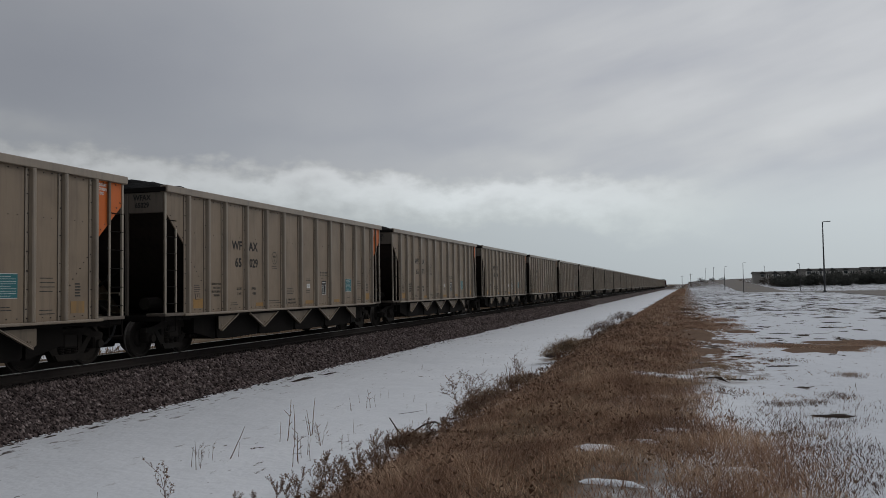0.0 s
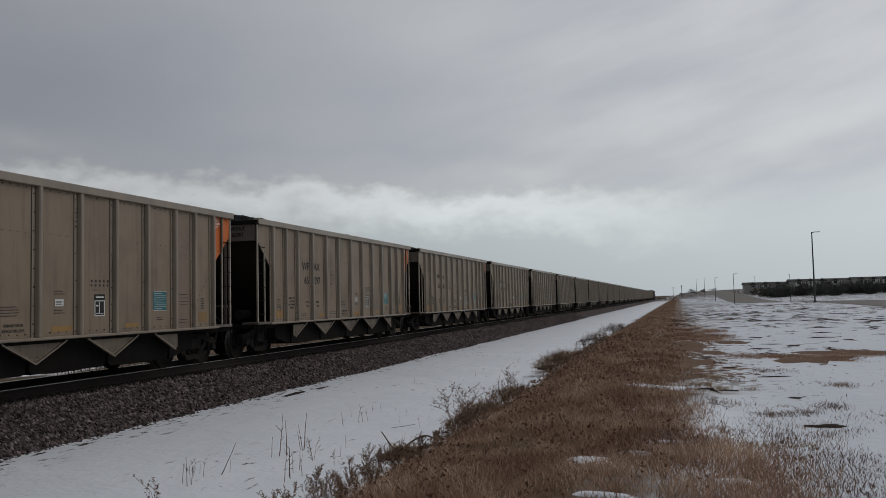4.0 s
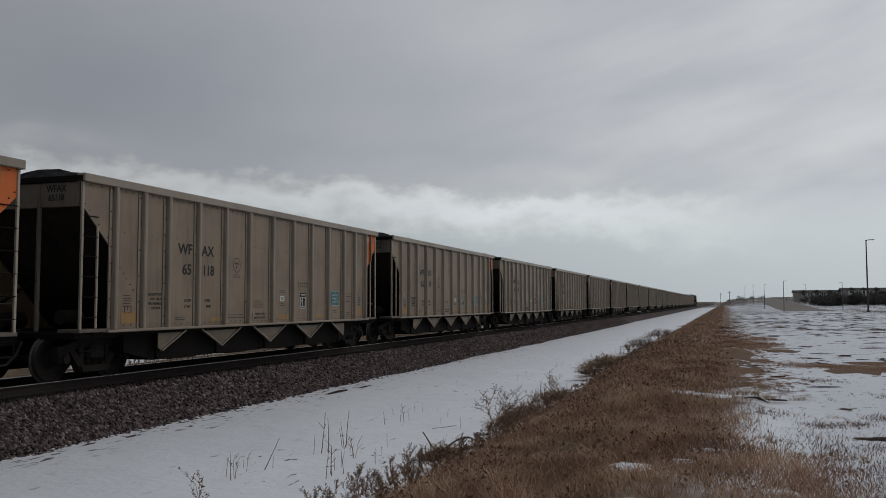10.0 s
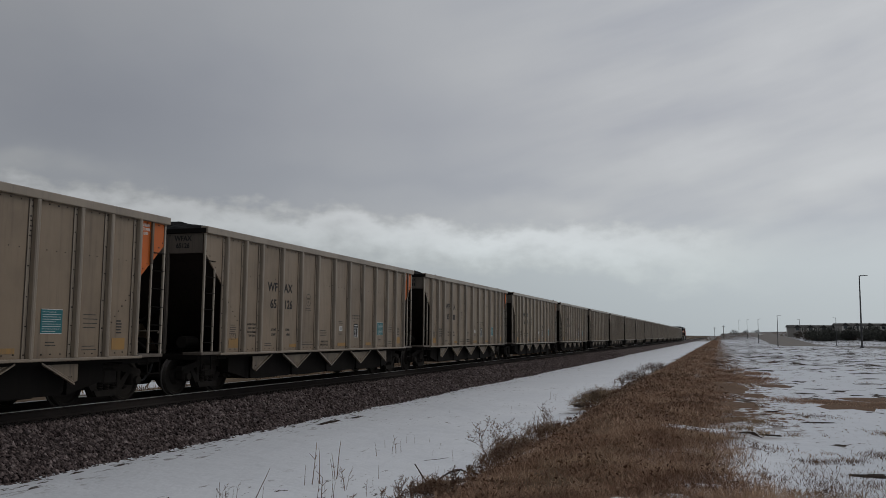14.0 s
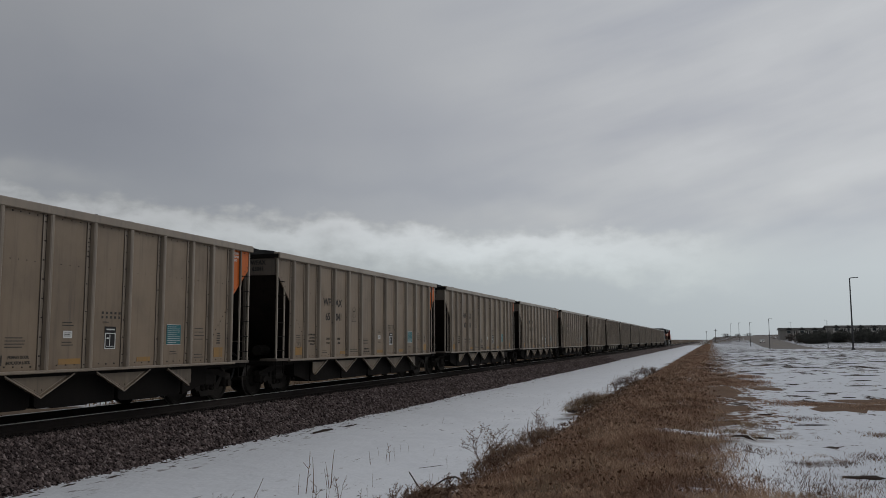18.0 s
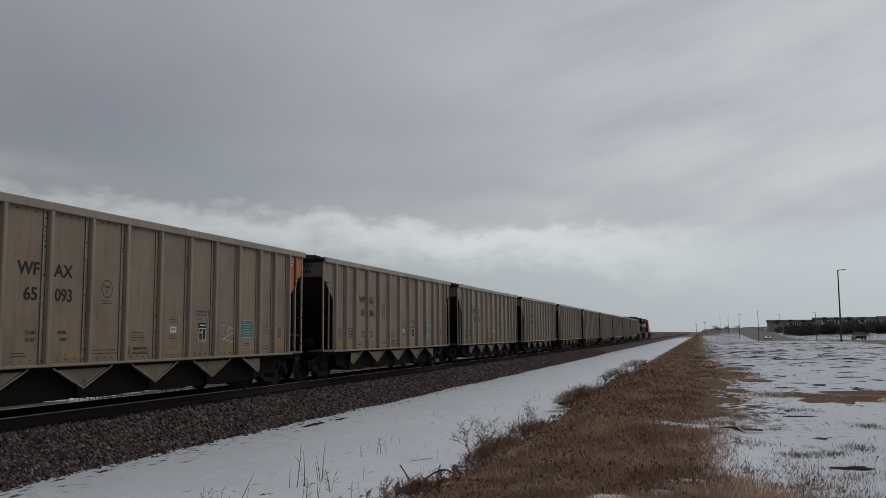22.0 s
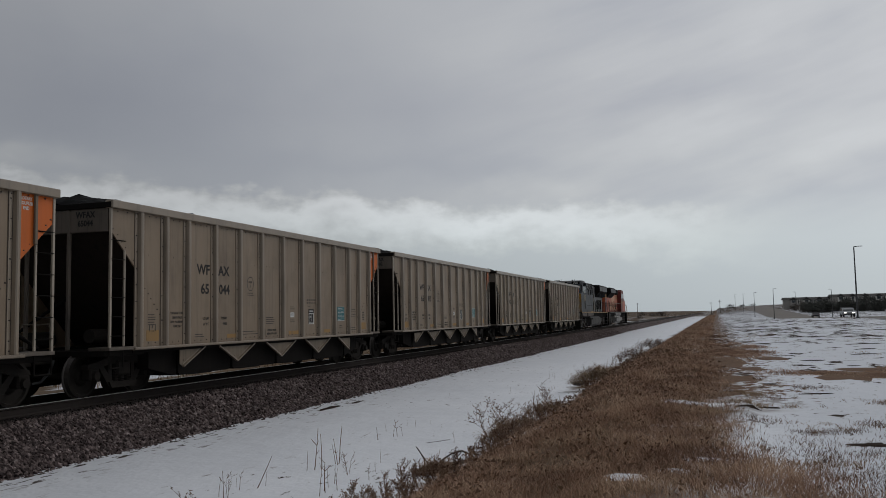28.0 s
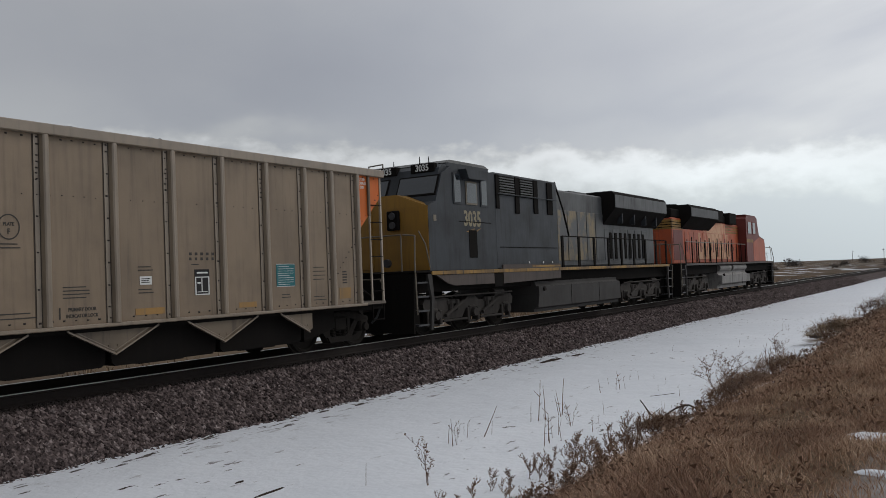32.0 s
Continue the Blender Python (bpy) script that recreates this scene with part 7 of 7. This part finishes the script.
for n, (cx, cy, wx, wy) in enumerate(BARE_SPOTS):
    lens_patch("snow_patch", cx, cy, wx * 0.8, wy * 0.75, SNOW, 2.0 + n, "small patch of old snow in the brown grass", "snow patch", 0.02)
for n, (cx, cy, wx, wy) in enumerate(((1.66, 11.05, 0.26, 0.15), (0.75, 14.82, 0.20, 0.10), (0.41, 14.40, 0.20, 0.09), (-9.95, 20.9, 0.13, 0.80), (-9.85, 22.4, 0.08, 0.4), (1.03, 19.1, 0.15, 0.07),
                                      (6.2, 41.3, 0.85, 0.30), (5.35, 35.7, 0.46, 0.22), (4.75, 31.7, 0.42, 0.18), (2.81, 28.7, 0.36, 0.12), (3.57, 25.8, 0.2, 0.09), (5.27, 52.3, 0.6, 0.5),
                                      (8.06, 59.9, 0.85, 0.6), (1.75, 17.4, 0.30, 0.05), (-3.95, 12.8, 0.30, 0.25), (-3.6, 17.2, 0.45, 0.35), (-4.2, 12.5, 0.35, 0.25), (-4.5, 29.6, 0.5, 1.2),
                                      (-7.05, 7.15, 0.018, 0.26), (-7.8, 7.4, 0.018, 0.08))):
    lens_patch("soil_patch", cx, cy, wx, wy, DIRT, 12.0 + n, "dark wet bare soil showing through the snow", "soil patch", 0.012)

for n, (cx, cy, wx, wy) in enumerate(((3.0, 22.4, 1.0, 1.3), (4.3, 24.2, 1.3, 0.9), (0.35, 20.6, 0.5, 0.9), (0.1, 27.5, 0.7, 2.2), (0.9, 24.6, 0.4, 0.8), (0.2, 36.0, 0.9, 4.0), (0.1, 17.2, 0.35, 0.5), (1.6, 29.5, 0.5, 1.0))):
    lens_patch("bare_patch", cx, cy, wx, wy, LITTER, 50.0 + n, "flattened brown grass and soil clear of snow", "bare patch", 0.02)
lens_patch("mud_patch", -10.80, 8.6, 0.14, 0.75, MUD, 44.0, "bare brown mud at the foot of the ballast", "mud patch", 0.03)


# ---- what moves ----
def motions():
    times = [0.5 * k for k in range(65)]
    for car, offset in CARS + list(LOCOS):
        walk(car, [(t, pose(TRACK, rear_place(t) + offset, 0)) for t in times])
        for truck in [o for o in car.children if o.name.startswith("truck")]:
            for axle in [o for o in truck.children if o.name.startswith("wheelset")]:
                home = axle.matrix_basis.translation.copy()
                at = offset + truck.matrix_basis.translation.y + home.y
                rolling = [0.0] + [k / FPS for k in range(1, 32 * FPS) if -15 < rear_place(k / FPS) + at < 60] + [32.0]
                first, last = rolling[1] if len(rolling) > 2 else 0.0, rolling[-2] if len(rolling) > 2 else 0.0
                rows = []
                for t in rolling:
                    turn = math.degrees((rear_place(first) - rear_place(min(last, max(first, t)))) / axle_radius(axle))
                    rows.append((t, pose(*home, turn % 360, 0, 0)))
                walk(axle, rows)
    drive()


def drive():
    for car, x, place, heading in VEHICLES:
        rows = []
        for k in range(33):
            y = place(k)
            rows.append((k, pose(x, y, height(x, y) + 0.10, 0, 0, heading)))
        walk(car, rows)


def axle_radius(axle):
    return LOCO_R if axle.data.name.startswith("loco") else WHEEL_R


motions()
